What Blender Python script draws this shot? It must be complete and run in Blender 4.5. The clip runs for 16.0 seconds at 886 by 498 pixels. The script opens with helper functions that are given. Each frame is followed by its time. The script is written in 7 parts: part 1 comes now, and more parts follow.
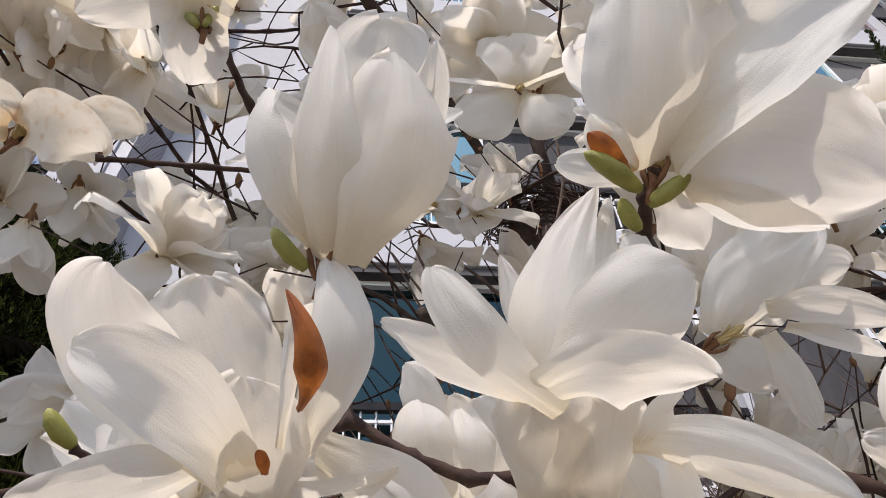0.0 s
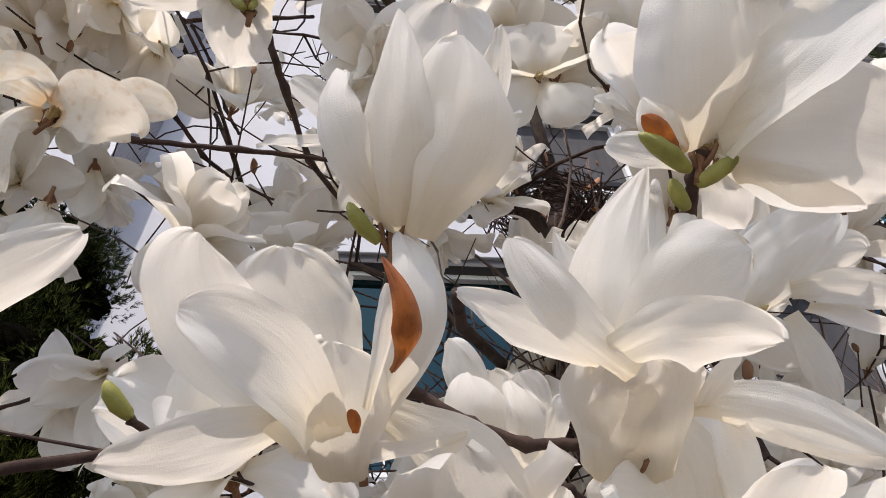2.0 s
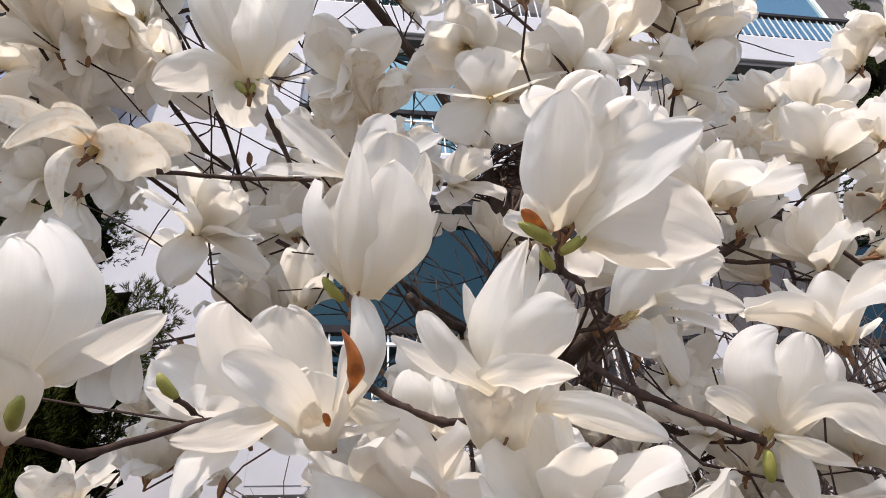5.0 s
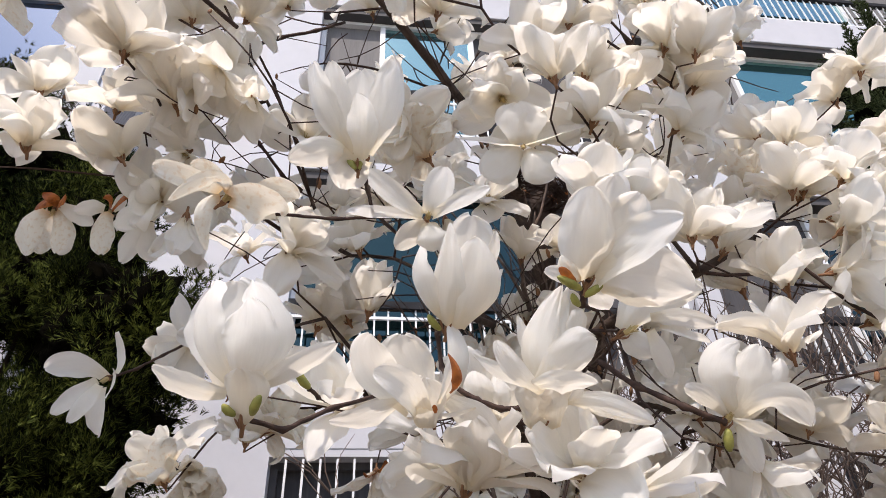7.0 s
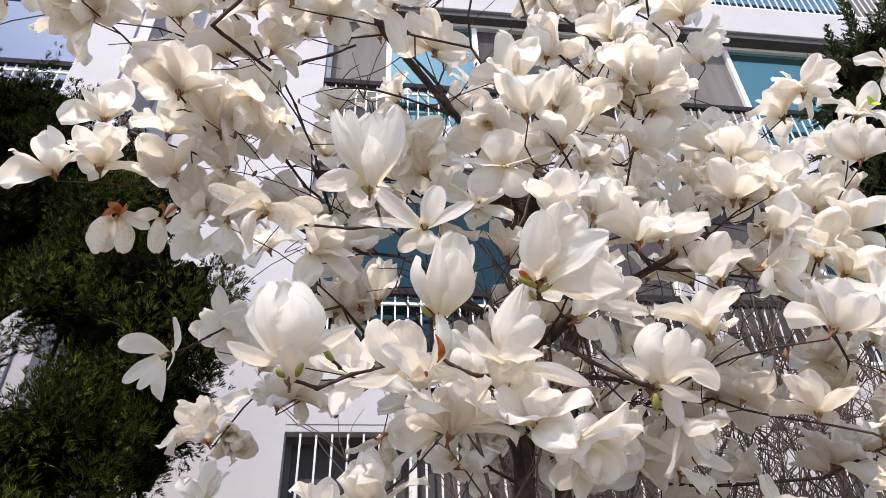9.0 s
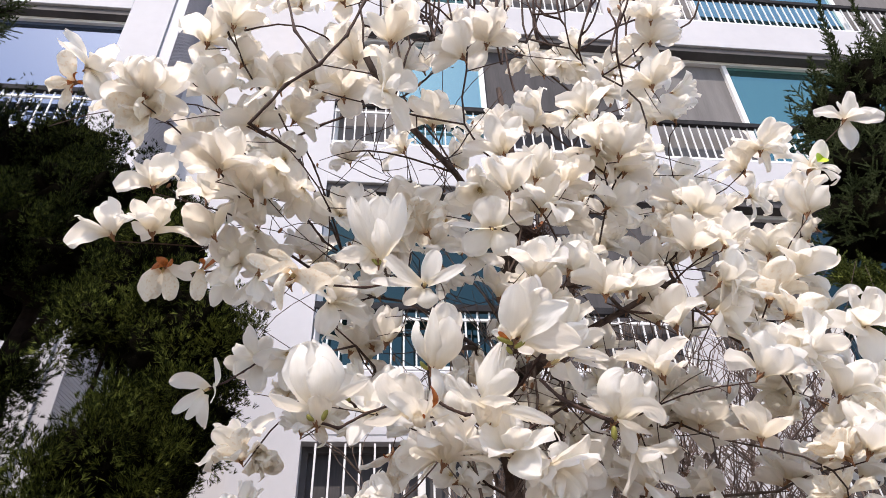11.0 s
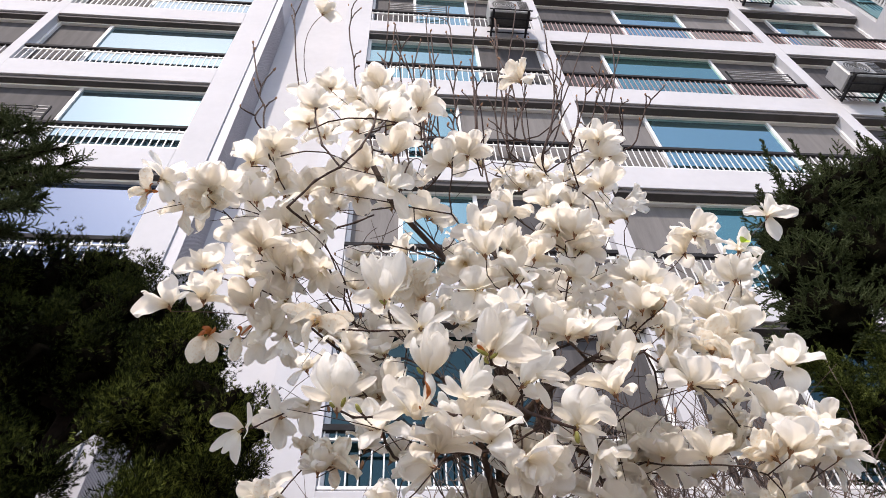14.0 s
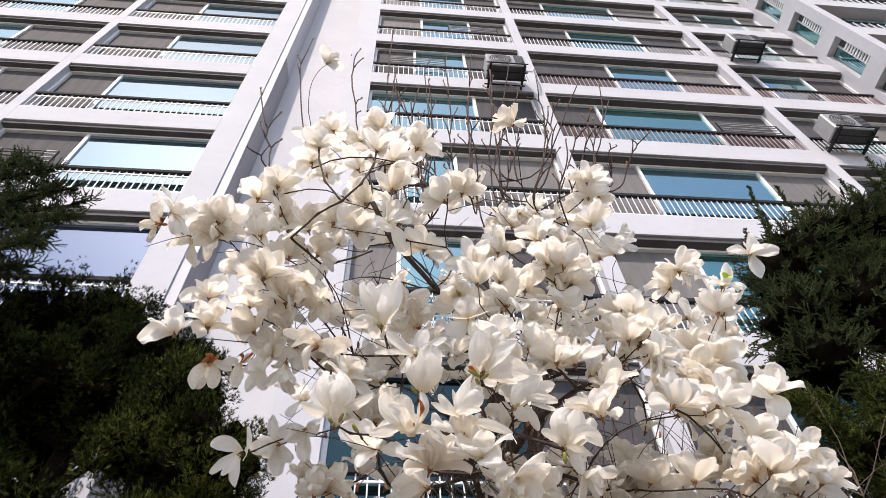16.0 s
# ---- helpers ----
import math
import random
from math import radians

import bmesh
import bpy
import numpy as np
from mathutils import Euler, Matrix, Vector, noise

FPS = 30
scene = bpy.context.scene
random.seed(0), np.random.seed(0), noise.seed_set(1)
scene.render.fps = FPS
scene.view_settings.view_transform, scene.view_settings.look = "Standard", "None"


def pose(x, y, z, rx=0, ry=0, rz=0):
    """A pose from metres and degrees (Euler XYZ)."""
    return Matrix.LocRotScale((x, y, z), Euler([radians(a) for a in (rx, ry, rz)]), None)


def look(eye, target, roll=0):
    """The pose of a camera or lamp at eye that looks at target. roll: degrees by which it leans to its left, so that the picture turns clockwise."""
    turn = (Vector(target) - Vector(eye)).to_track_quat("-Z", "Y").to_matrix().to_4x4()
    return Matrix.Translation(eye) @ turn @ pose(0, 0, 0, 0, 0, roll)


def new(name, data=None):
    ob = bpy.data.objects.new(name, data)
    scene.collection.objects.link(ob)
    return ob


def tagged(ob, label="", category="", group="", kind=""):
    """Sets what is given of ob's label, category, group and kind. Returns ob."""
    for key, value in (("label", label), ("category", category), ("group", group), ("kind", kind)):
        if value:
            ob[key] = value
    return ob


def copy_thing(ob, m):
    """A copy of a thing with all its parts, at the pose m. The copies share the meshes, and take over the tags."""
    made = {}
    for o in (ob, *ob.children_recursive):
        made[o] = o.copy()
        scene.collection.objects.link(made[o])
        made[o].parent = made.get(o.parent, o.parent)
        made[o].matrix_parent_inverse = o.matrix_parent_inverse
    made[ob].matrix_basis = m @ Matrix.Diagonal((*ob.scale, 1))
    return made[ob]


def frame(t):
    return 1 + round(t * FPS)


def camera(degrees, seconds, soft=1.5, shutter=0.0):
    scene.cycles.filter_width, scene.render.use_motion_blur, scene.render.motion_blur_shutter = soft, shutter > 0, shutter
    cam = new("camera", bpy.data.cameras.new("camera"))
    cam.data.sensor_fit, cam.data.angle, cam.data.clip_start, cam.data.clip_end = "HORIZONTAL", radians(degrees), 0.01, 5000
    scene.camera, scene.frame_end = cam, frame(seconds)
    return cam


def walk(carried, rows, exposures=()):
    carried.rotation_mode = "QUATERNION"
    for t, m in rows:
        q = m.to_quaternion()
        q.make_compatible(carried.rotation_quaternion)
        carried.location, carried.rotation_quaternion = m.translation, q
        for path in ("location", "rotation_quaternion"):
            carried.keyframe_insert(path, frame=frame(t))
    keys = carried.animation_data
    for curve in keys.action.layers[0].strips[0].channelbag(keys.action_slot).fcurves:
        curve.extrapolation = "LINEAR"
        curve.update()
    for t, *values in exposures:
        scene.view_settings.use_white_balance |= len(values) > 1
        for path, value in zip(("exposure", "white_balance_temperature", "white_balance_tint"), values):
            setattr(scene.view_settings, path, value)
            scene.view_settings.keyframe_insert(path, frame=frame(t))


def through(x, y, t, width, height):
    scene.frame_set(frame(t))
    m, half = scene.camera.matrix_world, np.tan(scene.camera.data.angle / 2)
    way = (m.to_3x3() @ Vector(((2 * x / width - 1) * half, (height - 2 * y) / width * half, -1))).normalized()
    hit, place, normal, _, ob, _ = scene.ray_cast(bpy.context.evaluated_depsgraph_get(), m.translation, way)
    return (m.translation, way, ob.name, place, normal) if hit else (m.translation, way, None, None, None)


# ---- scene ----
cam = camera(70.3, 16.0, soft=0.9)
PATH = [
    (0, (0.487, 0.405, 2.04), (0.658, 1.781, 3.482), -3.0),
    (0.5, (0.485, 0.407, 2.038), (0.657, 1.784, 3.478), -3.1),
    (1, (0.478, 0.408, 2.036), (0.654, 1.788, 3.472), -3.2),
    (1.5, (0.463, 0.408, 2.032), (0.648, 1.793, 3.463), -3.3),
    (2, (0.443, 0.405, 2.024), (0.653, 1.796, 3.446), -3.7),
    (2.5, (0.424, 0.388, 2.015), (0.665, 1.784, 3.426), -4.1),
    (3, (0.439, 0.36, 2.002), (0.705, 1.771, 3.394), -4.3),
    (3.5, (0.466, 0.323, 1.989), (0.738, 1.76, 3.353), -4.1),
    (3.7, (0.473, 0.3, 1.986), (0.752, 1.762, 3.321), -4.7),
    (5.8, (0.421, 0.103, 1.932), (0.648, 1.662, 3.164), -2.9),
    (6, (0.404, 0.069, 1.919), (0.634, 1.635, 3.141), -2.6),
    (6.5, (0.358, -0.004, 1.908), (0.595, 1.591, 3.092), -2.8),
    (7, (0.345, -0.059, 1.886), (0.59, 1.544, 3.057), -2.8),
    (7.5, (0.371, -0.145, 1.869), (0.614, 1.475, 3.015), -2.7),
    (8, (0.36, -0.217, 1.833), (0.6, 1.413, 2.967), -2.6),
    (8.2, (0.361, -0.235, 1.813), (0.6, 1.399, 2.941), -2.5),
    (10.3, (0.291, -0.51, 1.716), (0.489, 1.122, 2.856), -2.1),
    (10.5, (0.294, -0.546, 1.717), (0.491, 1.085, 2.858), -2.1),
    (11, (0.337, -0.632, 1.707), (0.529, 1.002, 2.843), -2.0),
    (11.5, (0.391, -0.692, 1.653), (0.575, 0.933, 2.806), -2.0),
    (12, (0.391, -0.727, 1.562), (0.568, 0.867, 2.758), -2.8),
    (12.5, (0.348, -0.748, 1.449), (0.528, 0.816, 2.683), -2.8),
    (13, (0.342, -0.749, 1.336), (0.515, 0.758, 2.639), -3.1),
    (13.5, (0.35, -0.776, 1.272), (0.519, 0.652, 2.662), -3.1),
    (14, (0.349, -0.782, 1.166), (0.509, 0.523, 2.673), -3.6),
    (14.5, (0.338, -0.805, 1.091), (0.498, 0.409, 2.672), -4.3),
    (15, (0.359, -0.812, 1.049), (0.518, 0.372, 2.652), -4.1),
    (15.5, (0.358, -0.802, 1.025), (0.517, 0.377, 2.633), -4.0),
    (16, (0.353, -0.808, 1.03), (0.514, 0.376, 2.633), -3.8),
]
walk(cam, [(t, look(eye, target, roll)) for t, eye, target, roll in PATH], [(0, 0.635, 6850, 15), (4, 0.8, 6850, 15), (8, 0.92, 6900, 16), (12, 1.03, 7000, 17), (16, 0.945, 7050, 16)])

# ---- world, sun ----
SUN_AZ, SUN_EL = radians(208), radians(54)      # compass-like: direction towards the sun, from +y clockwise
sun_dir = Vector((math.sin(SUN_AZ) * math.cos(SUN_EL), math.cos(SUN_AZ) * math.cos(SUN_EL), math.sin(SUN_EL)))
world = bpy.data.worlds.new("world")
scene.world = world
world.use_nodes = True
wn = world.node_tree.nodes
sky = wn.new("ShaderNodeTexSky")
sky.sky_type, sky.sun_disc = "NISHITA", False
sky.sun_elevation, sky.sun_rotation = SUN_EL, SUN_AZ
wn["Background"].inputs["Strength"].default_value = 0.15
world.node_tree.links.new(sky.outputs["Color"], wn["Background"].inputs["Color"])
sun_data = bpy.data.lights.new("sun", "SUN")
sun_data.energy, sun_data.angle, sun_data.color = 2.2, radians(0.53), (1.0, 0.955, 0.89)
sun = new("sun", sun_data)
sun.matrix_world = look(sun_dir * 60, (0, 0, 0))


# ---- materials ----
def material(name, build):
    m = bpy.data.materials.new(name)
    m.use_nodes = True
    nt = m.node_tree
    nt.nodes.clear()
    out = nt.nodes.new("ShaderNodeOutputMaterial")
    nt.links.new(build(nt), out.inputs["Surface"])
    return m


def node(nt, kind, **inputs):
    n = nt.nodes.new(kind)
    for key, value in inputs.items():
        slot = n.inputs[key.replace("_", " ")]
        if isinstance(value, bpy.types.NodeSocket):
            nt.links.new(value, slot)
        else:
            slot.default_value = value
    return n


def ramp(nt, fac, stops):
    n = node(nt, "ShaderNodeValToRGB", Fac=fac)
    while len(n.color_ramp.elements) < len(stops):
        n.color_ramp.elements.new(0.5)
    for e, (p, c) in zip(n.color_ramp.elements, stops):
        e.position, e.color = p, (*c, 1)
    return n.outputs["Color"]


def noise_of(nt, scale, detail=4.0, rough=0.55, stretch=None, object_space=True):
    co = nt.nodes.new("ShaderNodeTexCoord").outputs["Object" if object_space else "Generated"]
    if stretch:
        mp = node(nt, "ShaderNodeMapping", Vector=co)
        mp.inputs["Scale"].default_value = stretch
        co = mp.outputs["Vector"]
    return node(nt, "ShaderNodeTexNoise", Vector=co, Scale=scale, Detail=detail, Roughness=rough).outputs["Fac"]


def mix_rgb(nt, fac, a, b, mode="MIX"):
    n = nt.nodes.new("ShaderNodeMix")
    n.data_type, n.blend_type = "RGBA", mode
    for slot, v in ((n.inputs[0], fac), (n.inputs[6], a), (n.inputs[7], b)):
        if isinstance(v, bpy.types.NodeSocket):
            nt.links.new(v, slot)
        elif isinstance(v, tuple):
            slot.default_value = (*v, 1)
        else:
            slot.default_value = v
    return n.outputs[2]


def plain(name, low, high, scale, roughness=0.7, bump=0.1, metallic=0.0, stretch=None, distance=0.01, specular=0.5, coat=0.0):
    """A surface whose colour wanders between two tones at two scales, with fine relief."""
    def build(nt):
        big = noise_of(nt, scale, 3, 0.5, stretch)
        fine = noise_of(nt, scale * 9, 5, 0.6, stretch)
        add = nt.nodes.new("ShaderNodeMath")
        add.operation = "MULTIPLY_ADD"
        nt.links.new(fine, add.inputs[0])
        add.inputs[1].default_value = 0.5
        nt.links.new(big, add.inputs[2])
        sub = node(nt, "ShaderNodeMapRange", Value=add.outputs[0])
        sub.inputs["From Min"].default_value, sub.inputs["From Max"].default_value = 0.45, 1.05
        col = ramp(nt, sub.outputs[0], [(0, low), (1, high)])
        bp = node(nt, "ShaderNodeBump", Height=fine, Strength=bump, Distance=distance)
        b = node(nt, "ShaderNodeBsdfPrincipled", Base_Color=col, Roughness=roughness, Metallic=metallic, Normal=bp.outputs[0])
        b.inputs["Specular IOR Level"].default_value = specular
        b.inputs["Coat Weight"].default_value = coat
        return b.outputs[0]
    return material(name, build)


def petal_material(name, base, mid, tip, through=0.56, stain=(0.55, 0.3, 0.12), stain_amount=0.0, mid_at=0.3):
    """A thin waxy tepal: part of the light goes through it. The UV's v runs from the claw to the tip."""
    def build(nt):
        uv = nt.nodes.new("ShaderNodeUVMap").outputs["UV"]
        sep = node(nt, "ShaderNodeSeparateXYZ", Vector=uv)
        col = ramp(nt, sep.outputs["Y"], [(0.0, base), (mid_at, mid), (1.0, tip)])
        veins_map = node(nt, "ShaderNodeMapping", Vector=uv)
        veins_map.inputs["Scale"].default_value = (26, 1.6, 1)
        veins = node(nt, "ShaderNodeTexNoise", Vector=veins_map.outputs[0], Scale=1.0, Detail=3.0).outputs["Fac"]
        rnd = nt.nodes.new("ShaderNodeObjectInfo").outputs["Random"]
        tone = node(nt, "ShaderNodeMapRange", Value=rnd)
        tone.inputs["To Min"].default_value, tone.inputs["To Max"].default_value = 0.95, 1.0
        vein_tone = node(nt, "ShaderNodeMapRange", Value=veins)
        vein_tone.inputs["From Min"].default_value, vein_tone.inputs["From Max"].default_value = 0.3, 0.75
        vein_tone.inputs["To Min"].default_value, vein_tone.inputs["To Max"].default_value = 0.965, 1.0
        col = mix_rgb(nt, 1.0, col, tone.outputs[0], "MULTIPLY")
        col = mix_rgb(nt, 1.0, col, vein_tone.outputs[0], "MULTIPLY")
        blot = noise_of(nt, 55, 3, 0.6)
        spots = node(nt, "ShaderNodeMapRange", Value=blot)
        spots.inputs["From Min"].default_value, spots.inputs["From Max"].default_value = 0.74, 0.79
        spots.inputs["To Max"].default_value = 0.35
        col = mix_rgb(nt, spots.outputs[0], col, (0.62, 0.5, 0.36))
        if stain_amount:
            patch = noise_of(nt, 9, 3, 0.5)
            edge = node(nt, "ShaderNodeMapRange", Value=patch)
            edge.inputs["From Min"].default_value, edge.inputs["From Max"].default_value = 0.6 - 0.3 * stain_amount, 0.95 - 0.3 * stain_amount
            col = mix_rgb(nt, edge.outputs[0], col, stain)
        crinkle = noise_of(nt, 130, 4, 0.6)
        relief = nt.nodes.new("ShaderNodeMath")
        relief.operation = "MULTIPLY_ADD"
        nt.links.new(veins, relief.inputs[0])
        relief.inputs[1].default_value = 0.7
        nt.links.new(crinkle, relief.inputs[2])
        bp = node(nt, "ShaderNodeBump", Height=relief.outputs[0], Strength=0.3, Distance=0.002)
        skin = node(nt, "ShaderNodeBsdfPrincipled", Base_Color=col, Roughness=0.42, Normal=bp.outputs[0])
        skin.inputs["Specular IOR Level"].default_value = 0.35
        skin.inputs["Sheen Weight"].default_value = 0.1
        warm = mix_rgb(nt, 1.0, col, (1.0, 0.965, 0.91), "MULTIPLY")
        glow = node(nt, "ShaderNodeBsdfTranslucent", Color=warm, Normal=bp.outputs[0])
        return two(nt, through, skin.outputs[0], glow.outputs[0])
    return material(name, build)


def two(nt, fac, a, b):
    n = nt.nodes.new("ShaderNodeMixShader")
    n.inputs[0].default_value = fac
    nt.links.new(a, n.inputs[1])
    nt.links.new(b, n.inputs[2])
    return n.outputs[0]


PETAL = petal_material("petal_white", (0.91, 0.84, 0.69), (0.96, 0.938, 0.885), (0.965, 0.948, 0.918))
PETAL_AGED = petal_material("petal_aged", (0.78, 0.55, 0.3), (0.91, 0.86, 0.76), (0.94, 0.91, 0.84), stain=(0.72, 0.55, 0.36), stain_amount=0.25, through=0.4, mid_at=0.16)
PETAL_BROWN = petal_material("petal_withered", (0.42, 0.14, 0.035), (0.6, 0.2, 0.04), (0.42, 0.12, 0.03), through=0.3, stain=(0.2, 0.06, 0.02), stain_amount=0.5)
SEPAL = plain("green_sepal", (0.2, 0.2, 0.035), (0.36, 0.33, 0.08), 60, 0.55, 0.3, distance=0.002)
SCALE_BROWN = plain("bud_scale_brown", (0.17, 0.07, 0.03), (0.3, 0.15, 0.07), 90, 0.75, 0.5, distance=0.002)
LEAF = plain("fresh_leaf", (0.35, 0.5, 0.02), (0.5, 0.62, 0.05), 40, 0.5, 0.2, distance=0.002)
STAMEN = plain("stamen", (0.5, 0.35, 0.14), (0.62, 0.5, 0.25), 80, 0.7, 0.3, distance=0.002)
BARK = plain("bark_magnolia", (0.03, 0.02, 0.016), (0.12, 0.085, 0.07), 24, 0.85, 0.8, distance=0.006, specular=0.2)
TWIG = plain("twig_bark", (0.028, 0.015, 0.012), (0.085, 0.05, 0.038), 60, 0.75, 0.4, distance=0.002, specular=0.25)
TWIG_GREY = plain("twig_grey", (0.075, 0.05, 0.04), (0.19, 0.135, 0.11), 50, 0.8, 0.4, distance=0.002)
WALL_WHITE = plain("painted_concrete_white", (0.475, 0.475, 0.5), (0.56, 0.556, 0.582), 0.8, 0.8, 0.15, distance=0.004, specular=0.25)
# the same white wall paint, darkened in colour as for a side in shade
WALL_SHADE = plain("painted_concrete_shade_side", (0.44, 0.44, 0.46), (0.52, 0.52, 0.54), 0.9, 0.8, 0.15, distance=0.004, specular=0.25)
JOINT = plain("corrugated_joint_cover", (0.4, 0.4, 0.44), (0.48, 0.48, 0.52), 2.0, 0.6, 0.2, distance=0.003)
# dark frames, and the shade under balcony slabs painted as a strip
DARK_FRAME_SHADE = plain("dark_frame_soffit_shade", (0.07, 0.066, 0.068), (0.11, 0.104, 0.106), 2.0, 0.75, 0.1, specular=0.2)
INNER = plain("dark_screen_panel", (0.055, 0.053, 0.056), (0.095, 0.09, 0.094), 1.6, 0.75, 0.05, stretch=(6, 1, 0.6), specular=0.15)
INNER_LIGHT = plain("pale_screen_panel", (0.14, 0.132, 0.13), (0.21, 0.2, 0.195), 1.5, 0.7, 0.05, stretch=(5, 1, 0.5), specular=0.15)
FRAME_WHITE = plain("window_frame_white", (0.72, 0.72, 0.72), (0.82, 0.82, 0.82), 6, 0.45, 0.05)
RAIL_DARK = plain("rail_dark_metal", (0.02, 0.02, 0.022), (0.04, 0.04, 0.044), 9, 0.8, 0.1, specular=0.08)
RAIL_RED = plain("rail_faded_red", (0.32, 0.2, 0.2), (0.5, 0.36, 0.35), 9, 0.6, 0.1, specular=0.2)
RAIL_WHITE = plain("rail_white_paint", (0.68, 0.68, 0.68), (0.8, 0.8, 0.8), 9, 0.5, 0.1)
CASE = plain("conditioner_casing", (0.24, 0.24, 0.24), (0.34, 0.34, 0.34), 5, 0.5, 0.1)
GRILLE = plain("conditioner_grille", (0.03, 0.03, 0.03), (0.07, 0.07, 0.07), 20, 0.6, 0.1)
SOIL = plain("soil", (0.07, 0.05, 0.035), (0.17, 0.13, 0.09), 3, 0.95, 0.8, distance=0.02)
PAVING = plain("paving", (0.2, 0.19, 0.18), (0.3, 0.29, 0.27), 2, 0.9, 0.4)


def foliage(name, dark, mid, tip):
    """Small scale leaves: each spray's own tone, over noise patches between a dark, a mid and a tip tone."""
    def build(nt):
        patch = noise_of(nt, 3.2, 3, 0.55)
        own = nt.nodes.new("ShaderNodeNewGeometry").outputs["Random Per Island"]
        add = nt.nodes.new("ShaderNodeMath")
        add.operation = "MULTIPLY_ADD"
        nt.links.new(own, add.inputs[0])
        add.inputs[1].default_value = 0.55
        nt.links.new(patch, add.inputs[2])
        tone = node(nt, "ShaderNodeMapRange", Value=add.outputs[0])
        tone.inputs["From Min"].default_value, tone.inputs["From Max"].default_value = 0.4, 1.15
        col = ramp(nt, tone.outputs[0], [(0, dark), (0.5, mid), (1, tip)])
        skin = node(nt, "ShaderNodeBsdfPrincipled", Base_Color=col, Roughness=0.6)
        skin.inputs["Specular IOR Level"].default_value = 0.015
        return skin.outputs[0]
    return material(name, build)


# cypress and juniper stops: near black for shade between sprays, pale for sunlit tips
CYPRESS = foliage("cypress_leaves_with_shade", (0.003, 0.0045, 0.0017), (0.01, 0.0145, 0.0045), (0.08, 0.098, 0.022))
CYPRESS_LIT = foliage("juniper_leaves_with_shade", (0.004, 0.0055, 0.002), (0.018, 0.024, 0.006), (0.16, 0.185, 0.04))
YEW = foliage("yew_needles", (0.012, 0.017, 0.007), (0.04, 0.053, 0.022), (0.12, 0.145, 0.07))
YEW_TIPS = foliage("yew_young_needles", (0.014, 0.018, 0.006), (0.055, 0.07, 0.02), (0.17, 0.2, 0.05))
# crown cores: colour taken near black to stand in for inner shade
SHADED_GROWTH = plain("shaded_inner_growth", (0.002, 0.0018, 0.001), (0.008, 0.007, 0.004), 14, 0.95, 0.9, distance=0.02, specular=0.02)
CONIFER_BARK = plain("conifer_bark", (0.006, 0.004, 0.003), (0.02, 0.013, 0.01), 18, 0.9, 0.6, specular=0.05)


def glass_build(tint):
    def build(nt):
        wave = noise_of(nt, 1.1, 2, 0.4)
        bp = node(nt, "ShaderNodeBump", Height=wave, Strength=0.04, Distance=0.02)
        b = node(nt, "ShaderNodeBsdfPrincipled", Base_Color=(*tint, 1), Roughness=0.02, Metallic=0.85, Normal=bp.outputs[0])
        return b.outputs[0]
    return build


GLASS = material("coated_window_glass", glass_build((0.22, 0.4, 0.43)))
GLASS_DEEP = material("coated_window_glass_deep", glass_build((0.15, 0.34, 0.33)))
GLASS_PALE = material("coated_window_glass_pale", glass_build((0.19, 0.3, 0.35)))
GLASS_BLUE = material("coated_window_glass_blue", glass_build((0.14, 0.19, 0.28)))
# tint darkened to stand in for the dark trees these low panes mirror
GLASS_DARK = material("glass_dark_reflection", glass_build((0.024, 0.055, 0.06)))


# ---- mesh helpers ----
def part(name, bm, mat, parent=None, label="", m=None, smooth=False):
    data = bpy.data.meshes.new(name)
    bm.to_mesh(data)
    bm.free()
    return link(name, data, mat, parent, label, m, smooth)


def link(name, data, mat, parent=None, label="", m=None, smooth=False):
    if not data.materials:
        data.materials.append(mat)
    if smooth:
        data.shade_smooth()
    ob = new(name, data)
    ob.parent = parent
    if m is not None:
        ob.matrix_basis = m
    return tagged(ob, label)


def box_bm(x0, x1, y0, y1, z0, z1, bevel=0.0):
    bm = bmesh.new()
    bmesh.ops.create_cube(bm, size=1)
    bmesh.ops.transform(bm, matrix=Matrix.Translation(((x0 + x1) / 2, (y0 + y1) / 2, (z0 + z1) / 2)) @ Matrix.Diagonal((x1 - x0, y1 - y0, z1 - z0, 1)), verts=bm.verts)
    if bevel:
        bmesh.ops.bevel(bm, geom=bm.edges, offset=bevel, segments=1, affect="EDGES")
    return bm


def tube(bm, points, radii, sides=6, cap=True):
    """Sweeps a ring along points."""
    rings = []
    for i, p in enumerate(points):
        d = (points[min(i + 1, len(points) - 1)] - points[max(i - 1, 0)]).normalized()
        u = d.orthogonal().normalized() if i == 0 else (rings_u - d * rings_u.dot(d)).normalized()
        rings_u = u
        v = d.cross(u)
        rings.append([bm.verts.new(p + (u * math.cos(a) + v * math.sin(a)) * radii[i]) for a in (2 * math.pi * k / sides for k in range(sides))])
    for a, b in zip(rings, rings[1:]):
        for k in range(sides):
            bm.faces.new((a[k], a[(k + 1) % sides], b[(k + 1) % sides], b[k]))
    if cap:
        bm.faces.new(rings[0][::-1])
        bm.faces.new(rings[-1])


def thing(name, label, category, group="", kind="", at=(0, 0, 0)):
    ob = new(name)
    ob.location = at
    return tagged(ob, label, category, group, kind)


# ---- ground ----
g = bmesh.new()
bmesh.ops.create_grid(g, x_segments=40, y_segments=40, size=400)
for v in g.verts:
    v.co.z = 0.03 * noise.noise(v.co * 0.3)
tagged(part("ground", g, SOIL), "bare brown garden soil", "ground", kind="structure")
tagged(part("pavement", box_bm(-30, 30, -9, -1.6, -0.1, 0.09, 0.02), PAVING), "grey paved path before the garden", "pavement", kind="structure")

# ---- apartment building ----
YF = 4.36           # facade plane
FLOOR_H = 2.63
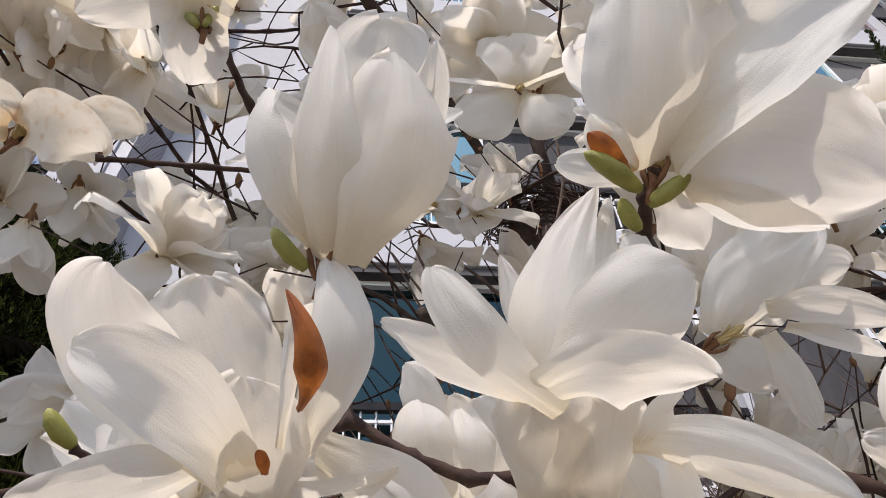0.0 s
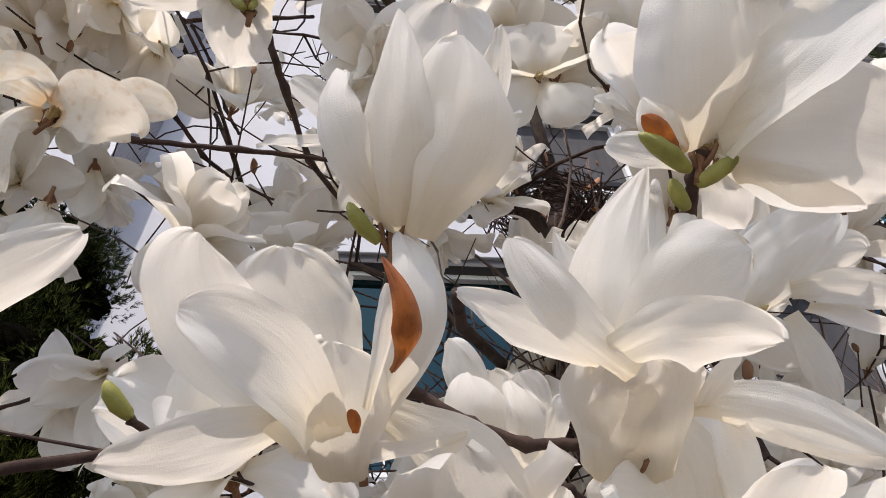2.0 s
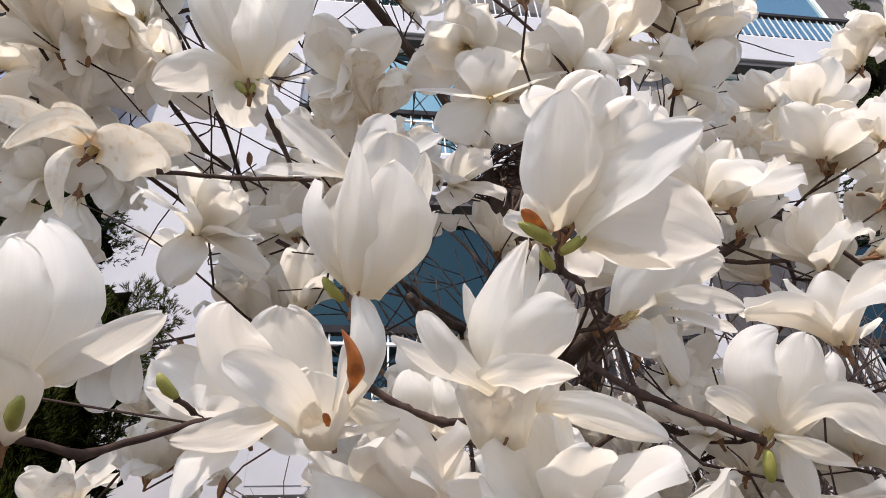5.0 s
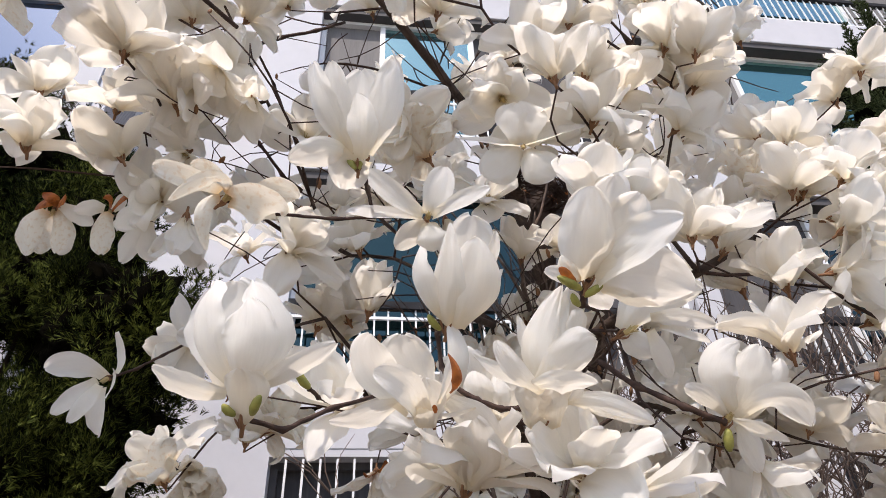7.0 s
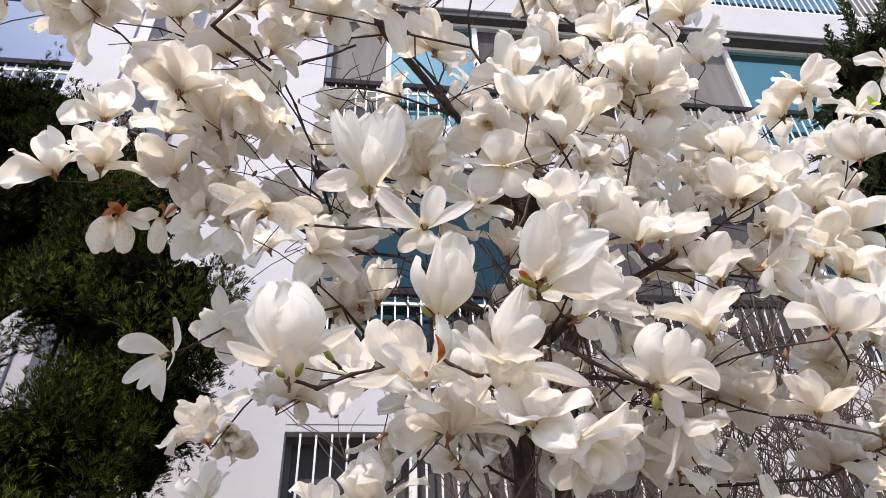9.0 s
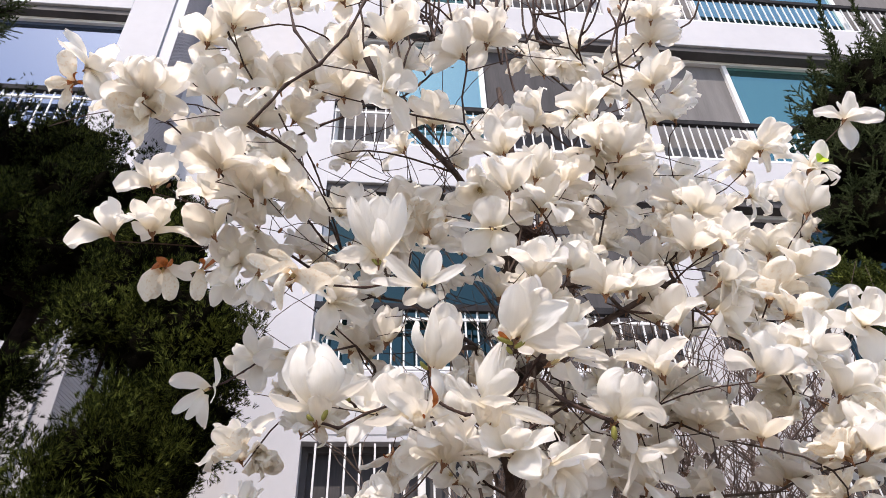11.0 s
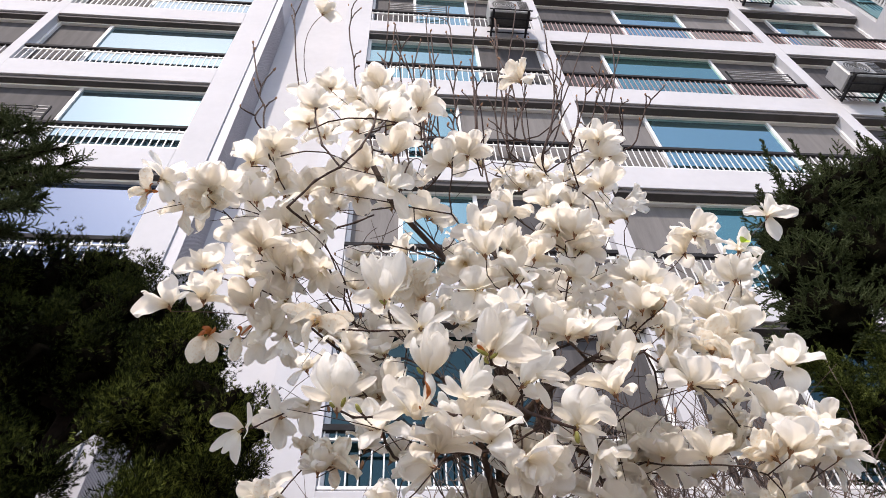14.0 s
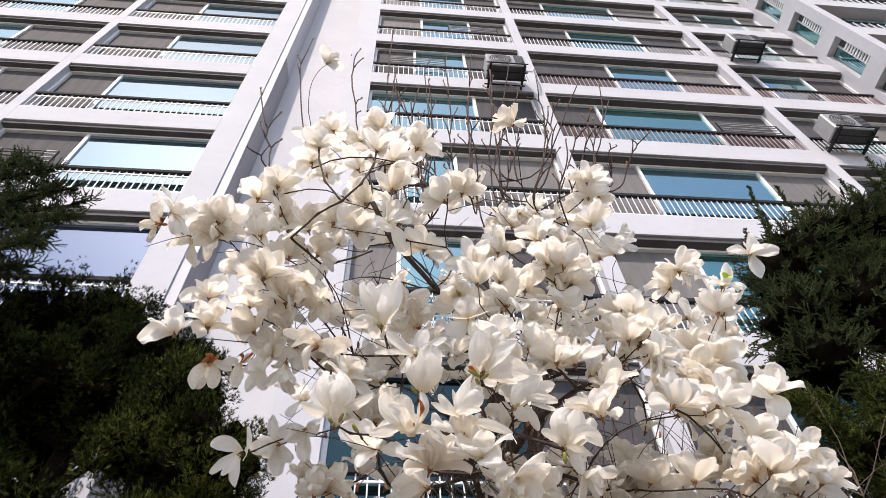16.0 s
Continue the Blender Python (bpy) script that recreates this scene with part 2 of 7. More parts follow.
Z_FIRST = 3.90      # top of the first fascia
FLOORS = 10
TOP = Z_FIRST + FLOOR_H * FLOORS
building = thing("apartment_building", "tall white apartment block with balcony rails", "building", at=(0, YF, 0))
BY = -YF            # parts are placed in the building's own space


def bpart(name, x0, x1, y0, y1, z0, z1, mat, parent=None, label="", bevel=0.0):
    return part(name, box_bm(x0, x1, y0 + (BY if parent is None else 0), y1 + (BY if parent is None else 0), z0, z1, bevel), mat, parent or building, label)


BAR = {}


def bar_mesh(w, h, mat):
    key = (w, round(h, 3), mat.name)
    if key not in BAR:
        data = bpy.data.meshes.new("bar")
        bm = box_bm(-w / 2, w / 2, -w / 2, w / 2, 0, h)
        bm.to_mesh(data)
        bm.free()
        data.materials.append(mat)
        BAR[key] = data
    return BAR[key]


def railing(x0, x1, z, height, gap, style, bars):
    """A balcony rail: dark top rail, pale balusters, pale bottom rail, one floor high on its fascia."""
    y = 0.04
    rail = part("railing", box_bm(x0, x1, y - 0.032, y + 0.028, z + height - 0.055, z + height + 0.01), RAIL_DARK if style != 2 else RAIL_WHITE, building)
    bm = box_bm(x0, x1, y - 0.015, y + 0.015, z + 0.03, z + 0.06)
    part("bottom_rail", bm, RAIL_WHITE, rail)
    if style:
        part("middle_rail", box_bm(x0, x1, y - 0.012, y + 0.012, z + height - 0.15, z + height - 0.125), RAIL_WHITE, rail)
    n = max(2, int((x1 - x0) / gap))
    mesh = bar_mesh(0.014, height - 0.11, bars)
    for i in range(n + 1):
        bar = new("baluster", mesh)
        bar.parent = rail
        bar.location = (x0 + 0.02 + (x1 - x0 - 0.04) * i / n, y, z + 0.06)
    return rail


def window(x0, x1, z0, z1, depth, panels, glass, frame_mat=None):
    """A strip of sliding panels set back in its opening: frame, and per panel a pane."""
    y = depth
    f = 0.05
    bm = box_bm(x0, x1, y - 0.03, y + 0.05, z1 - f, z1)
    for a, b, c, d in ((x0, x1, z0, z0 + f), (x0, x0 + f, z0, z1), (x1 - f, x1, z0, z1)):
        extra = box_bm(a, b, y - 0.03 + 0.003, y + 0.047, c + 0.002, d - 0.002)
        tmp = bpy.data.meshes.new("tmp")
        extra.to_mesh(tmp)
        extra.free()
        bm.from_mesh(tmp)
        bpy.data.meshes.remove(tmp)
    win = part("window", bm, frame_mat or FRAME_WHITE, building)
    for i, (a, b, kind) in enumerate(panels):
        yy = y + (0.01 if i % 2 else 0.03)
        mat = {"g": glass, "d": INNER, "p": INNER_LIGHT}[kind]
        part("pane", box_bm(a + 0.02, b - 0.02, yy, yy + 0.012, z0 + f, z1 - f), mat, win)
        if i:
            part("mullion", box_bm(a - 0.03, a + 0.03, y - 0.02, y + 0.045, z0 + f, z1 - f), FRAME_WHITE, win)
    return win


# vertical members
bpart("column", -2.81, -2.33, YF, YF + 1.2, 0, TOP, WALL_WHITE)
bpart("column", -6.53, -6.33, YF - 0.003, YF + 0.6, 0, TOP, WALL_WHITE)
bpart("column", -11.4, -10.9, YF - 0.003, YF + 0.6, 0, TOP, WALL_WHITE)
bpart("joint_cover", -2.325, -2.19, YF + 0.03, YF + 0.6, 0, TOP, JOINT, label="grey corrugated joint cover")
ribs = bmesh.new()
for i in range(430):
    z = 2.2 + 0.03 * i
    tube(ribs, [Vector((-2.186, YF + BY + 0.035, z)), Vector((-2.186, YF + BY + 0.595, z))], [0.007, 0.007], 4, cap=False)
part("joint_ribs", ribs, JOINT, building)
bpart("stair_wall", -2.33, -0.5, YF + 0.6, YF + 1.4, 0, TOP + 1.5, WALL_WHITE, label="smooth white painted stairwell wall")
bpart("column", -0.78, -0.25, YF, YF + 0.6, 0, TOP, WALL_WHITE)
bpart("column", 3.25, 3.5, YF, YF + 0.6, 0, TOP, WALL_WHITE)
bpart("column", 8.45, 8.7, YF, YF + 0.6, 0, TOP, WALL_WHITE)
bpart("back_wall", -11.4, -2.81, YF + 0.62, YF + 0.9, 0, TOP, WALL_SHADE)
bpart("back_wall", -0.25, 11.79, YF + 0.62, YF + 0.9, 0, TOP, WALL_SHADE)
bpart("roof", -11.5, 11.79, YF - 0.3, YF + 9, TOP + 0.4, TOP + 0.7, WALL_SHADE)
bpart("rear_wall", -11.4, 11.79, YF + 8.5, YF + 8.8, 0, TOP + 0.4, WALL_SHADE)

BAYS = (("left_far", -10.9, -6.53, 0.16), ("left", -6.33, -2.81, 0.16), ("centre", -0.25, 3.25, 0.17), ("right", 3.5, 8.45, 0.2), ("right_far", 8.7, 11.8, 0.2))
layout_rng = random.Random(5)
RED_BARS = {("right", 4), ("right", 3), ("right_far", 4)}
for k in range(-1, FLOORS):
    z = Z_FIRST + FLOOR_H * k
    for bay, x0, x1, setback in BAYS:
        width = x1 - x0
        if k < 0:
            # ground storey: wall with a barred window
            wz0, wz1 = 2.12, 3.30
            wx0, wx1 = (x0, x1 - 0.6) if bay == "centre" else (x0 + 0.5, x1 - 0.5)
            bpart("wall", x0, x1, YF + 0.002, YF + 0.6, 0, wz0, WALL_WHITE)
            bpart("wall", x0, x1, YF + 0.002, YF + 0.6, wz1, Z_FIRST - 0.003, WALL_WHITE)
            if wx0 > x0:
                bpart("wall", x0, wx0, YF + 0.002, YF + 0.6, wz0, wz1, WALL_WHITE)
            bpart("wall", wx1, x1, YF + 0.002, YF + 0.6, wz0, wz1, WALL_WHITE)
            window(wx0, wx1, wz0, wz1, 0.16, [(wx0, wx0 + (wx1 - wx0) * 0.33, "d"), (wx0 + (wx1 - wx0) * 0.33, wx1, "d")], GLASS_DEEP, DARK_FRAME_SHADE)
            grille = part("window_grille", box_bm(wx0, wx1, 0.02, 0.04, wz0 + 0.62, wz0 + 0.645), RAIL_WHITE, building)
            mesh = bar_mesh(0.015, wz1 - wz0 - 0.03, RAIL_WHITE)
            n = int((wx1 - wx0) / 0.115)
            for i in range(1, n):
                bar = new("bar", mesh)
                bar.parent = grille
                bar.location = (wx0 + (wx1 - wx0) * i / n, 0.01, wz0 + 0.015)
            continue
        # fascia slab, dark strip for the shade under the next slab, window strip
        bpart("balcony_slab", x0 - 0.0, x1 + 0.0, YF - 0.004, YF + 0.6, z - 0.55, z, WALL_WHITE, bevel=0.006)
        head = z + FLOOR_H - 0.55
        bpart("soffit", x0, x1, YF + 0.03, YF + setback + 0.05, head - 0.09, head - 0.004, DARK_FRAME_SHADE)
        if bay == "right":
            cut = {0: (4.86, 7.3), 1: (4.84, 8.4), 2: (4.78, 7.1), 3: (4.62, 6.99), 4: (5.5, 7.08), 5: (5.0, 7.0), 6: (4.7, 6.9)}.get(k, (4.8, 7.0))
            panels = [(x0, cut[0], "p" if k in (1, 2) else "d"), (cut[0], cut[1], "g")]
            if cut[1] < x1:
                panels.append((cut[1], x1, "d" if k % 2 else "p"))
        elif bay == "left":
            panels = [(x0, -5.3, "d"), (-5.3, x1, "g")] if k == 3 else [(x0, -4.9, "d"), (-4.9, x1, "g")] if k > 1 else [(x0, -5.6, "d"), (-5.6, x1, "g")]
        elif bay == "centre":
            panels = {0: [(x0, 1.9, "g"), (1.9, x1, "d")], 1: [(x0, 0.45, "p"), (0.45, 1.5, "g"), (1.5, x1, "d")],
                      2: [(x0, 0.5, "p"), (0.5, 1.4, "g"), (1.4, x1, "p")], 3: [(x0, 1.95, "g"), (1.95, x1, "d")], 4: [(x0, 0.7, "d"), (0.7, 1.9, "g"), (1.9, x1, "d")]}.get(k)
            panels = panels or [(x0, 0.9, "p"), (0.9, 2.2, "g"), (2.2, x1, "d")]
        else:
            a = x0 + width * layout_rng.uniform(0.2, 0.35)
            b = x0 + width * layout_rng.uniform(0.6, 0.8)
            panels = [(x0, a, "d"), (a, b, "g"), (b, x1, layout_rng.choice("dp"))]
        window(x0, x1, z + 0.02, head - 0.095, setback, panels, GLASS_DARK if bay in ("centre", "right") and k == 0 else GLASS_DEEP if (bay in ("right", "right_far") and k % 2) else GLASS_BLUE if bay == "left" and k < 2 else GLASS_PALE if bay == "left" else GLASS)
        railing(x0, x1, z, 0.64 if bay != "centre" else 0.66, 0.105 if bay != "centre" else 0.11, 1 if bay == "centre" or bay == "left" else 0, RAIL_RED if (bay, k) in RED_BARS else RAIL_WHITE)

# projecting wing at the far right
wing = thing("apartment_wing", "white projecting wing of the apartment block", "building", at=(11.8, 3.38, 0))
SIDE_Z = [6.95 + 2.2 * k for k in range(11)]
edges = [0.0] + [z for s in SIDE_Z for z in (s, s + 1.58)] + [TOP + 1]
part("wall", box_bm(0.0, 0.3, 0.0, 0.29, 0, TOP + 1), WALL_WHITE, wing)
part("wall", box_bm(0.0, 0.3, 0.85, 3.0, 0, TOP + 1), WALL_WHITE, wing)
for z0, z1 in zip(edges[::2], edges[1::2]):
    part("wall", box_bm(0.0, 0.3, 0.29, 0.85, z0, z1), WALL_WHITE, wing)
for n, z in enumerate(SIDE_Z):
    w = part("window", box_bm(0.2, 0.28, 0.29, 0.85, z, z + 1.58), DARK_FRAME_SHADE, wing)
    part("pane", box_bm(0.17, 0.198, 0.57, 0.83, z + 0.05, z + 1.5), GLASS_DEEP if n % 2 else GLASS, w)
    part("frame", box_bm(0.16, 0.198, 0.53, 0.565, z + 0.02, z + 1.56), FRAME_WHITE, w)
    for s in range(9):
        part("slat", box_bm(0.05, 0.07, 0.31, 0.52, z + 0.1 + 0.12 * s, z + 0.16 + 0.12 * s), RAIL_WHITE, w)
part("wall", box_bm(0.3, 7, 0.6, 3.0, 0, TOP + 1), WALL_SHADE, wing)
for k in range(0, FLOORS):
    z = Z_FIRST + FLOOR_H * k + 0.2
    part("balcony_slab", box_bm(0.302, 7, 0.004, 0.598, z - 0.6, z), WALL_WHITE, wing)
    w = part("window", box_bm(0.302, 7, 0.3, 0.34, z, z + 1.9), DARK_FRAME_SHADE, wing)
    part("pane", box_bm(1.2, 3.4, 0.27, 0.298, z + 0.05, z + 1.85), GLASS, w)
    part("pane", box_bm(4.2, 6.4, 0.27, 0.298, z + 0.05, z + 1.85), GLASS, w)
    r = part("railing", box_bm(0.302, 7, 0.03, 0.07, z + 0.56, z + 0.6), RAIL_DARK, wing)
    part("bottom_rail", box_bm(0.302, 7, 0.035, 0.065, z + 0.04, z + 0.07), RAIL_WHITE, r)
    for i in range(28):
        bar = new("baluster", bar_mesh(0.022, 0.5, RAIL_WHITE))
        bar.parent = r
        bar.location = (0.4 + 0.235 * i, 0.05, z + 0.07)


def air_conditioner(x, z):
    ac = thing("air_conditioner", "grey boxy outdoor air-conditioner unit on a bracket", "air conditioner", group="outdoor units", at=(x, YF - 0.32, z))
    part("casing", box_bm(-0.42, 0.42, -0.2, 0.16, 0.075, 0.7, 0.025), CASE, ac)
    part("base_pan", box_bm(-0.4, 0.4, -0.18, 0.14, 0.055, 0.074), GRILLE, ac, "dark base pan")
    ring = bmesh.new()
    for r in (0.25, 0.2, 0.15, 0.1, 0.055):
        pts = [Vector((-0.12 + r * math.cos(a), -0.212, 0.39 + r * math.sin(a))) for a in (2 * math.pi * i / 28 for i in range(29))]
        tube(ring, pts, [0.008] * 29, 4, cap=False)
    part("fan_guard", ring, CASE, ac, "round wire fan guard")
    bm = bmesh.new()
    bmesh.ops.create_cone(bm, cap_ends=True, radius1=0.245, radius2=0.235, depth=0.006, segments=28)
    bmesh.ops.rotate(bm, cent=(0, 0, 0), matrix=Matrix.Rotation(radians(90), 3, "X"), verts=bm.verts)
    bmesh.ops.translate(bm, vec=(-0.12, -0.204, 0.39), verts=bm.verts)
    part("fan_opening", bm, GRILLE, ac, "dark round fan opening")
    for s in range(8):
        part("louver", box_bm(0.19, 0.39, -0.208, -0.199, 0.14 + 0.065 * s, 0.175 + 0.065 * s), GRILLE, ac)
    for sx in (-0.36, 0.36):
        part("bracket", box_bm(sx - 0.02, sx + 0.02, -0.26, 0.315, 0.0, 0.052), RAIL_DARK, ac)
    for sy in (-0.24, -0.08, 0.08, 0.24):
        part("grate_bar", box_bm(-0.44, 0.44, sy - 0.012, sy + 0.012, 0.053 if abs(sy) > 0.2 else -0.026, 0.075 if abs(sy) > 0.2 else -0.002), RAIL_DARK, ac)
    part("pipe", pipe_bm(), RAIL_WHITE, ac, "white wrapped refrigerant pipe", smooth=True)
    return ac


def pipe_bm():
    bm = bmesh.new()
    tube(bm, [Vector(p) for p in ((0.41, 0.0, 0.3), (0.6, 0.0, 0.32), (0.66, 0.02, 0.55), (0.72, 0.1, 0.72), (0.8, 0.25, 0.7), (0.82, 0.33, 0.55))], [0.022] * 6, 8)
    return bm


first = air_conditioner(2.62, 13.9)
for x, z in ((9.3, 16.75), (9.15, 11.72)):
    copy_thing(first, pose(x, YF - 0.32, z))


def drying_rack(x, z, w):
    """Steel drying rails that stand on the balcony rail."""
    r = thing("drying_rack", "thin grey steel drying rack on a balcony rail", "drying rack", group="drying racks", at=(x, YF + 0.02, z))
    for s in (-w / 2, w / 2):
        part("upright", box_bm(s - 0.012, s + 0.012, -0.012, 0.012, 0, 0.42), RAIL_DARK, r)
    for h in (0.1, 0.22, 0.34, 0.42):
        part("rod", box_bm(-w / 2 + 0.013, w / 2 - 0.013, -0.008, 0.008, h - 0.008, h + 0.008), CASE, r)
    return r


rack = drying_rack(7.6, Z_FIRST + FLOOR_H * 3 + 0.652, 1.3)
copy_thing(rack, pose(0.75, YF + 0.02, Z_FIRST + FLOOR_H * 4 + 0.672))
copy_thing(rack, pose(2.25, YF + 0.02, Z_FIRST + FLOOR_H * 5 + 0.672))
drying_rack(-5.42, Z_FIRST + FLOOR_H * 2 + 0.652, 0.85)
copy_thing(rack, pose(-5.85, YF + 0.02, Z_FIRST + FLOOR_H * 2 + 0.652))

# ---- magnolia: tepals and flowers ----
def tepal_mesh(name, a0, a1, a2, cup, wide, seed, mat, nu=6, nv=14, wave=0.03, fold=0.0):
    """One tepal of unit length that grows from the origin; the flower's axis is +z, the tepal leans towards +x.
    a0, a1, a2: its lean in degrees at the claw, growing along it; cup: degrees by which its cross-section closes; fold: rolled rim."""
    rng = random.Random(seed)
    rows = []
    r, h = 0.035, 0.0
    off = Vector((rng.uniform(0, 40), rng.uniform(0, 40), 0))
    bm = bmesh.new()
    uv = bm.loops.layers.uv.new("UVMap")
    steps = 2 * nv
    centre = []
    for i in range(steps + 1):
        v = 1 - (1 - i / steps) ** 1.5
        dv = 1 - max(0.0, 1 - (i + 1) / steps) ** 1.5 - v
        th = radians(a0 + a1 * v + a2 * v * v)
        if i % 2 == 0:
            centre.append((v, r, h, th))
        r += math.sin(th) * dv
        h += math.cos(th) * dv
    skew = rng.uniform(-0.1, 0.1)
    blunt, point = rng.uniform(2.4, 4.2), rng.choice((0.0, 0.0, 0.0, 0.22))
    rims = (fold * rng.uniform(-0.9, 1.3), fold * rng.uniform(-0.9, 1.3))
    for v, r, h, th in centre:
        grow = min(1.0, v / 0.6)
        half = wide * 0.5 * (0.3 + 0.7 * grow * grow * (3 - 2 * grow))
        if v > 0.6:
            e = (v - 0.6) / 0.402
            half *= math.sqrt(max(0.0, 1 - e ** blunt)) * (1 - point * e)
        half = max(half, 0.02)
        n = Vector((math.cos(th), 0, -math.sin(th)))       # away from the axis
        ring = []
        for k in range(2 * nu + 1):
            u = k / nu - 1
            ang = radians(cup) * u * (1.15 - 0.5 * v)
            wid = half * (math.sin(ang) / radians(cup) * 1.0 if cup else u)
            inward = half * (1 - math.cos(ang)) / max(radians(cup), 0.01)
            p = Vector((r, wid + skew * v * v, h)) - n * inward
            e = abs(u) ** 2 * v
            p += n * (wave * noise.noise(Vector((u * 1.3, v * 2.2, 0)) + off) * 1.6 + wave * 1.2 * e * noise.noise(Vector((u * 2.5, v * 5, 7)) + off))
            if fold:
                p += n * rims[0 if u < 0 else 1] * max(0.0, abs(u) - 0.66) * v * 1.6
            ring.append(bm.verts.new(p))
        rows.append((v, ring))
    for (va, a), (vb, b) in zip(rows, rows[1:]):
        for k in range(2 * nu):
            f = bm.faces.new((a[k], a[k + 1], b[k + 1], b[k]))
            f.smooth = True
            for loop, (uu, vv) in zip(f.loops, ((k, va), (k + 1, va), (k + 1, vb), (k, vb))):
                loop[uv].uv = (uu / (2 * nu), vv)
    data = bpy.data.meshes.new(name)
    bm.to_mesh(data)
    bm.free()
    data.materials.append(mat)
    return data


#       rings of a flower: count, a0, a1, a2, cup, width, length, turn
KINDS = {
    "goblet": ((3, 24, 5, -50, 66, 0.94, 1.0, 0), (3, 32, 6, -48, 60, 0.96, 0.98, 60), (3, 36, 2, -36, 56, 0.92, 0.96, 25)),
    "cup": ((3, 20, 4, -34, 62, 0.92, 0.95, 0), (3, 36, 10, -26, 54, 0.92, 1.0, 55), (3, 50, 24, 4, 46, 0.88, 1.0, 20)),
    "open": ((3, 26, 10, -24, 54, 0.86, 0.92, 10), (3, 44, 24, -4, 46, 0.9, 1.0, 65), (3, 62, 30, 20, 40, 0.82, 1.02, 35)),
    "star": ((3, 28, 14, -22, 50, 0.78, 0.95, 0), (3, 50, 26, 0, 44, 0.78, 1.04, 60), (3, 72, 34, 20, 38, 0.68, 1.02, 25)),
    "full": ((4, 12, 6, -30, 60, 0.82, 0.85, 0), (4, 28, 14, -22, 52, 0.86, 0.95, 40), (4, 46, 20, -2, 44, 0.86, 1.0, 15), (3, 64, 28, 14, 38, 0.8, 1.0, 50)),
    "limp": ((3, 16, 14, 6, 46, 0.66, 0.9, 0), (3, 34, 26, -10, 40, 0.68, 1.0, 60)),
}
TEPALS = {}
for kind_name, rings in KINDS.items():
    for j, (count, a0, a1, a2, cupped, wide, length, turn) in enumerate(rings):
        for v in range(5):
            jit = random.Random(len(kind_name) * 991 + ord(kind_name[0]) * 37 + j * 11 + v)
            args = (a0 + jit.uniform(-8, 8), a1 + jit.uniform(-18, 18), a2 + jit.uniform(-20, 20), cupped * jit.uniform(0.8, 1.15), wide * jit.uniform(0.84, 1.1), 100 * j + v)
            TEPALS[kind_name, j, v, 0] = tepal_mesh("tepal", *args, PETAL, wave=0.06, fold=0.35 if j else 0.1)
            TEPALS[kind_name, j, v, 1] = tepal_mesh("tepal", *args, PETAL_AGED, wave=0.09, fold=0.4)


def core_mesh(stalk, brown):
    """Short stalk with bud scales, green sepals' stubs, and the cone of stamens."""
    bm = bmesh.new()
    tube(bm, [Vector((0, 0, -0.22)), Vector((0.01, 0, -0.12)), Vector((0, 0, -0.03)), Vector((0, 0, 0.03))], [0.022, 0.027, 0.038, 0.034], 8)
    for i in range(3):
        a = i * 2.1 + stalk
        d = Vector((math.cos(a), math.sin(a), 0))
        tube(bm, [d * 0.02 + Vector((0, 0, -0.12)), d * 0.06 + Vector((0, 0, -0.05)), d * 0.085 + Vector((0, 0, 0.03)), d * 0.07 + Vector((0, 0, 0.09))], [0.012, 0.02, 0.016, 0.003], 6)
    data = bpy.data.meshes.new("flower")
    bm.to_mesh(data)
    bm.free()
    data.shade_smooth()
    data.materials.append(SCALE_BROWN if brown else SEPAL)
    return data


def stamen_mesh():
    bm = bmesh.new()
    tube(bm, [Vector((0, 0, 0.02)), Vector((0, 0, 0.14)), Vector((0, 0, 0.22)), Vector((0, 0, 0.27))], [0.05, 0.045, 0.03, 0.006], 7)
    for i in range(26):
        a, t = i * 2.4, 0.25 + 0.6 * (i / 26)
        d = Vector((math.cos(a), math.sin(a), 0))
        b = Vector((0, 0, 0.03 + 0.05 * (i % 3)))
        tube(bm, [b + d * 0.04, b + d * (0.05 + 0.05 * t) + Vector((0, 0, 0.1))], [0.007, 0.004], 4)
    data = bpy.data.meshes.new("flower_centre")
    bm.to_mesh(data)
    bm.free()
    data.shade_smooth()
    data.materials.append(STAMEN)
    return data


CORES = [core_mesh(0.3 * i, True) for i in range(4)]
STAMENS = stamen_mesh()
DRY = tepal_mesh("dry_scale", 10, 30, 20, 50, 0.5, 77, PETAL_BROWN, nu=3, nv=6, wave=0.1)
for v in DRY.vertices:
    v.co *= 0.36
tree = thing("magnolia_tree", "leafless magnolia tree covered in large white blossoms", "tree", at=(0.86, 1.55, 0))
ROOT = Vector((0.86, 1.55, 0))
flower_rng = random.Random(11)
ENDS = []           # places where a twig must arrive: (point, direction)


def axis_turn(axis, spin):
    return axis.to_track_quat("Z", "Y").to_matrix().to_4x4() @ Matrix.Rotation(spin, 4, "Z")


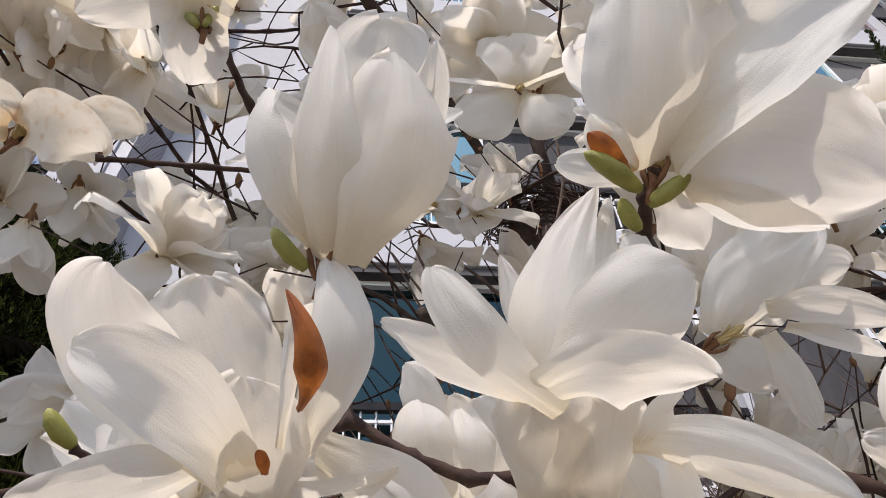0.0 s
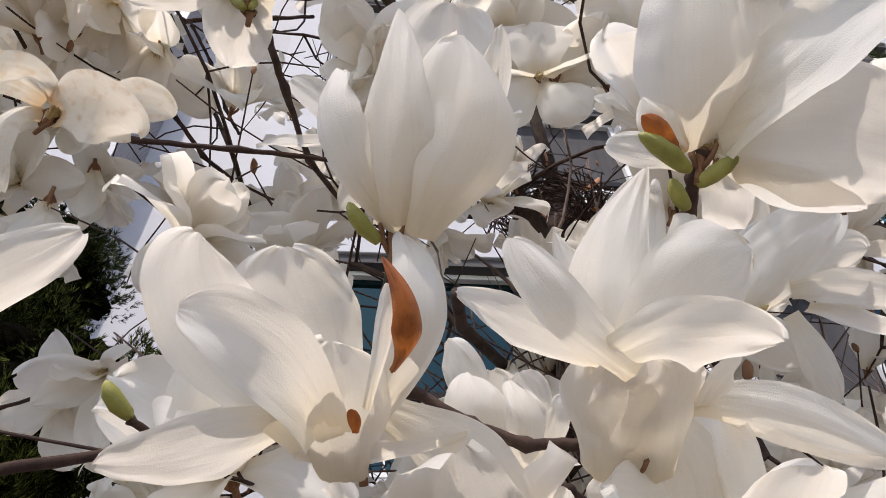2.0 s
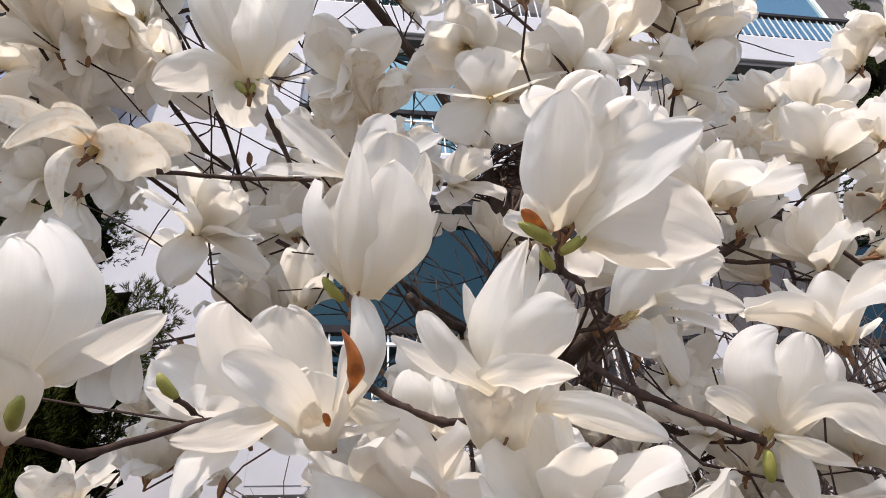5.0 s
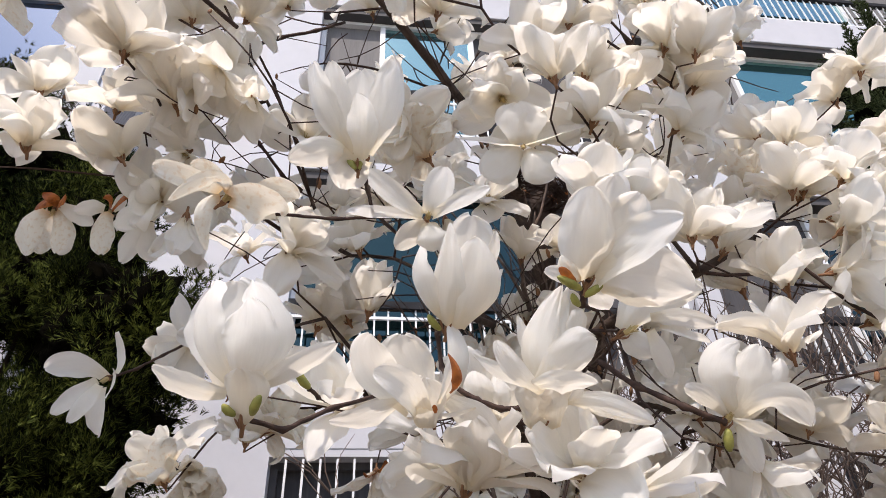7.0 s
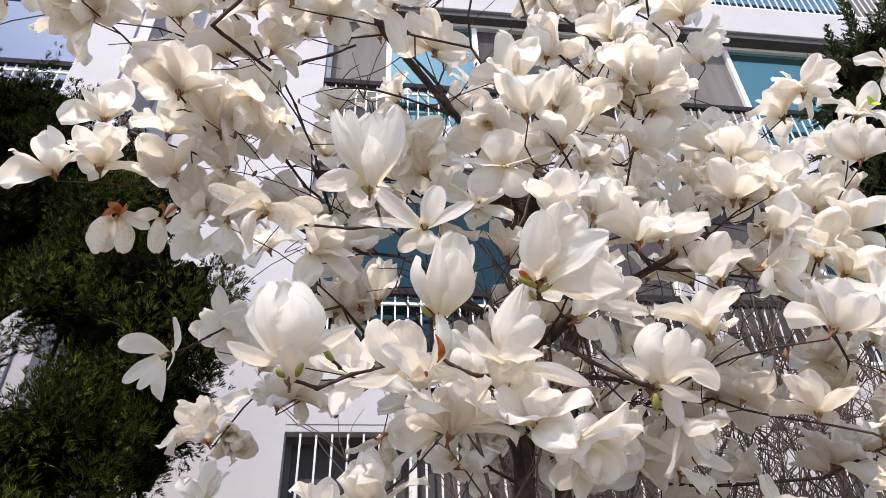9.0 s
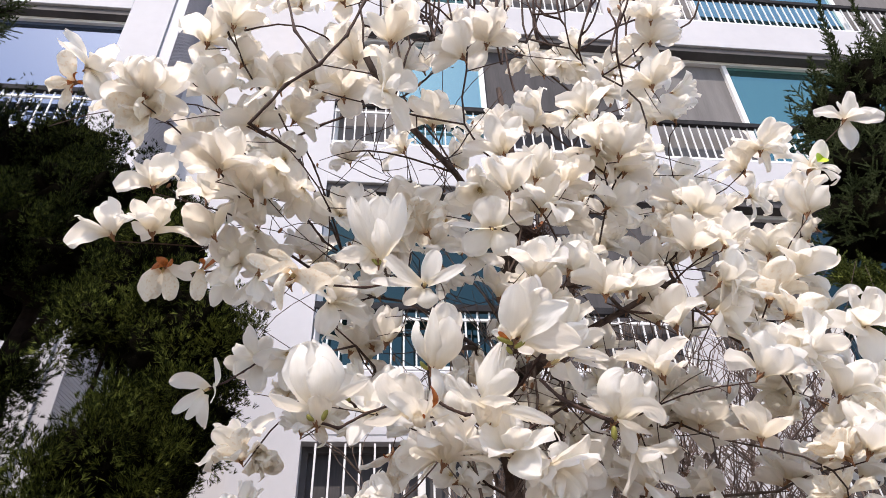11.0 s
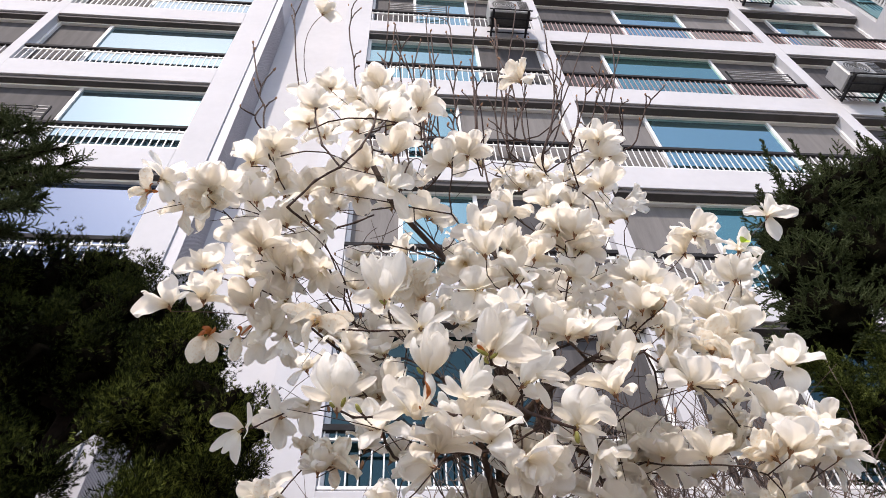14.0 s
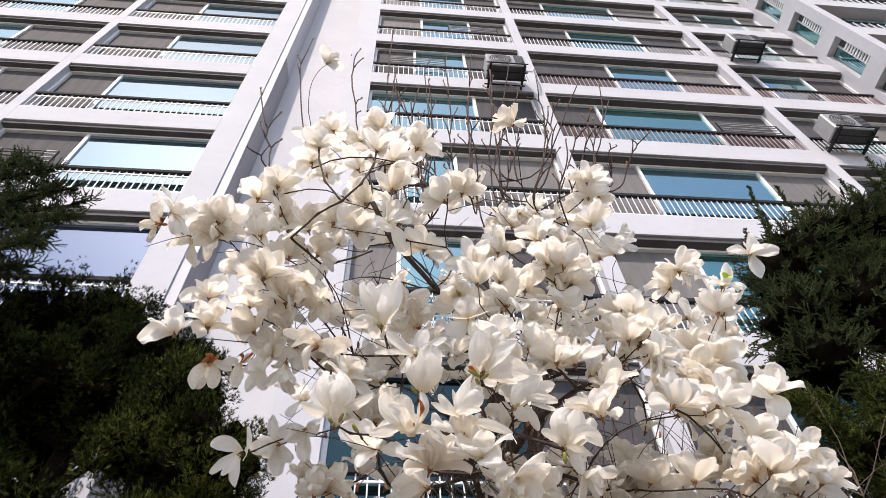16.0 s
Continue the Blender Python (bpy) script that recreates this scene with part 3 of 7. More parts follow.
def flower(kind_name, base, axis, size, spin=None, aged=False, label="", drop=0.0):
    """A blossom on the tree: its core, and each tepal a piece of it."""
    rng = flower_rng
    axis = Vector(axis).normalized()
    base = Vector(base)
    spin = rng.uniform(0, 6.28) if spin is None else radians(spin)
    core = new("flower", rng.choice(CORES))
    core.parent = tree
    core.matrix_basis = Matrix.Translation(base - ROOT) @ axis_turn(axis, spin) @ Matrix.Scale(size, 4)
    if kind_name == "limp" and aged:
        for turn in range(4):
            dry = new("dry_scale", DRY)
            dry.parent = core
            dry.matrix_basis = Matrix.Rotation(1.57 * turn + 0.4, 4, "Z") @ Matrix.Rotation(radians(50 + 14 * turn), 4, "Y")
    tagged(core, label)
    st = new("flower_centre", STAMENS)
    st.parent = core
    for j, (count, a0, a1, a2, cupped, wide, length, turn) in enumerate(KINDS[kind_name]):
        for i in range(count):
            if drop and rng.random() < drop:
                continue
            te = new("tepal", TEPALS[kind_name, j, rng.randrange(5), 1 if aged else 0])
            te.parent = core
            ang = radians(turn + 360 / count * i + rng.uniform(-20, 20))
            s = length * rng.uniform(0.84, 1.08)
            te.matrix_basis = Matrix.Rotation(ang, 4, "Z") @ Matrix.Rotation(radians(rng.uniform(-20, 20)), 4, "Y") @ Matrix.Rotation(radians(rng.uniform(-20, 20)), 4, "X") @ Matrix.Diagonal((s, s * rng.uniform(0.9, 1.1), s, 1))
    ENDS.append((base - axis * 0.21 * size, -axis))
    return core


K = {"g": "goblet", "c": "cup", "o": "open", "s": "star", "f": "full", "l": "limp"}


def bunch(rows):
    """Flowers: centre x, y, z, kind, tepal length, axis x, axis y, axis z."""
    for x, y, z, k, size, ax, ay, az in rows:
        aged = k.isupper()
        kind_name = K[k.lower()]
        axis = Vector((ax, ay, az)).normalized()
        mid = {"g": 0.5, "c": 0.45, "o": 0.3, "s": 0.15, "f": 0.4, "l": 0.3}[k.lower()]
        if k == "s" and az < 0:
            # nodding stars become side-facing open cups, as most of them are
            kind_name = "open" if flower_rng.random() < 0.6 else "star"
            axis = Vector((ax * 1.4, ay, flower_rng.uniform(-0.15, 0.45))).normalized()
        flower(kind_name, Vector((x, y, z)) - axis * mid * size, axis, size, aged=aged, label="limp blossom with brown-stained tepals" if aged else "")


def blossom(base, axis, size):
    """A blossom whose tepals are set one by one with tepal()."""
    axis = Vector(axis).normalized()
    core = new("flower", CORES[1])
    core.parent = tree
    core.matrix_basis = Matrix.Translation(Vector(base) - ROOT) @ axis_turn(axis, 0.4) @ Matrix.Scale(size * 0.8, 4)
    st = new("flower_centre", STAMENS)
    st.parent = core
    bpy.context.view_layer.update()
    return core


tepal_rng = random.Random(21)


def tepal(core, base, mid, tip, face, width, cup, mat=None, fat=0.58, blunt=3.0, point=0.0, lop=0.0, roll=0.0, claw=0.42, nu=12, nv=28):
    """One tepal from claw to tip by way of mid; its rounded back looks towards face, cup is the bend of its cross-section in degrees.
    fat: where it is widest; blunt, point: the shape of its tip; lop: one half wider than the other; roll: how far its rim bends back (+) or in (-)."""
    base, mid, tip, face = Vector(base), Vector(mid), Vector(tip), Vector(face).normalized()
    mat = mat or PETAL
    ctrl = 2 * mid - (base + tip) * 0.5
    off = Vector((tepal_rng.uniform(0, 60), tepal_rng.uniform(0, 60), 0))
    skew = tepal_rng.uniform(-0.07, 0.07) * width
    rolls = (roll + tepal_rng.uniform(-0.12, 0.22), roll + tepal_rng.uniform(-0.12, 0.22))
    nick = tepal_rng.uniform(-0.5, 0.5)
    back = core.matrix_world.inverted()
    bm = bmesh.new()
    uv = bm.loops.layers.uv.new("UVMap")
    rows = []
    for i in range(nv + 1):
        v = 1 - (1 - i / nv) ** 1.5
        p = base * (1 - v) ** 2 + ctrl * 2 * v * (1 - v) + tip * v * v
        t = ((ctrl - base) * (1 - v) + (tip - ctrl) * v).normalized()
        n = (face - t * face.dot(t)).normalized()
        s = t.cross(n)
        grow = min(1.0, v / fat)
        half = width * 0.56 * (claw + (1 - claw) * grow * grow * (3 - 2 * grow))
        if v > fat:
            e = (v - fat) / (1.004 - fat)
            half *= math.sqrt(max(0.0, 1 - e ** blunt)) * (1 - point * e ** 1.2)
        half = max(half, width * 0.012)
        ring = []
        for k in range(2 * nu + 1):
            u = k / nu - 1
            au = abs(u)
            ang = radians(cup) * u * (1.2 - 0.45 * v)
            wide_by = half * (1 + lop * (1 if u > 0 else -1) * au)
            q = p + s * (wide_by * math.sin(ang) / radians(cup) + skew * math.sin(3.1 * v)) - n * half * (1 - math.cos(ang)) / radians(cup)
            rim = au ** 3 * v
            bend = 0.075 * noise.noise(Vector((u * 1.4, v * 2.4, 0)) + off) + 0.12 * rim * noise.noise(Vector((u * 3, v * 6, 5)) + off)
            bend += 0.016 * noise.noise(Vector((u * 6, v * 6, 2)) + off)
            bend -= 0.007 * math.exp(-(u / 0.2) ** 2) * math.sin(3.1 * min(1.0, v * 1.05))
            edge = max(0.0, au - 0.74) * v * v
            bend += rolls[0 if u < 0 else 1] * edge * (1.1 + 1.2 * noise.noise(Vector((u, v * 3.5, 3)) + off)) * 1.2
            q += n * width * bend
            q += t * width * 0.1 * rim * (noise.noise(Vector((u * 2.2, v * 3, 8)) + off) + nick * u)
            ring.append(bm.verts.new(back @ q))
        rows.append((v, ring))
    for (va, a), (vb, b) in zip(rows, rows[1:]):
        for k in range(2 * nu):
            f = bm.faces.new((a[k], a[k + 1], b[k + 1], b[k]))
            f.smooth = True
            for loop, (uu, vv) in zip(f.loops, ((k, va), (k + 1, va), (k + 1, vb), (k, vb))):
                loop[uv].uv = (uu / (2 * nu), vv)
    label = "withered orange-brown tepal" if mat == PETAL_BROWN else "cream tepal stained brown" if mat == PETAL_AGED else ""
    return part("tepal", bm, mat, core, label)


def green_bud(base, tip, r):
    """A plump leaf bud on the tree."""
    base, tip = Vector(base) - ROOT, Vector(tip) - ROOT
    d = tip - base
    side = d.orthogonal().normalized() * r * 0.3
    bm = bmesh.new()
    tube(bm, [base, base + d * 0.12, base + d * 0.4 + side, base + d * 0.72 + side, base + d * 0.93 + side * 0.4, tip], [r * 0.45, r * 0.75, r, r * 0.92, r * 0.5, r * 0.1], 10)
    return part("leaf_bud", bm, SEPAL, tree, "plump yellow-green leaf bud", smooth=True)


def stalk(points, r):
    """A stout twig of the tree with swollen nodes."""
    pts = [Vector(p) - ROOT for p in points]
    fine, rad = [], []
    for a, b in zip(pts, pts[1:]):
        for k in range(6):
            fine.append(a.lerp(b, k / 6) + Vector((tepal_rng.uniform(-1, 1), tepal_rng.uniform(-1, 1), tepal_rng.uniform(-1, 1))) * r * 0.22)
            rad.append(r * (1.45 if k == 0 else tepal_rng.uniform(0.9, 1.08)))
    fine.append(pts[-1])
    rad.append(r)
    bm = bmesh.new()
    tube(bm, fine, rad, 9)
    ENDS.append((Vector(points[-1]), None))
    return part("twig", bm, TWIG, tree, smooth=True)


# tall closed blossom
tall = blossom((0.453, 0.644, 2.280), (0.13, -0.46, 0.88), 0.13)
tepal(tall, (0.456, 0.656, 2.293), (0.476, 0.596, 2.355), (0.480, 0.561, 2.394), (0.09, 0.69, 0.72), 0.066, 45, blunt=3.2)
tepal(tall, (0.446, 0.642, 2.284), (0.412, 0.611, 2.318), (0.416, 0.595, 2.366), (-0.85, -0.30, -0.43), 0.050, 58, fat=0.55, claw=0.36)
tepal(tall, (0.451, 0.641, 2.277), (0.445, 0.594, 2.312), (0.451, 0.563, 2.382), (-0.48, -0.59, -0.64), 0.048, 55, point=0.4, fat=0.46, claw=0.45)
tepal(tall, (0.461, 0.638, 2.272), (0.478, 0.593, 2.303), (0.487, 0.568, 2.363), (-0.04, -0.69, -0.72), 0.074, 48, blunt=3.0, fat=0.58, claw=0.34)
tepal(tall, (0.463, 0.650, 2.288), (0.501, 0.602, 2.329), (0.508, 0.563, 2.372), (0.61, -0.56, -0.55), 0.043, 48, point=0.5, fat=0.5, claw=0.36)
tepal(tall, (0.464, 0.641, 2.280), (0.502, 0.614, 2.300), (0.520, 0.602, 2.340), (0.56, -0.07, -0.82), 0.034, 55, fat=0.55, claw=0.4, roll=0.3)
green_bud((0.444, 0.646, 2.273), (0.427, 0.628, 2.285), 0.0050)
stalk([(0.453, 0.647, 2.282), (0.452, 0.732, 2.314), (0.460, 0.759, 2.274), (0.468, 0.744, 2.243)], 0.0034)
# wide blossom with a browned tepal
wide = blossom((0.436, 0.707, 2.188), (-0.25, -0.46, 0.85), 0.13)
tepal(wide, (0.413, 0.721, 2.199), (0.362, 0.671, 2.229), (0.356, 0.626, 2.254), (-0.01, 0.76, 0.65), 0.055, 40, blunt=3.2, fat=0.6)
tepal(wide, (0.423, 0.689, 2.182), (0.396, 0.637, 2.193), (0.360, 0.622, 2.202), (0.14, 0.95, 0.27), 0.039, 46, fat=0.52, blunt=3.0, claw=0.55)
tepal(wide, (0.432, 0.708, 2.199), (0.407, 0.672, 2.235), (0.395, 0.642, 2.263), (0.16, 0.68, 0.72), 0.069, 36, blunt=3.6, fat=0.62, lop=0.1)
tepal(wide, (0.447, 0.693, 2.193), (0.470, 0.647, 2.224), (0.455, 0.640, 2.278), (0.46, -0.63, -0.63), 0.040, 60, fat=0.45, claw=0.5)
tepal(wide, (0.452, 0.639, 2.184), (0.459, 0.612, 2.192), (0.446, 0.600, 2.217), (0.23, -0.68, -0.70), 0.015, 60, mat=PETAL_BROWN, fat=0.4, point=0.45, claw=0.2, roll=-0.4)
tepal(wide, (0.441, 0.668, 2.183), (0.446, 0.628, 2.196), (0.448, 0.609, 2.210), (-0.40, -0.63, -0.67), 0.010, 50, point=0.3)
tepal(wide, (0.429, 0.714, 2.168), (0.427, 0.679, 2.184), (0.423, 0.651, 2.209), (-0.09, -0.69, -0.72), 0.062, 50)
tepal(wide, (0.437, 0.669, 2.171), (0.436, 0.664, 2.174), (0.434, 0.660, 2.178), (-0.09, -0.69, -0.72), 0.006, 20, PETAL_BROWN)
tepal(wide, (0.399, 0.718, 2.203), (0.356, 0.705, 2.180), (0.309, 0.716, 2.178), (-0.08, -0.42, -0.90), 0.036, 20, fat=0.4, claw=0.6)
tepal(wide, (0.495, 0.716, 2.195), (0.448, 0.705, 2.179), (0.406, 0.711, 2.181), (-0.06, -0.07, -1.00), 0.020, 30)
tepal(wide, (0.452, 0.718, 2.208), (0.495, 0.723, 2.181), (0.529, 0.751, 2.148), (0.08, -0.56, -0.82), 0.048, 35)
tepal(wide, (0.399, 0.746, 2.210), (0.443, 0.728, 2.207), (0.497, 0.723, 2.203), (-0.12, -0.70, -0.71), 0.020, 20)
stalk([(0.436, 0.709, 2.189), (0.437, 0.747, 2.219), (0.441, 0.774, 2.248)], 0.0036)
# broad blossom of many loose tepals
broad = blossom((0.582, 0.699, 2.178), (0.16, -0.72, 0.67), 0.13)
tepal(broad, (0.574, 0.677, 2.221), (0.575, 0.652, 2.269), (0.610, 0.636, 2.339), (-0.48, -0.59, -0.64), 0.051, 50, point=0.45, fat=0.46, claw=0.5)
tepal(broad, (0.596, 0.678, 2.238), (0.611, 0.653, 2.288), (0.624, 0.645, 2.343), (0.28, -0.67, -0.68), 0.024, 45, point=0.4, roll=-0.3)
tepal(broad, (0.612, 0.683, 2.246), (0.627, 0.657, 2.282), (0.636, 0.644, 2.308), (0.22, -0.68, -0.70), 0.032, 35, blunt=4.0, fat=0.7)
tepal(broad, (0.569, 0.674, 2.238), (0.562, 0.673, 2.272), (0.554, 0.666, 2.310), (-0.76, -0.43, -0.48), 0.026, 35, point=0.6)
tepal(broad, (0.577, 0.659, 2.203), (0.602, 0.624, 2.219), (0.638, 0.617, 2.250), (0.02, -0.62, -0.79), 0.061, 44, blunt=4.0, fat=0.62, roll=-0.3, claw=0.5)
tepal(broad, (0.559, 0.632, 2.189), (0.581, 0.606, 2.184), (0.625, 0.614, 2.188), (-0.07, -0.44, -0.90), 0.036, 38, fat=0.42, claw=0.6)
tepal(broad, (0.566, 0.641, 2.188), (0.530, 0.616, 2.205), (0.506, 0.605, 2.238), (0.23, -0.43, -0.87), 0.025, 24, fat=0.62, blunt=3.4)
tepal(broad, (0.552, 0.646, 2.197), (0.516, 0.640, 2.208), (0.484, 0.643, 2.236), (-0.19, -0.10, -0.98), 0.033, 34, fat=0.58, point=0.2)
tepal(broad, (0.581, 0.709, 2.169), (0.573, 0.664, 2.181), (0.574, 0.636, 2.195), (-0.09, -0.69, -0.72), 0.077, 65)
tepal(broad, (0.565, 0.712, 2.170), (0.560, 0.672, 2.182), (0.560, 0.645, 2.196), (-0.48, -0.59, -0.64), 0.055, 50)
tepal(broad, (0.601, 0.709, 2.169), (0.594, 0.669, 2.181), (0.594, 0.639, 2.198), (0.33, -0.66, -0.67), 0.060, 50)
tepal(broad, (0.606, 0.668, 2.191), (0.655, 0.670, 2.183), (0.725, 0.691, 2.169), (-0.09, -0.76, -0.65), 0.031, 25)
tepal(broad, (0.611, 0.674, 2.192), (0.666, 0.684, 2.176), (0.717, 0.690, 2.171), (-0.01, 0.34, -0.94), 0.016, 20)
tepal(broad, (0.609, 0.671, 2.188), (0.617, 0.651, 2.192), (0.629, 0.651, 2.205), (-0.05, -0.20, -0.98), 0.017, 30)
tepal(broad, (0.587, 0.703, 2.200), (0.604, 0.715, 2.171), (0.611, 0.747, 2.124), (-0.12, -0.70, -0.71), 0.078, 20)
stalk([(0.583, 0.701, 2.179), (0.580, 0.726, 2.195), (0.574, 0.752, 2.212)], 0.0036)
# large spreading blossom with green leaf buds
spreading = blossom((0.644, 0.620, 2.341), (0.25, -0.46, 0.85), 0.13)
tepal(spreading, (0.651, 0.622, 2.347), (0.681, 0.572, 2.388), (0.698, 0.524, 2.415), (0.19, 0.85, 0.49), 0.058, 40, fat=0.6, blunt=4.0, roll=-0.3)
tepal(spreading, (0.639, 0.616, 2.337), (0.627, 0.569, 2.366), (0.635, 0.527, 2.426), (-0.23, -0.67, -0.71), 0.078, 50, blunt=4.0, fat=0.55, claw=0.5)
tepal(spreading, (0.648, 0.623, 2.347), (0.661, 0.572, 2.394), (0.671, 0.524, 2.445), (0.18, 0.68, 0.71), 0.066, 40, fat=0.62, blunt=3.4)
tepal(spreading, (0.652, 0.616, 2.341), (0.692, 0.560, 2.356), (0.737, 0.509, 2.366), (0.34, 0.93, 0.12), 0.058, 36, fat=0.55, blunt=2.8, claw=0.5)
tepal(spreading, (0.653, 0.614, 2.334), (0.709, 0.594, 2.325), (0.787, 0.610, 2.322), (-0.08, -0.60, -0.80), 0.088, 34, fat=0.5, claw=0.45)
tepal(spreading, (0.659, 0.624, 2.336), (0.703, 0.634, 2.315), (0.749, 0.637, 2.314), (-0.01, 0.30, -0.96), 0.039, 45, fat=0.5, claw=0.5)
tepal(spreading, (0.630, 0.616, 2.335), (0.613, 0.604, 2.342), (0.604, 0.598, 2.363), (-0.40, -0.63, -0.67), 0.025, 40, PETAL_AGED)
tepal(spreading, (0.625, 0.616, 2.333), (0.609, 0.604, 2.335), (0.598, 0.599, 2.344), (-0.38, -0.46, -0.80), 0.014, 50, PETAL_BROWN)
tepal(spreading, (0.653, 0.632, 2.338), (0.670, 0.646, 2.329), (0.686, 0.666, 2.323), (-0.09, -0.69, -0.72), 0.040, 30)
tepal(spreading, (0.634, 0.630, 2.342), (0.611, 0.630, 2.352), (0.591, 0.634, 2.364), (-0.08, -0.52, -0.85), 0.023, 30)
green_bud((0.634, 0.626, 2.329), (0.596, 0.606, 2.335), 0.0064)
green_bud((0.639, 0.632, 2.322), (0.660, 0.613, 2.328), 0.0057)
green_bud((0.635, 0.645, 2.314), (0.622, 0.629, 2.324), 0.0054)
stalk([(0.645, 0.619, 2.341), (0.640, 0.634, 2.331), (0.648, 0.664, 2.329), (0.692, 0.719, 2.354)], 0.0042)
# star blossom beside it
starry = blossom((0.775, 0.822, 2.371), (0.70, -0.69, 0.19), 0.13)
tepal(starry, (0.778, 0.819, 2.373), (0.798, 0.774, 2.400), (0.858, 0.741, 2.438), (-0.28, -0.66, -0.70), 0.073, 45)
tepal(starry, (0.813, 0.791, 2.383), (0.855, 0.778, 2.376), (0.914, 0.779, 2.367), (-0.07, -0.45, -0.89), 0.037, 30)
tepal(starry, (0.828, 0.800, 2.372), (0.867, 0.803, 2.364), (0.916, 0.810, 2.352), (-0.04, -0.05, -1.00), 0.024, 25)
tepal(starry, (0.814, 0.805, 2.369), (0.833, 0.823, 2.336), (0.853, 0.851, 2.306), (-0.09, -0.69, -0.72), 0.031, 30)
tepal(starry, (0.771, 0.823, 2.370), (0.791, 0.824, 2.353), (0.823, 0.839, 2.335), (-0.08, -0.53, -0.84), 0.046, 35)
tepal(starry, (0.801, 0.826, 2.392), (0.867, 0.794, 2.428), (0.918, 0.789, 2.441), (0.13, -0.69, -0.71), 0.049, 35)
stalk([(0.775, 0.822, 2.371), (0.774, 0.859, 2.378), (0.795, 0.948, 2.401), (0.826, 1.098, 2.448)], 0.0030)
# limp stained blossom
stained = blossom((0.100, 0.805, 2.600), (0.72, -0.63, 0.28), 0.13)
tepal(stained, (0.109, 0.795, 2.603), (0.165, 0.766, 2.571), (0.195, 0.798, 2.573), (0.01, 0.57, 0.82), 0.069, 34, PETAL_AGED, fat=0.55, blunt=3.6, roll=-0.4)
tepal(stained, (0.140, 0.808, 2.613), (0.188, 0.785, 2.616), (0.224, 0.798, 2.608), (0.11, 0.60, 0.79), 0.045, 34, PETAL_AGED, fat=0.6)
tepal(stained, (0.097, 0.791, 2.611), (0.049, 0.752, 2.606), (-0.011, 0.757, 2.629), (0.21, 0.66, 0.73), 0.039, 30, PETAL_AGED, fat=0.6, blunt=3.4)
tepal(stained, (0.111, 0.784, 2.601), (0.090, 0.743, 2.593), (0.029, 0.763, 2.561), (-0.18, -0.38, -0.91), 0.029, 40, PETAL_AGED, fat=0.5, claw=0.6)
tepal(stained, (0.096, 0.799, 2.600), (0.074, 0.790, 2.566), (0.080, 0.836, 2.518), (-0.22, -0.79, -0.58), 0.032, 34, PETAL_AGED, fat=0.6, point=0.3)
tepal(stained, (0.108, 0.803, 2.626), (0.072, 0.794, 2.662), (0.034, 0.795, 2.670), (0.09, 0.39, 0.92), 0.030, 34, PETAL_AGED)
stalk([(0.103, 0.804, 2.601), (0.187, 0.813, 2.584), (0.293, 0.814, 2.579), (0.393, 0.854, 2.622)], 0.0030)
# ribbed cup under the bare twig
low_cup = blossom((0.540, 0.829, 2.226), (-0.16, -0.55, 0.82), 0.13)
tepal(low_cup, (0.533, 0.827, 2.221), (0.513, 0.777, 2.237), (0.510, 0.772, 2.276), (-0.18, -0.60, -0.78), 0.050, 46, blunt=4.2, fat=0.66, roll=-0.3, claw=0.7)
tepal(low_cup, (0.549, 0.816, 2.216), (0.548, 0.761, 2.227), (0.537, 0.761, 2.263), (0.33, -0.59, -0.74), 0.033, 60, fat=0.6, blunt=3.6, roll=0.5, claw=0.6)
tepal(low_cup, (0.559, 0.847, 2.234), (0.564, 0.813, 2.265), (0.555, 0.793, 2.293), (0.11, -0.69, -0.71), 0.038, 40, fat=0.7, blunt=4.5)
tepal(low_cup, (0.563, 0.838, 2.228), (0.577, 0.801, 2.248), (0.581, 0.791, 2.271), (0.43, -0.64, -0.64), 0.029, 45, fat=0.6)
tepal(low_cup, (0.540, 0.852, 2.259), (0.517, 0.817, 2.302), (0.502, 0.809, 2.332), (-0.37, -0.63, -0.68), 0.036, 40, fat=0.6, point=0.2)
tepal(low_cup, (0.548, 0.858, 2.238), (0.545, 0.846, 2.278), (0.537, 0.815, 2.309), (0.09, 0.69, 0.72), 0.056, 40, fat=0.65, blunt=3.6)
stalk([(0.540, 0.829, 2.226), (0.600, 0.868, 2.236), (0.655, 0.959, 2.255)], 0.0035)
# round goblet blossom
goblet_flower = blossom((0.214, 0.649, 2.157), (-0.04, -0.51, 0.86), 0.13)
tepal(goblet_flower, (0.213, 0.621, 2.178), (0.220, 0.568, 2.207), (0.218, 0.561, 2.260), (-0.12, -0.80, -0.59), 0.070, 55)
tepal(goblet_flower, (0.202, 0.632, 2.183), (0.165, 0.590, 2.231), (0.174, 0.589, 2.299), (-0.74, -0.53, -0.42), 0.072, 55)
tepal(goblet_flower, (0.221, 0.630, 2.182), (0.245, 0.589, 2.232), (0.214, 0.592, 2.303), (0.55, -0.69, -0.47), 0.071, 55)
tepal(goblet_flower, (0.206, 0.660, 2.195), (0.192, 0.658, 2.268), (0.185, 0.638, 2.332), (0.12, 0.80, 0.59), 0.105, 50)
tepal(goblet_flower, (0.197, 0.632, 2.176), (0.157, 0.619, 2.176), (0.118, 0.609, 2.198), (-0.08, -0.37, -0.93), 0.038, 30)
tepal(goblet_flower, (0.227, 0.629, 2.182), (0.269, 0.620, 2.202), (0.316, 0.605, 2.230), (0.12, -0.39, -0.91), 0.031, 30)
tepal(goblet_flower, (0.213, 0.653, 2.151), (0.215, 0.617, 2.166), (0.216, 0.588, 2.189), (-0.12, -0.80, -0.59), 0.059, 65)
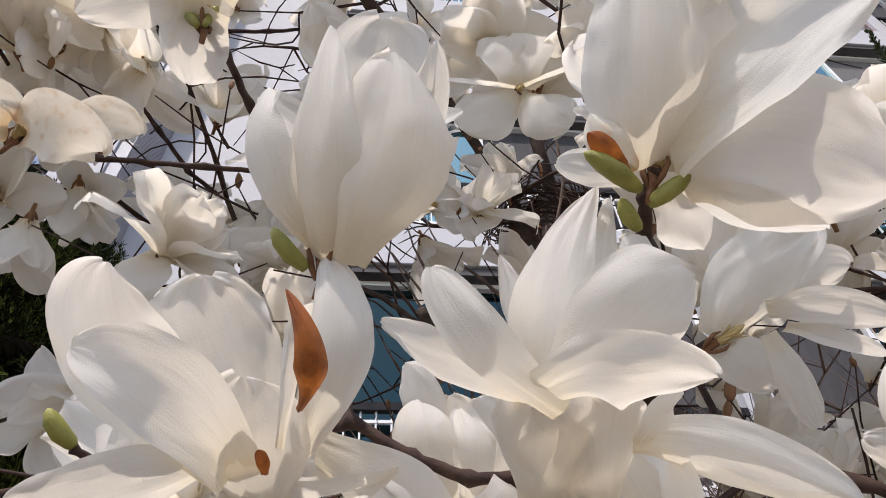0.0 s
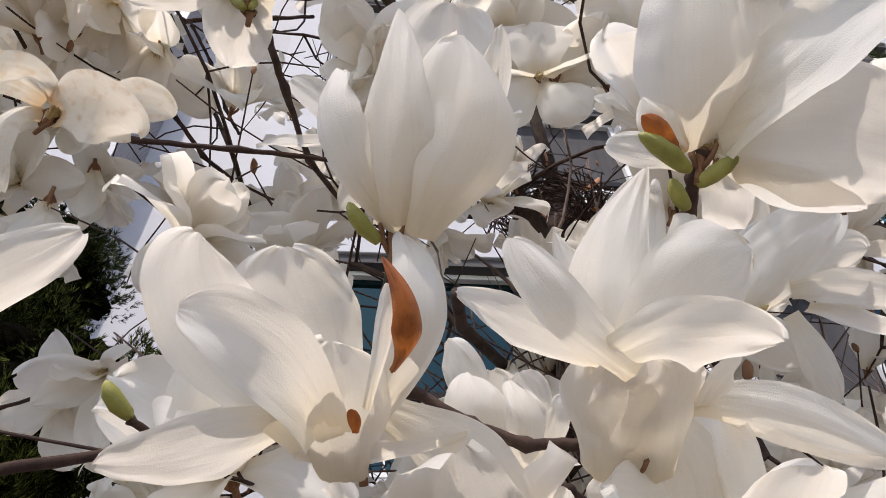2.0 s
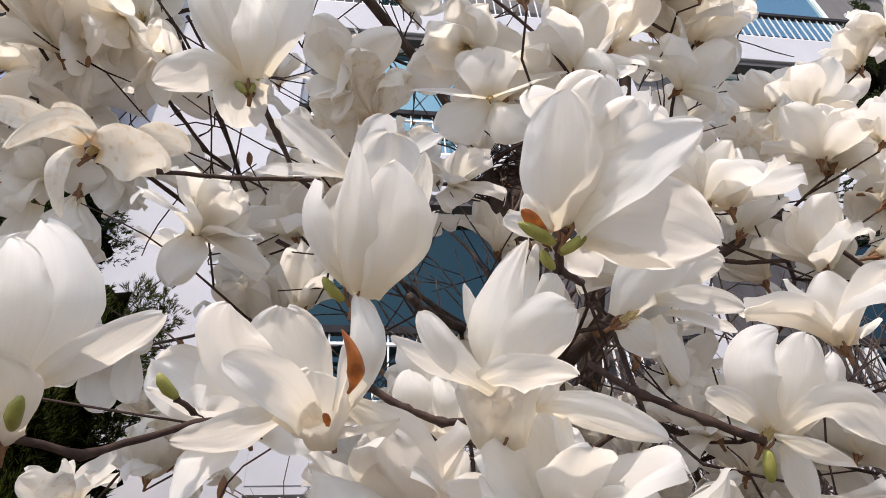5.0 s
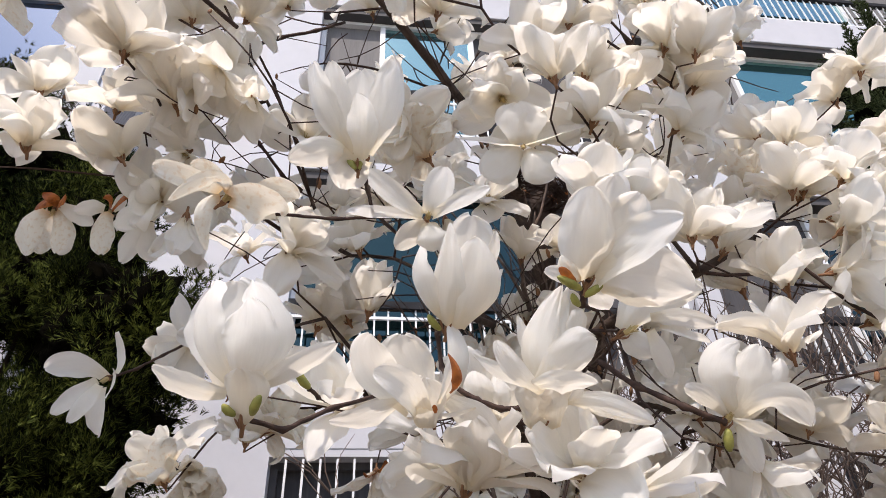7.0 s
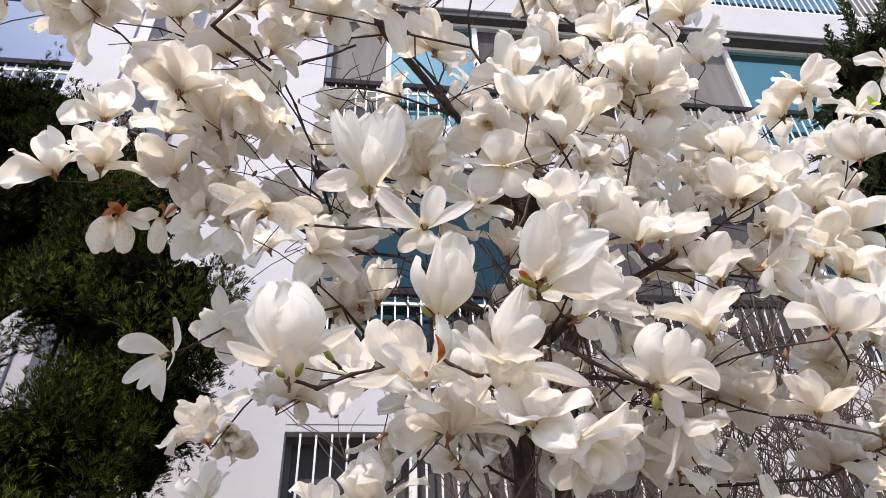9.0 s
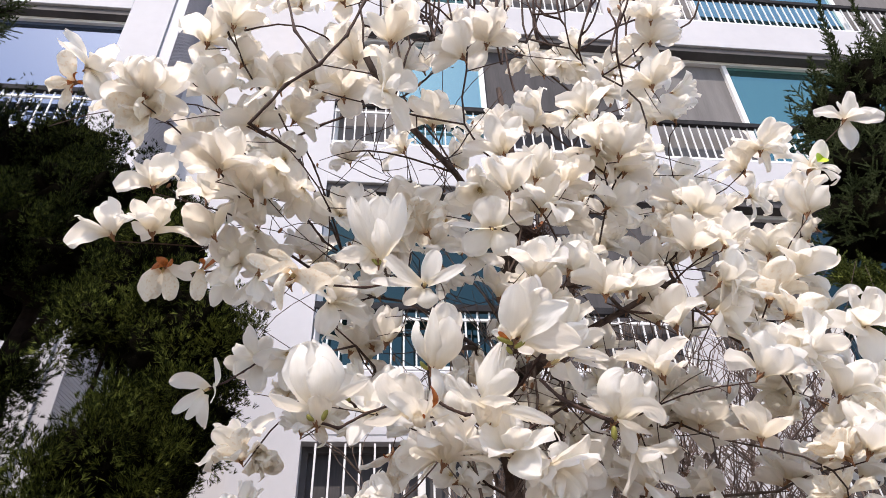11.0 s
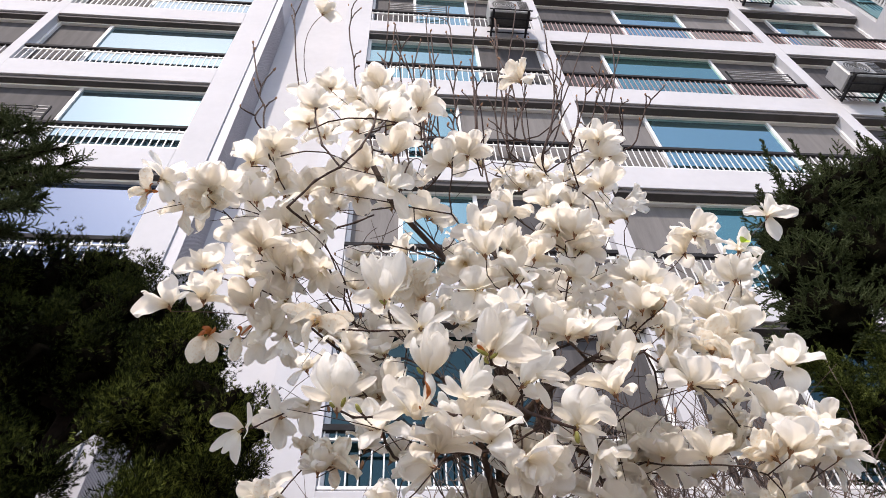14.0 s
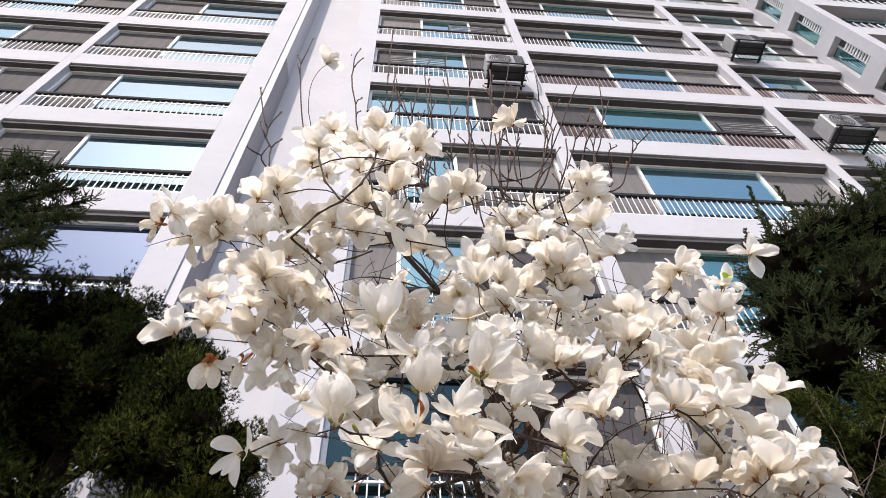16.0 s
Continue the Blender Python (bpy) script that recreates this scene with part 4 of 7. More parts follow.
green_bud((0.227, 0.636, 2.155), (0.238, 0.612, 2.168), 0.0057)
green_bud((0.208, 0.639, 2.155), (0.197, 0.623, 2.162), 0.0050)
stalk([(0.214, 0.649, 2.157), (0.257, 0.682, 2.154), (0.310, 0.776, 2.220), (0.385, 0.907, 2.297)], 0.0032)
stalk([(0.440, 0.774, 2.248), (0.468, 0.741, 2.241), (0.505, 0.745, 2.220), (0.538, 0.751, 2.210), (0.574, 0.752, 2.212)], 0.0038)
green_bud((0.271, 0.833, 2.272), (0.254, 0.811, 2.290), 0.0068)
stalk([(0.271, 0.833, 2.272), (0.284, 0.859, 2.269), (0.302, 0.905, 2.279)], 0.0030)
# open cup blossom
cup_flower = blossom((0.919, 0.840, 2.227), (0.41, -0.58, 0.70), 0.13)
tepal(cup_flower, (0.932, 0.834, 2.232), (0.895, 0.787, 2.287), (0.948, 0.781, 2.336), (-0.55, -0.66, -0.51), 0.066, 50)
tepal(cup_flower, (0.941, 0.833, 2.232), (0.957, 0.785, 2.277), (0.973, 0.771, 2.327), (-0.12, -0.80, -0.59), 0.069, 50)
tepal(cup_flower, (0.950, 0.832, 2.231), (1.007, 0.802, 2.276), (1.018, 0.796, 2.318), (0.33, -0.77, -0.54), 0.058, 45)
tepal(cup_flower, (0.935, 0.824, 2.228), (0.975, 0.773, 2.238), (1.023, 0.791, 2.203), (-0.10, -0.49, -0.86), 0.053, 35)
tepal(cup_flower, (0.926, 0.827, 2.225), (0.949, 0.813, 2.206), (0.999, 0.818, 2.189), (-0.08, -0.37, -0.93), 0.028, 30)
tepal(cup_flower, (0.923, 0.832, 2.236), (0.881, 0.812, 2.255), (0.847, 0.806, 2.271), (-0.10, -0.49, -0.86), 0.033, 30)
tepal(cup_flower, (0.935, 0.829, 2.221), (0.954, 0.847, 2.192), (0.971, 0.869, 2.159), (-0.12, -0.80, -0.59), 0.039, 35)
tepal(cup_flower, (0.942, 0.842, 2.235), (0.953, 0.832, 2.299), (0.954, 0.826, 2.341), (0.12, 0.80, 0.59), 0.074, 40)
green_bud((0.916, 0.836, 2.215), (0.921, 0.857, 2.186), 0.0079)
stalk([(0.919, 0.840, 2.227), (0.857, 0.842, 2.253), (0.806, 0.877, 2.301), (0.777, 0.948, 2.382)], 0.0050)
# upright blossom above
upright = blossom((0.328, 0.643, 2.552), (-0.06, -0.41, 0.91), 0.13)
tepal(upright, (0.318, 0.631, 2.569), (0.271, 0.593, 2.615), (0.253, 0.575, 2.694), (-0.63, -0.61, -0.48), 0.052, 45)
tepal(upright, (0.324, 0.629, 2.563), (0.298, 0.586, 2.610), (0.282, 0.557, 2.679), (-0.31, -0.76, -0.57), 0.050, 50)
tepal(upright, (0.330, 0.627, 2.548), (0.333, 0.588, 2.574), (0.324, 0.574, 2.630), (-0.12, -0.80, -0.59), 0.055, 60)
tepal(upright, (0.340, 0.624, 2.558), (0.371, 0.580, 2.611), (0.375, 0.556, 2.695), (0.29, -0.78, -0.55), 0.059, 50)
tepal(upright, (0.328, 0.629, 2.553), (0.313, 0.666, 2.547), (0.303, 0.704, 2.553), (-0.08, -0.61, -0.79), 0.063, 36, fat=0.55, blunt=3.4, claw=0.6)
tepal(upright, (0.313, 0.637, 2.563), (0.275, 0.631, 2.562), (0.227, 0.645, 2.552), (-0.11, -0.60, -0.79), 0.046, 30)
tepal(upright, (0.334, 0.649, 2.576), (0.330, 0.626, 2.659), (0.328, 0.605, 2.723), (0.12, 0.80, 0.59), 0.075, 45)
green_bud((0.326, 0.642, 2.540), (0.292, 0.641, 2.594), 0.0060)
green_bud((0.331, 0.642, 2.540), (0.335, 0.636, 2.573), 0.0041)
stalk([(0.328, 0.641, 2.544), (0.339, 0.676, 2.562), (0.344, 0.745, 2.593), (0.357, 0.874, 2.649), (0.411, 1.059, 2.743)], 0.0036)
# forked branch in the upper crown
stalk([(0.267, 0.50, 3.50), (0.261, 0.50, 3.38), (0.219, 0.50, 3.217), (0.151, 0.51, 3.097), (0.067, 0.53, 3.03), (-0.015, 0.56, 2.91), (0.08, 0.72, 2.97)], 0.0042)
stalk([(0.019, 0.50, 3.50), (0.031, 0.50, 3.396), (0.075, 0.50, 3.222), (0.151, 0.51, 3.097)], 0.0038)
flower("cup", (0.267, 0.50, 3.50), (0.1, -0.15, 1), 0.12)
flower("cup", (0.019, 0.50, 3.50), (-0.15, -0.1, 1), 0.115)
# row of limp blossoms with browned claws
limp_a = blossom((-0.360, 1.141, 2.831), (-0.02, 0.17, -0.99), 0.09)
tepal(limp_a, (-0.379, 1.145, 2.830), (-0.405, 1.157, 2.784), (-0.405, 1.192, 2.736), (-0.31, -0.76, -0.57), 0.066, 35, mat=PETAL_AGED, fat=0.6, nu=8, nv=16)
tepal(limp_a, (-0.366, 1.146, 2.826), (-0.394, 1.192, 2.803), (-0.403, 1.232, 2.768), (0.07, -0.81, -0.58), 0.059, 35, mat=PETAL_AGED, fat=0.6, nu=8, nv=16)
tepal(limp_a, (-0.354, 1.142, 2.829), (-0.337, 1.162, 2.781), (-0.343, 1.191, 2.742), (-0.02, -0.81, -0.59), 0.056, 40, mat=PETAL_AGED, fat=0.6, nu=8, nv=16)
tepal(limp_a, (-0.348, 1.134, 2.839), (-0.304, 1.133, 2.814), (-0.265, 1.136, 2.784), (0.17, -0.96, -0.21), 0.038, 30, fat=0.5, nu=8, nv=16)
tepal(limp_a, (-0.348, 1.136, 2.836), (-0.364, 1.115, 2.834), (-0.392, 1.131, 2.818), (-0.12, -0.99, 0.02), 0.028, 40, mat=PETAL_BROWN, nu=5, nv=10)
tepal(limp_a, (-0.348, 1.136, 2.836), (-0.352, 1.110, 2.839), (-0.377, 1.109, 2.845), (-0.12, -0.99, 0.02), 0.028, 40, mat=PETAL_BROWN, nu=5, nv=10)
tepal(limp_a, (-0.354, 1.139, 2.833), (-0.333, 1.109, 2.836), (-0.323, 1.105, 2.839), (-0.12, -0.99, 0.02), 0.028, 40, mat=PETAL_BROWN, nu=5, nv=10)
limp_b = blossom((-0.237, 1.135, 2.831), (-0.02, 0.17, -0.99), 0.09)
tepal(limp_b, (-0.239, 1.130, 2.821), (-0.247, 1.141, 2.773), (-0.242, 1.171, 2.732), (-0.12, -0.80, -0.59), 0.058, 40, mat=PETAL_AGED, fat=0.6, nu=8, nv=16)
tepal(limp_b, (-0.246, 1.127, 2.827), (-0.274, 1.120, 2.825), (-0.311, 1.129, 2.821), (-0.13, -0.98, -0.12), 0.043, 30, fat=0.55, nu=8, nv=16)
tepal(limp_b, (-0.229, 1.126, 2.824), (-0.215, 1.116, 2.836), (-0.200, 1.105, 2.848), (-0.13, -0.95, -0.30), 0.033, 35, nu=6, nv=12)
tepal(limp_b, (-0.233, 1.125, 2.826), (-0.230, 1.098, 2.829), (-0.235, 1.091, 2.839), (-0.12, -0.99, 0.02), 0.020, 40, mat=PETAL_BROWN, nu=5, nv=10)
tepal(limp_b, (-0.229, 1.126, 2.824), (-0.201, 1.092, 2.830), (-0.185, 1.085, 2.837), (-0.12, -0.99, 0.02), 0.020, 40, mat=PETAL_BROWN, nu=5, nv=10)
limp_c = blossom((-0.154, 1.148, 2.813), (-0.02, 0.17, -0.99), 0.09)
tepal(limp_c, (-0.154, 1.131, 2.802), (-0.176, 1.144, 2.755), (-0.199, 1.176, 2.716), (-0.31, -0.76, -0.57), 0.053, 35, fat=0.6, nu=8, nv=16)
tepal(limp_c, (-0.147, 1.131, 2.800), (-0.141, 1.142, 2.750), (-0.124, 1.165, 2.715), (0.07, -0.81, -0.58), 0.053, 35, fat=0.6, nu=8, nv=16)
tepal(limp_c, (-0.156, 1.130, 2.804), (-0.186, 1.128, 2.795), (-0.221, 1.136, 2.792), (-0.13, -0.97, -0.21), 0.048, 35, fat=0.55, nu=8, nv=16)
tepal(limp_c, (-0.144, 1.128, 2.804), (-0.128, 1.109, 2.827), (-0.117, 1.093, 2.863), (-0.12, -0.80, -0.59), 0.044, 35, fat=0.6, nu=8, nv=16)
stalk([(-0.365, 1.148, 2.840), (-0.281, 1.156, 2.812), (-0.228, 1.150, 2.826), (-0.158, 1.143, 2.837), (-0.137, 1.121, 2.897), (-0.122, 1.216, 3.021)], 0.0028)
# long branches of the outer crown
stalk([(-0.154, 1.000, 3.202), (-0.040, 1.040, 3.296), (0.087, 1.080, 3.442), (0.173, 1.120, 3.540), (0.251, 1.160, 3.652)], 0.0048)
stalk([(0.026, 1.000, 3.041), (0.088, 1.040, 2.974), (0.143, 1.080, 2.916), (0.188, 1.120, 2.904)], 0.004)
stalk([(0.035, 1.050, 3.329), (0.085, 1.090, 3.248), (0.130, 1.130, 3.142), (0.157, 1.170, 3.112)], 0.0034)
# nodding narrow-petalled blossom at the crown's edge
nodding = blossom((-0.168, 1.222, 2.458), (-0.82, -0.19, -0.54), 0.09)
tepal(nodding, (-0.163, 1.191, 2.449), (-0.206, 1.155, 2.457), (-0.262, 1.149, 2.442), (0.20, 0.60, 0.78), 0.059, 38, fat=0.55, nu=8, nv=16)
tepal(nodding, (-0.141, 1.186, 2.451), (-0.133, 1.174, 2.484), (-0.145, 1.138, 2.520), (0.61, 0.64, 0.47), 0.029, 38, fat=0.55, nu=8, nv=16)
tepal(nodding, (-0.176, 1.189, 2.438), (-0.217, 1.203, 2.408), (-0.259, 1.228, 2.382), (-0.06, 0.95, 0.32), 0.036, 38, fat=0.55, nu=8, nv=16)
tepal(nodding, (-0.167, 1.183, 2.425), (-0.180, 1.177, 2.385), (-0.207, 1.192, 2.352), (-0.17, 0.81, 0.56), 0.030, 38, fat=0.55, nu=8, nv=16)
tepal(nodding, (-0.168, 1.205, 2.429), (-0.169, 1.215, 2.381), (-0.171, 1.251, 2.348), (0.22, 0.89, 0.40), 0.043, 38, fat=0.55, nu=8, nv=16)
tepal(nodding, (-0.148, 1.183, 2.457), (-0.130, 1.157, 2.420), (-0.139, 1.157, 2.387), (0.91, 0.33, 0.27), 0.026, 38, fat=0.55, nu=8, nv=16)
stalk([(-0.166, 1.222, 2.458), (-0.124, 1.234, 2.485), (-0.083, 1.249, 2.524), (-0.038, 1.312, 2.600)], 0.0028)
# two spread blossoms in the shade of the crown
shade_star = blossom((0.453, 0.811, 2.586), (-0.01, -1.00, -0.01), 0.1)
tepal(shade_star, (0.444, 0.808, 2.592), (0.396, 0.783, 2.615), (0.341, 0.774, 2.660), (-0.07, 0.91, 0.42), 0.042, 38, fat=0.62, nu=8, nv=16)
tepal(shade_star, (0.442, 0.812, 2.587), (0.380, 0.810, 2.590), (0.308, 0.828, 2.609), (0.11, 0.95, -0.30), 0.040, 38, fat=0.62, nu=8, nv=16)
tepal(shade_star, (0.455, 0.806, 2.592), (0.467, 0.784, 2.625), (0.484, 0.774, 2.680), (0.22, 0.79, 0.58), 0.055, 38, fat=0.62, nu=8, nv=16)
tepal(shade_star, (0.462, 0.807, 2.589), (0.504, 0.774, 2.596), (0.558, 0.756, 2.622), (0.23, 0.97, 0.06), 0.036, 38, fat=0.62, nu=8, nv=16)
tepal(shade_star, (0.455, 0.813, 2.582), (0.459, 0.809, 2.549), (0.468, 0.826, 2.527), (-0.13, -0.90, -0.42), 0.060, 38, fat=0.62, nu=8, nv=16)
tepal(shade_star, (0.449, 0.814, 2.583), (0.426, 0.836, 2.571), (0.400, 0.881, 2.569), (-0.12, -0.80, -0.59), 0.045, 38, fat=0.62, nu=8, nv=16)
spread_star = blossom((0.655, 0.827, 2.800), (-0.11, -0.66, -0.75), 0.1)
tepal(spread_star, (0.645, 0.828, 2.801), (0.588, 0.822, 2.800), (0.525, 0.834, 2.818), (0.09, 0.86, -0.50), 0.041, 38, fat=0.62, nu=8, nv=16)
tepal(spread_star, (0.665, 0.824, 2.802), (0.713, 0.799, 2.806), (0.778, 0.786, 2.830), (0.09, 0.86, -0.50), 0.053, 38, fat=0.62, nu=8, nv=16)
tepal(spread_star, (0.654, 0.823, 2.806), (0.650, 0.804, 2.839), (0.650, 0.795, 2.896), (0.12, 0.80, 0.59), 0.109, 38, fat=0.62, nu=8, nv=16)
tepal(spread_star, (0.658, 0.824, 2.804), (0.677, 0.809, 2.835), (0.705, 0.805, 2.888), (0.22, 0.79, 0.58), 0.081, 38, fat=0.62, nu=8, nv=16)
tepal(spread_star, (0.649, 0.831, 2.796), (0.611, 0.831, 2.758), (0.573, 0.851, 2.734), (-0.22, -0.79, -0.58), 0.083, 38, fat=0.62, nu=8, nv=16)
tepal(spread_star, (0.661, 0.830, 2.796), (0.683, 0.822, 2.755), (0.716, 0.833, 2.728), (-0.02, -0.81, -0.59), 0.083, 38, fat=0.62, nu=8, nv=16)
# left side of the crown, outer sprays
bunch([
    (-0.524, 1.018, 2.921, "c", 0.12, -0.5, -0.2, 0.8), (-0.345, 0.92, 2.86, "o", 0.125, -0.1, -0.4, 0.7), (-0.094, 1.416, 2.641, "s", 0.125, -0.8, 0.5, 0.2),
    (-0.165, 1.65, 2.445, "o", 0.14, -0.5, -0.2, 0.6), (-0.05, 1.62, 2.36, "C", 0.11, 0.3, -0.3, -0.4),
    
])
bunch([
    (-0.216, 0.96, 3.026, "o", 0.12, 0.1, -0.4, 0.8), (-0.132, 0.752, 2.981, "f", 0.125, 0.0, -0.3, 0.9),
    (-0.059, 1.034, 3.21, "s", 0.115, 0.2, -0.2, -0.4), (-0.126, 1.069, 3.041, "o", 0.12, -0.3, 0.2, 0.8),
    (-0.208, 0.971, 2.892, "c", 0.12, -0.5, -0.1, 0.7), (-0.299, 0.57, 3.063, "f", 0.12, 0.1, -0.2, 1),
    (-0.547, 0.909, 3.345, "S", 0.11, -0.8, -0.2, 0.2), (-0.18, 0.688, 3.54, "c", 0.115, -0.2, -0.2, 1),
    (-0.324, 0.624, 3.0, "O", 0.11, -0.3, -0.4, -0.4), (-0.266, 0.87, 3.446, "f", 0.125, 0.0, -0.3, 0.9),
    (-0.124, 0.924, 3.515, "o", 0.12, 0.3, -0.2, 0.8), (-0.155, 0.856, 3.55, "c", 0.12, 0.2, 0.0, 1),
])
bunch([
    (-0.306, 0.988, 3.298, "f", 0.12, -0.3, -0.2, 0.9), (-0.21, 0.747, 3.589, "o", 0.115, -0.4, -0.3, 0.8),
    (-0.236, 0.833, 3.367, "c", 0.12, -0.2, -0.3, 0.9), (-0.033, 0.997, 3.152, "s", 0.11, 0.1, -0.4, -0.3),
    (-0.151, 0.828, 3.07, "c", 0.12, -0.3, -0.2, 0.9), (-0.098, 1.04, 3.013, "s", 0.12, 0.2, -0.3, -0.5),
    (-0.184, 1.247, 3.409, "s", 0.13, 0.3, 0.1, 0.5), (0.195, 0.749, 3.303, "f", 0.12, -0.1, -0.3, 0.9),
    (-0.66, 0.78, 3.28, "L", 0.1, -0.9, 0.0, 0.2), (-0.116, 1.236, 3.405, "o", 0.12, 0.4, 0.3, 0.6),
])
# middle of the crown
bunch([
    (0.17, 0.63, 3.61, "o", 0.12, -0.3, -0.2, 0.8), (0.35, 0.536, 3.323, "c", 0.125, 0.1, -0.3, 1),
    (0.203, 0.988, 2.964, "s", 0.12, 0.1, -0.3, -0.3), (0.066, 1.232, 3.005, "o", 0.13, 0.2, -0.4, 0.5),
    (0.235, 1.281, 2.801, "s", 0.14, 0.5, -0.2, -0.4), (0.305, 1.305, 2.641, "f", 0.1, 0.1, -0.5, 0.6),
    (0.45, 1.569, 3.507, "s", 0.11, -0.1, -0.6, 0.3), (0.40, 0.978, 3.723, "c", 0.13, 0.2, -0.2, 1),
    (0.343, 0.618, 3.149, "s", 0.13, 0.3, -0.4, -0.4), (0.65, 0.601, 3.419, "f", 0.12, 0.1, -0.3, 1),
    (0.542, 0.614, 3.355, "c", 0.12, -0.4, -0.1, 0.8), (0.459, 0.47, 3.54, "o", 0.12, 0.4, -0.3, 0.9),
])
bunch([
    (0.00, 0.74, 3.75, "f", 0.115, -0.4, -0.3, 0.8), (-0.04, 0.62, 3.63, "o", 0.12, -0.3, -0.2, 1),
    (0.24, 0.71, 3.91, "f", 0.12, 0.0, -0.3, 1), (0.36, 0.61, 3.67, "c", 0.12, 0.4, -0.1, 0.9),

    (0.413, 0.869, 2.890, "o", 0.115, -0.3, -0.5, -0.5), 
    (0.823, 0.8, 3.248, "o", 0.12, 0.2, -0.3, 0.9), (0.662, 0.626, 2.844, "g", 0.12, -0.1, -0.2, 1),
    (0.816, 0.797, 2.884, "s", 0.13, 0.2, -0.6, 0.7), 
])
bunch([
    (0.789, 0.726, 2.974, "c", 0.12, 0.2, -0.2, 1), (0.747, 0.749, 2.652, "c", 0.13, 0.0, -0.3, 1),
    (0.906, 0.86, 2.734, "f", 0.12, 0.4, -0.2, 0.8), (0.974, 0.828, 2.641, "c", 0.12, 0.2, -0.1, 1),
    (0.683, 0.737, 3.077, "c", 0.12, -0.2, -0.2, 1),
    (0.477, 1.376, 2.411, "s", 0.13, -0.2, -0.3, -0.6), (0.40, 1.686, 2.36, "L", 0.13, 0, 0, -1),
    (0.672, 1.607, 2.315, "s", 0.14, 0.3, -0.5, -0.5),
    (0.747, 0.82, 2.085, "f", 0.11, 0.0, -0.5, -0.8), (0.856, 0.95, 2.16, "o", 0.105, 0.2, -0.3, -0.3),
])
# right side of the crown
bunch([
    (1.009, 0.739, 3.117, "f", 0.125, 0.2, -0.3, 0.9), (1.145, 0.85, 3.118, "f", 0.12, 0.4, -0.2, 0.8),
    (0.97, 0.717, 3.247, "c", 0.12, -0.1, -0.2, 1), (1.21, 0.901, 3.675, "f", 0.12, 0.0, -0.2, 1),
    (0.962, 0.817, 3.54, "l", 0.11, 0.2, -0.3, -0.9), (1.328, 0.785, 3.716, "o", 0.12, 0.2, -0.2, 1),
    (1.684, 1.225, 3.914, "l", 0.13, 0.7, -0.1, 0.3), (1.07, 0.883, 2.961, "s", 0.12, 0.3, -0.3, -0.6),
    (1.25, 1.066, 2.894, "c", 0.12, 0.0, -0.2, 1), (1.411, 0.966, 2.907, "f", 0.125, 0.3, -0.2, 0.9),
    (1.408, 0.946, 3.022, "o", 0.12, 0.5, -0.2, 0.7), (1.549, 1.259, 3.413, "s", 0.13, 0.2, -0.2, 0.8),
])
bunch([
    (1.397, 0.916, 2.725, "s", 0.13, 0.4, -0.2, -0.5), (1.901, 1.292, 3.372, "s", 0.12, 0.7, -0.2, 0.2),
    (1.736, 1.261, 2.834, "O", 0.12, 0.3, -0.4, 0.3), (1.546, 0.866, 2.451, "s", 0.13, 0.6, -0.4, 0.2),
    (1.284, 0.70, 2.33, "o", 0.12, 0.5, -0.3, 0.6), (2.039, 1.714, 2.67, "s", 0.13, 0.3, -0.5, -0.3),
    (1.692, 1.036, 2.319, "l", 0.14, 0.5, -0.2, -0.6), (1.467, 1.482, 2.48, "s", 0.15, 0.1, -0.3, -0.6),
    (1.0, 0.88, 2.15, "l", 0.11, 0.4, -0.2, -0.7), (1.173, 1.275, 2.222, "o", 0.14, 0.1, -0.4, 0.7),
    (1.493, 1.609, 2.278, "o", 0.14, 0.2, -0.4, -0.4), (1.747, 1.408, 2.29, "f", 0.14, 0.2, -0.4, 0.6),
])
bunch([
    (2.111, 1.69, 2.412, "f", 0.14, 0.4, -0.3, 0.6), (2.196, 0.993, 3.557, "s", 0.12, 0.5, -0.3, 0.8),
    (1.674, 0.892, 3.262, "s", 0.12, 0.1, -0.4, 0.9), (1.90, 0.95, 3.24, "s", 0.12, 0.2, -0.6, 0.5),
    (1.316, 0.725, 3.78, "f", 0.12, 0.1, -0.2, 1), (1.576, 1.073, 3.743, "l", 0.12, 0.6, -0.2, 0.0),
    (1.066, 0.72, 3.083, "c", 0.12, 0.2, -0.3, 0.9), (1.374, 1.014, 3.145, "c", 0.12, -0.2, -0.2, 1),
    (1.525, 1.672, 2.628, "o", 0.14, 0.2, -0.3, 0.7), (1.184, 0.90, 2.594, "c", 0.125, -0.1, -0.3, 1),
    (1.422, 0.976, 2.897, "c", 0.12, 0.5, -0.3, 0.8), (1.049, 0.84, 3.097, "o", 0.12, -0.2, -0.5, 0.7),
])
bunch([
    (1.402, 1.141, 3.156, "s", 0.13, -0.3, -0.3, 0.7), (1.325, 0.907, 2.866, "c", 0.12, 0.1, -0.4, 0.9),
    (1.406, 0.846, 2.814, "o", 0.11, 0.5, -0.3, 0.6), (1.379, 0.872, 2.688, "o", 0.12, 0.6, -0.4, 0.4),
    (1.731, 0.925, 3.301, "l", 0.11, 0.4, -0.3, -0.5), (1.015, 0.77, 3.093, "s", 0.12, 0.3, -0.3, -0.3),
    (1.70, 1.05, 2.95, "f", 0.13, 0.4, -0.2, 0.9),
    (1.75, 1.02, 2.83, "o", 0.13, 0.5, -0.2, 0.6), (1.62, 0.95, 2.62, "O", 0.12, 0.6, -0.3, 0.3),
    (1.95, 1.3, 2.6, "o", 0.13, 0.6, -0.3, 0.3), (1.9, 1.35, 2.35, "c", 0.13, 0.3, -0.4, 0.6),
])
